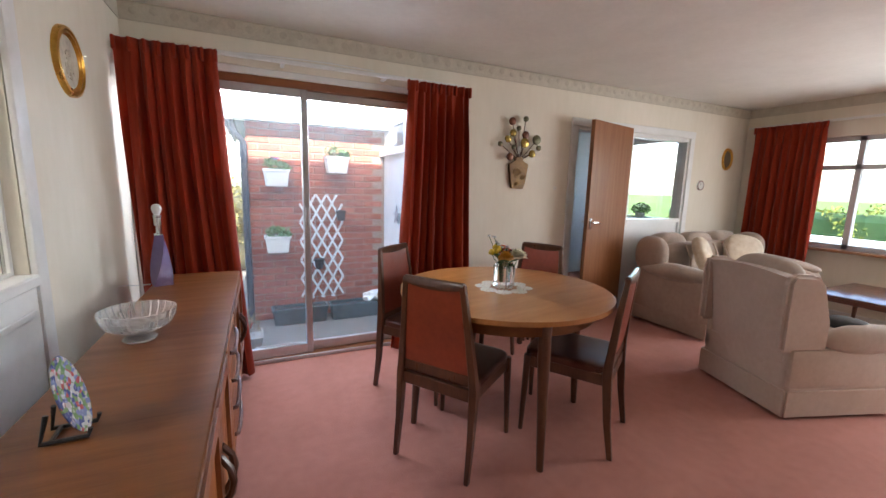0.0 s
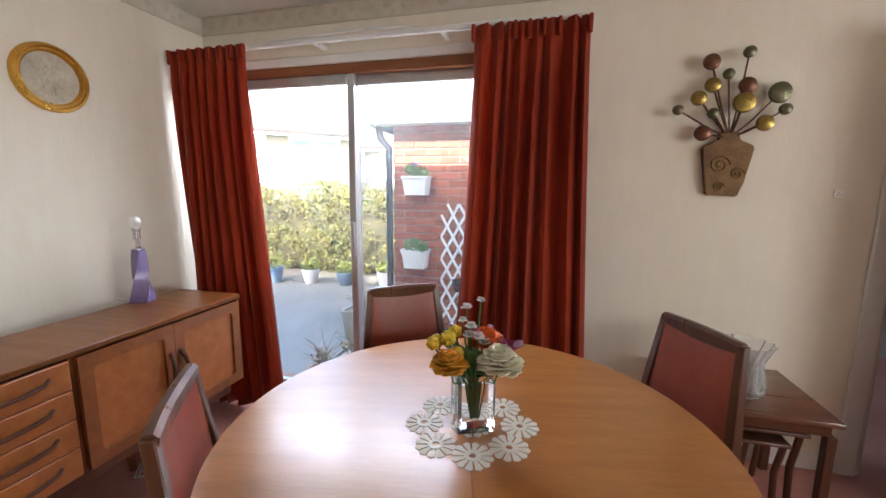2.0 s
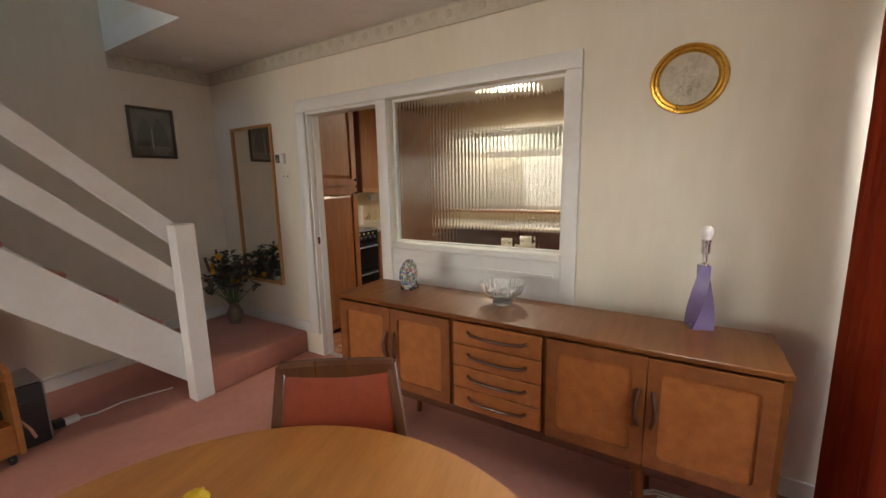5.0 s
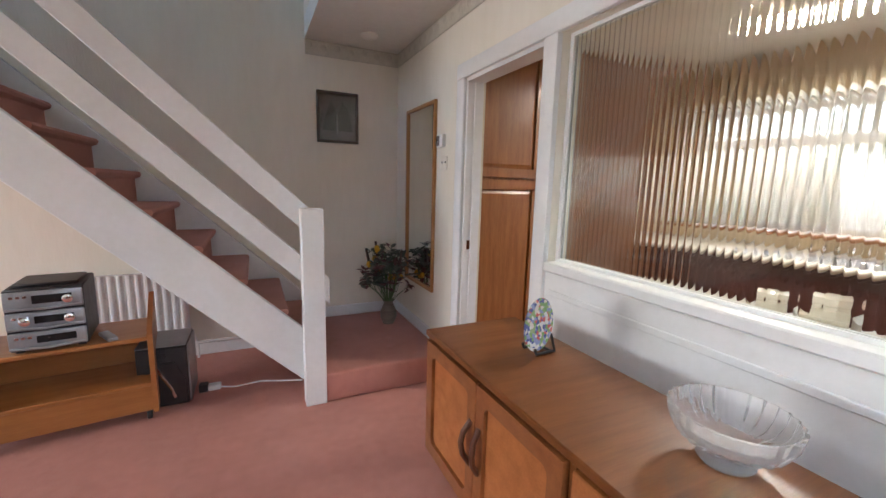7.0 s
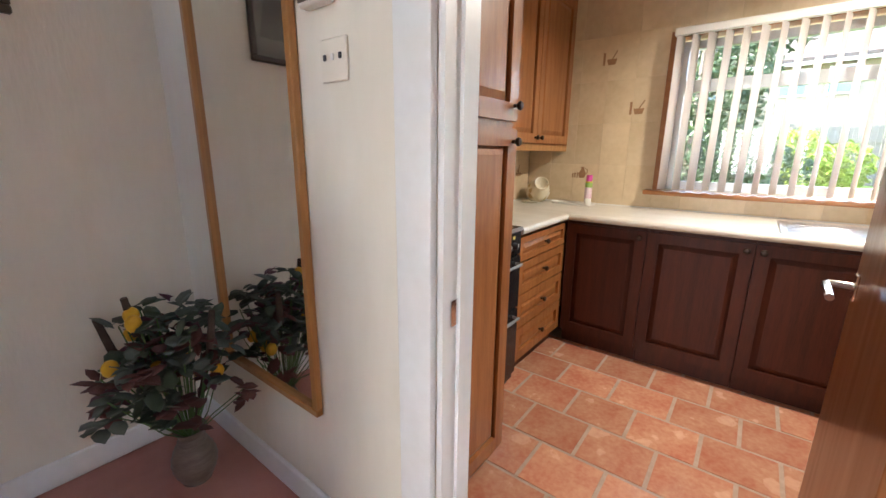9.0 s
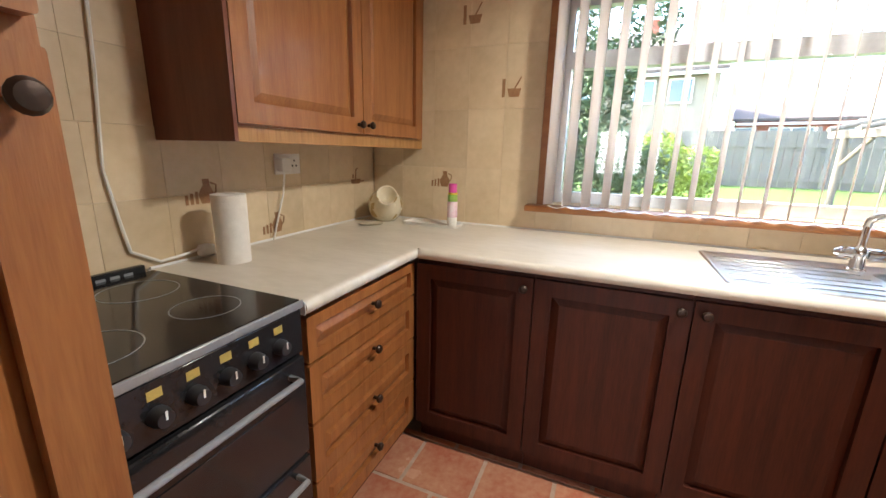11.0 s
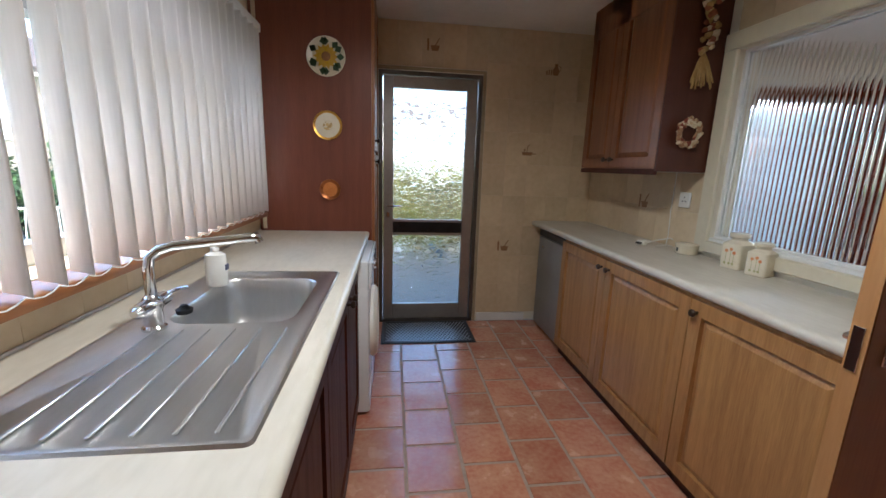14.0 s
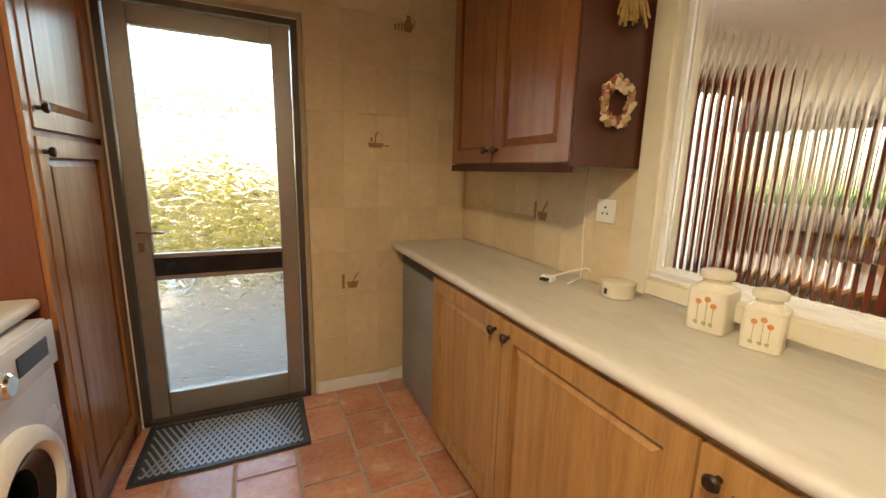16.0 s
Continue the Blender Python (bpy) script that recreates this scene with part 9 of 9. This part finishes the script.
tube(bm, [(0, 0, 0), (0, 0, 6.6), (0.05, -0.1, 6.9), (0.1, -0.7, 7.0)], 0.07, 8, 0.03)
part("column", bm, FRIDGE, lp)
part("lantern", bx(0.0, 0.2, -1.1, -0.6, 6.95, 7.08, bev=0.03), FRIDGE, lp)
pg_ = thing("pergola", "rustic timber swing frame on the lawn", "pergola", (-7.6, 0.9, rise(-7.6) - 0.05), 20)
PT = mat("weathered_post", (0.20, 0.165, 0.12), (0.14, 0.115, 0.08), rough=0.85, scale=6, stretch=(6, 6, 0.6), bump=0.3)
for x, y in ((-0.9, -0.7), (-0.9, 0.7), (0.9, -0.7), (0.9, 0.7)):
    bm = bmesh.new()
    cone(bm, (x, y, -0.1), (x, y, 1.65), 0.05, 0.045, 10)
    part("post", bm, PT, pg_)
    bm = bmesh.new()
    tube(bm, [(x, y, 1.25), (x * 0.55, y, 1.65)], 0.03, 8)
    part("brace", bm, PT, pg_)
for y in (-0.7, 0.7):
    part("beam", bx(-1.15, 1.15, y - 0.04, y + 0.04, 1.65, 1.76, bev=0.006), PT, pg_)
for k in range(5):
    bm = bmesh.new()
    tube(bm, [(-0.9 + 0.45 * k, -0.95, 1.76), (-0.9 + 0.45 * k, 0.0, 1.98), (-0.9 + 0.45 * k, 0.95, 1.76)], 0.035, 8)
    part("rafter", bm, PT, pg_)
bare_tree("bare_tree", (-11.6, 4.2, rise(-11.6) - 0.05), 5.5, 17, depth=4)
wb = thing("wheelie_bin", "green wheeled bin near the fence", "bin", (-9.6, 2.6, rise(-9.6)))
bm = bmesh.new()
loft(bm, [rrect(-0.22, 0.22, -0.25, 0.25, 0.04, 0.0), rrect(-0.28, 0.28, -0.33, 0.33, 0.04, 0.95)])
part("body", bm, mat("bin_green", (0.03, 0.09, 0.05), (0.04, 0.11, 0.06), rough=0.5, scale=10), wb)
part("lid", bx(-0.3, 0.3, -0.36, 0.36, 0.951, 1.02, bev=0.02, seg=2), bpy.data.materials["bin_green"], wb)

# front garden
hg2 = thing("hedge", "clipped front garden hedge", "hedge", (16.5, -1.0, -0.32))
spots = [(rng.uniform(-0.4, 0.4), -9 + 0.45 * k, rng.uniform(0.4, 1.15), 0.5, 0.5, 0.4) for k in range(40)]
leaf_cloud("leaves", LEAF, hg2, spots, 12000, 0.06, 51)
# filler block in a darker leaf green, for shade behind the leaves
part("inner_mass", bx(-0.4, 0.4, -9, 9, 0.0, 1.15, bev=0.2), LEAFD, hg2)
fwl = thing("garden_wall", "low white garden wall in front of the house", "garden wall", (11.5, -1.0, -0.32))
part("wall", bx(-0.1, 0.1, -8, 8, 0, 0.75, bev=0.01), RENDERW, fwl)
part("coping", bx(-0.15, 0.15, -8, 8, 0.751, 0.81, bev=0.01), RENDERW, fwl)
structure("pavement", bx(6.75, 11.3, -9, 8, -0.4, -0.28), CONCRETE, "pale concrete drive in front of the house", "drive")
hp = thing("potted_plant", "green pot plant on the hall window sill", "plant", (6.02, 1.12, 0.9))
bm = bmesh.new()
lathe(bm, [(0.05, 0), (0.07, 0.1), (0.075, 0.1), (0.075, 0.115), (0.06, 0.115), (0.001, 0.1)], 20)
part("pot", bm, PLASTICW, hp)
leaf_cloud("foliage", FOL, hp, [(0, 0, 0.17, 0.07, 0.15, 0.08)], 200, 0.03, 61)

# bricks of the outbuilding's two seen faces
bm = bmesh.new()
box(bm, -0.1065, 0.1065, -0.010, 0.0, -0.032, 0.032)
fr_ = [e for e in bm.edges if all(v.co.y < -0.009 for v in e.verts)]
bmesh.ops.bevel(bm, geom=fr_, offset=0.004, segments=1, affect="EDGES")
brick_me = shared("brick", bm, BRICK)
bm = bmesh.new()
box(bm, -0.0495, 0.0495, -0.010, 0.0, -0.032, 0.032)
fr_ = [e for e in bm.edges if all(v.co.y < -0.009 for v in e.verts)]
bmesh.ops.bevel(bm, geom=fr_, offset=0.004, segments=1, affect="EDGES")
half_me = shared("half_brick", bm, BRICK)
cw = bpy.data.objects["core_wall"]
for j in range(29):
    z = 0.04 + 0.075 * j
    off = 0.1125 * (j % 2)
    for i in range(8):
        x = -0.66 + 0.225 * i - off
        if x - 0.11 < -0.775:
            piece("brick", half_me, cw, (x + 0.0565, -1.288, z))
        elif x + 0.11 < 0.74:
            piece("brick", brick_me, cw, (x, -1.288, z))
wb_ = bmesh.new()
for j in range(29):
    z = 0.04 + 0.075 * j
    for i in range(11):
        y = -1.17 + 0.225 * i - 0.1125 * (j % 2)
        if y - 0.11 > -1.3:
            box(wb_, -0.78, -0.77, y - 0.1065, y + 0.1065, z - 0.032, z + 0.032)
part("side_bricks", wb_, BRICK, cw)["kind"] = "stuff"

# ---- tiles ----
def slab(name, w, h, t, mt, bev=0.003):
    """A flat tile in the xz plane, its back at y = 0, its face at y = -t."""
    bm = bmesh.new()
    box(bm, -w / 2, w / 2, -t, 0, -h / 2, h / 2)
    front = [e for e in bm.edges if all(v.co.y < -t * 0.9 for v in e.verts)]
    bmesh.ops.bevel(bm, geom=front, offset=bev, segments=1, affect="EDGES")
    return shared(name, bm, mt)


TW, TH = 0.178, 0.27
tile_me = {}


def tile_wall(parent, origin, rz, a0, a1, z0, z1, holes, tw=TW, th_=TH, mt=TILE, t=0.006):
    """Tiles over a stretch a0..a1, z0..z1 of a wall; origin and rz give the wall's plane, a runs along it."""
    m0 = pose(*origin, 0, 0, rz)
    na, nz = max(1, round((a1 - a0) / tw)), max(1, round((z1 - z0) / th_))
    da, dz = (a1 - a0) / na, (z1 - z0) / nz
    key = (round(da, 4), round(dz, 4))
    if key not in tile_me:
        tile_me[key] = slab("tile", da - 0.0007, dz - 0.0007, t, mt, 0.0007)
    for i in range(na):
        for j in range(nz):
            ca, cz = a0 + da * (i + 0.5), z0 + dz * (j + 0.5)
            if any(h[0] < ca < h[1] and h[2] < cz < h[3] for h in holes):
                continue
            ob = new("tile", tile_me[key])
            ob.parent = parent
            ob.matrix_basis = m0 @ pose(ca, 0, cz)


# north wall, right of the back door, and above it
tn = tagged(new("tiled_wall_north"), "beige tile-patterned kitchen wall beside the back door", "wall tiles", kind="structure")
tile_wall(tn, (0, -0.001, 0), 0, -1.042, -0.104, 0.08, H - 0.002, [])
tile_wall(tn, (0, -0.001, 0), 0, -1.90, -1.042, 2.064, H - 0.002, [], th_=0.3)
# east wall between worktop and ceiling
te = tagged(new("tiled_wall_east"), "beige tiled wall above the worktop", "wall tiles", kind="structure")
tile_wall(te, (-0.1005, 0, 0), -90, 0.01, 1.29, 0.90, 1.33, [], th_=0.215)
tile_wall(te, (-0.1005, 0, 0), -90, 0.01, 0.436, 1.33, H - 0.002, [])
tile_wall(te, (-0.1005, 0, 0), -90, 1.34, 3.50, 2.008, H - 0.002, [], th_=0.37)
# south wall above the worktop
ts_ = tagged(new("tiled_wall_south"), "beige ceramic wall tiles behind the cooker", "wall tiles", kind="structure")
tile_wall(ts_, (0, -4.371, 0), 180, 0.77, 2.585, 0.90, 1.33, [], tw=0.2, th_=0.215)
tile_wall(ts_, (0, -4.371, 0), 180, 0.77, 1.364, 1.33, H - 0.002, [], tw=0.2, th_=0.215)
# west wall round the window
tw_ = tagged(new("tiled_wall_west"), "beige tiled wall round the kitchen window", "wall tiles", kind="structure")
tile_wall(tw_, (-2.591, 0, 0), 90, -4.36, -3.405, 0.90, H - 0.002, [])
tile_wall(tw_, (-2.591, 0, 0), 90, -3.405, -0.69, 0.90, 1.0, [], th_=0.1)
tile_wall(tw_, (-2.591, 0, 0), 90, -3.405, -0.69, 2.042, H - 0.002, [], th_=0.335)
tile_wall(tw_, (-2.591, 0, 0), 90, -0.80, -0.69, 1.0, 2.042, [])

for x, z, k in ((-0.665, 1.461, 2), (-0.829, 0.673, 1), (-0.507, 2.10, 0), (-1.468, 2.22, 1)):
    ob = piece("transfer", mots[k], tn, (x, -0.0075, z))
piece("transfer", mots[1], te, (-0.1068, -0.78, 1.14), -90)
for x, z, k in ((-1.80, 0.965, 0), (-2.41, 1.12, 2), (-1.49, 1.12, 0)):
    piece("transfer", mots[k], ts_, (x, -4.3645, z), 180)
for y, z, k in ((-3.565, 1.585, 1), (-3.93, 1.13, 0), (-3.78, 1.93, 1)):
    piece("transfer", mots[k], tw_, (-2.5845, y, z), 90)

# square terracotta floor tiles in staggered rows across the room
TP, TQ, GAP = 0.256, 0.285, 0.009


def floor_tile(w, d):
    bm = bmesh.new()
    box(bm, -w / 2, w / 2, -d / 2, d / 2, -0.0075, 0.0)
    top = [e for e in bm.edges if all(v.co.z > -0.001 for v in e.verts)]
    bmesh.ops.bevel(bm, geom=top, offset=0.004, segments=2, affect="EDGES")
    return shared("floor_tile", bm, QUARRY)


full = floor_tile(TP - GAP, TQ - GAP)
sizes = {}
for i in range(-5, 5):
    xa, xb = max(-1.19 + TP * i, -2.0), min(-1.19 + TP * (i + 1), -0.07)
    if xb - xa < 0.03:
        continue
    off = -3.284 if i % 2 == 0 else -3.139
    for j in range(-5, 13):
        ya, yb = max(off + TQ * j, -4.3), min(off + TQ * (j + 1), -0.004)
        if yb - ya < 0.03:
            continue
        key = (round(xb - xa, 3), round(yb - ya, 3))
        if key not in sizes:
            sizes[key] = full if key == (TP, TQ) else floor_tile(key[0] - GAP, key[1] - GAP)
        piece("tile", sizes[key], floor_kitchen, ((xa + xb) / 2, (ya + yb) / 2, 0.0))
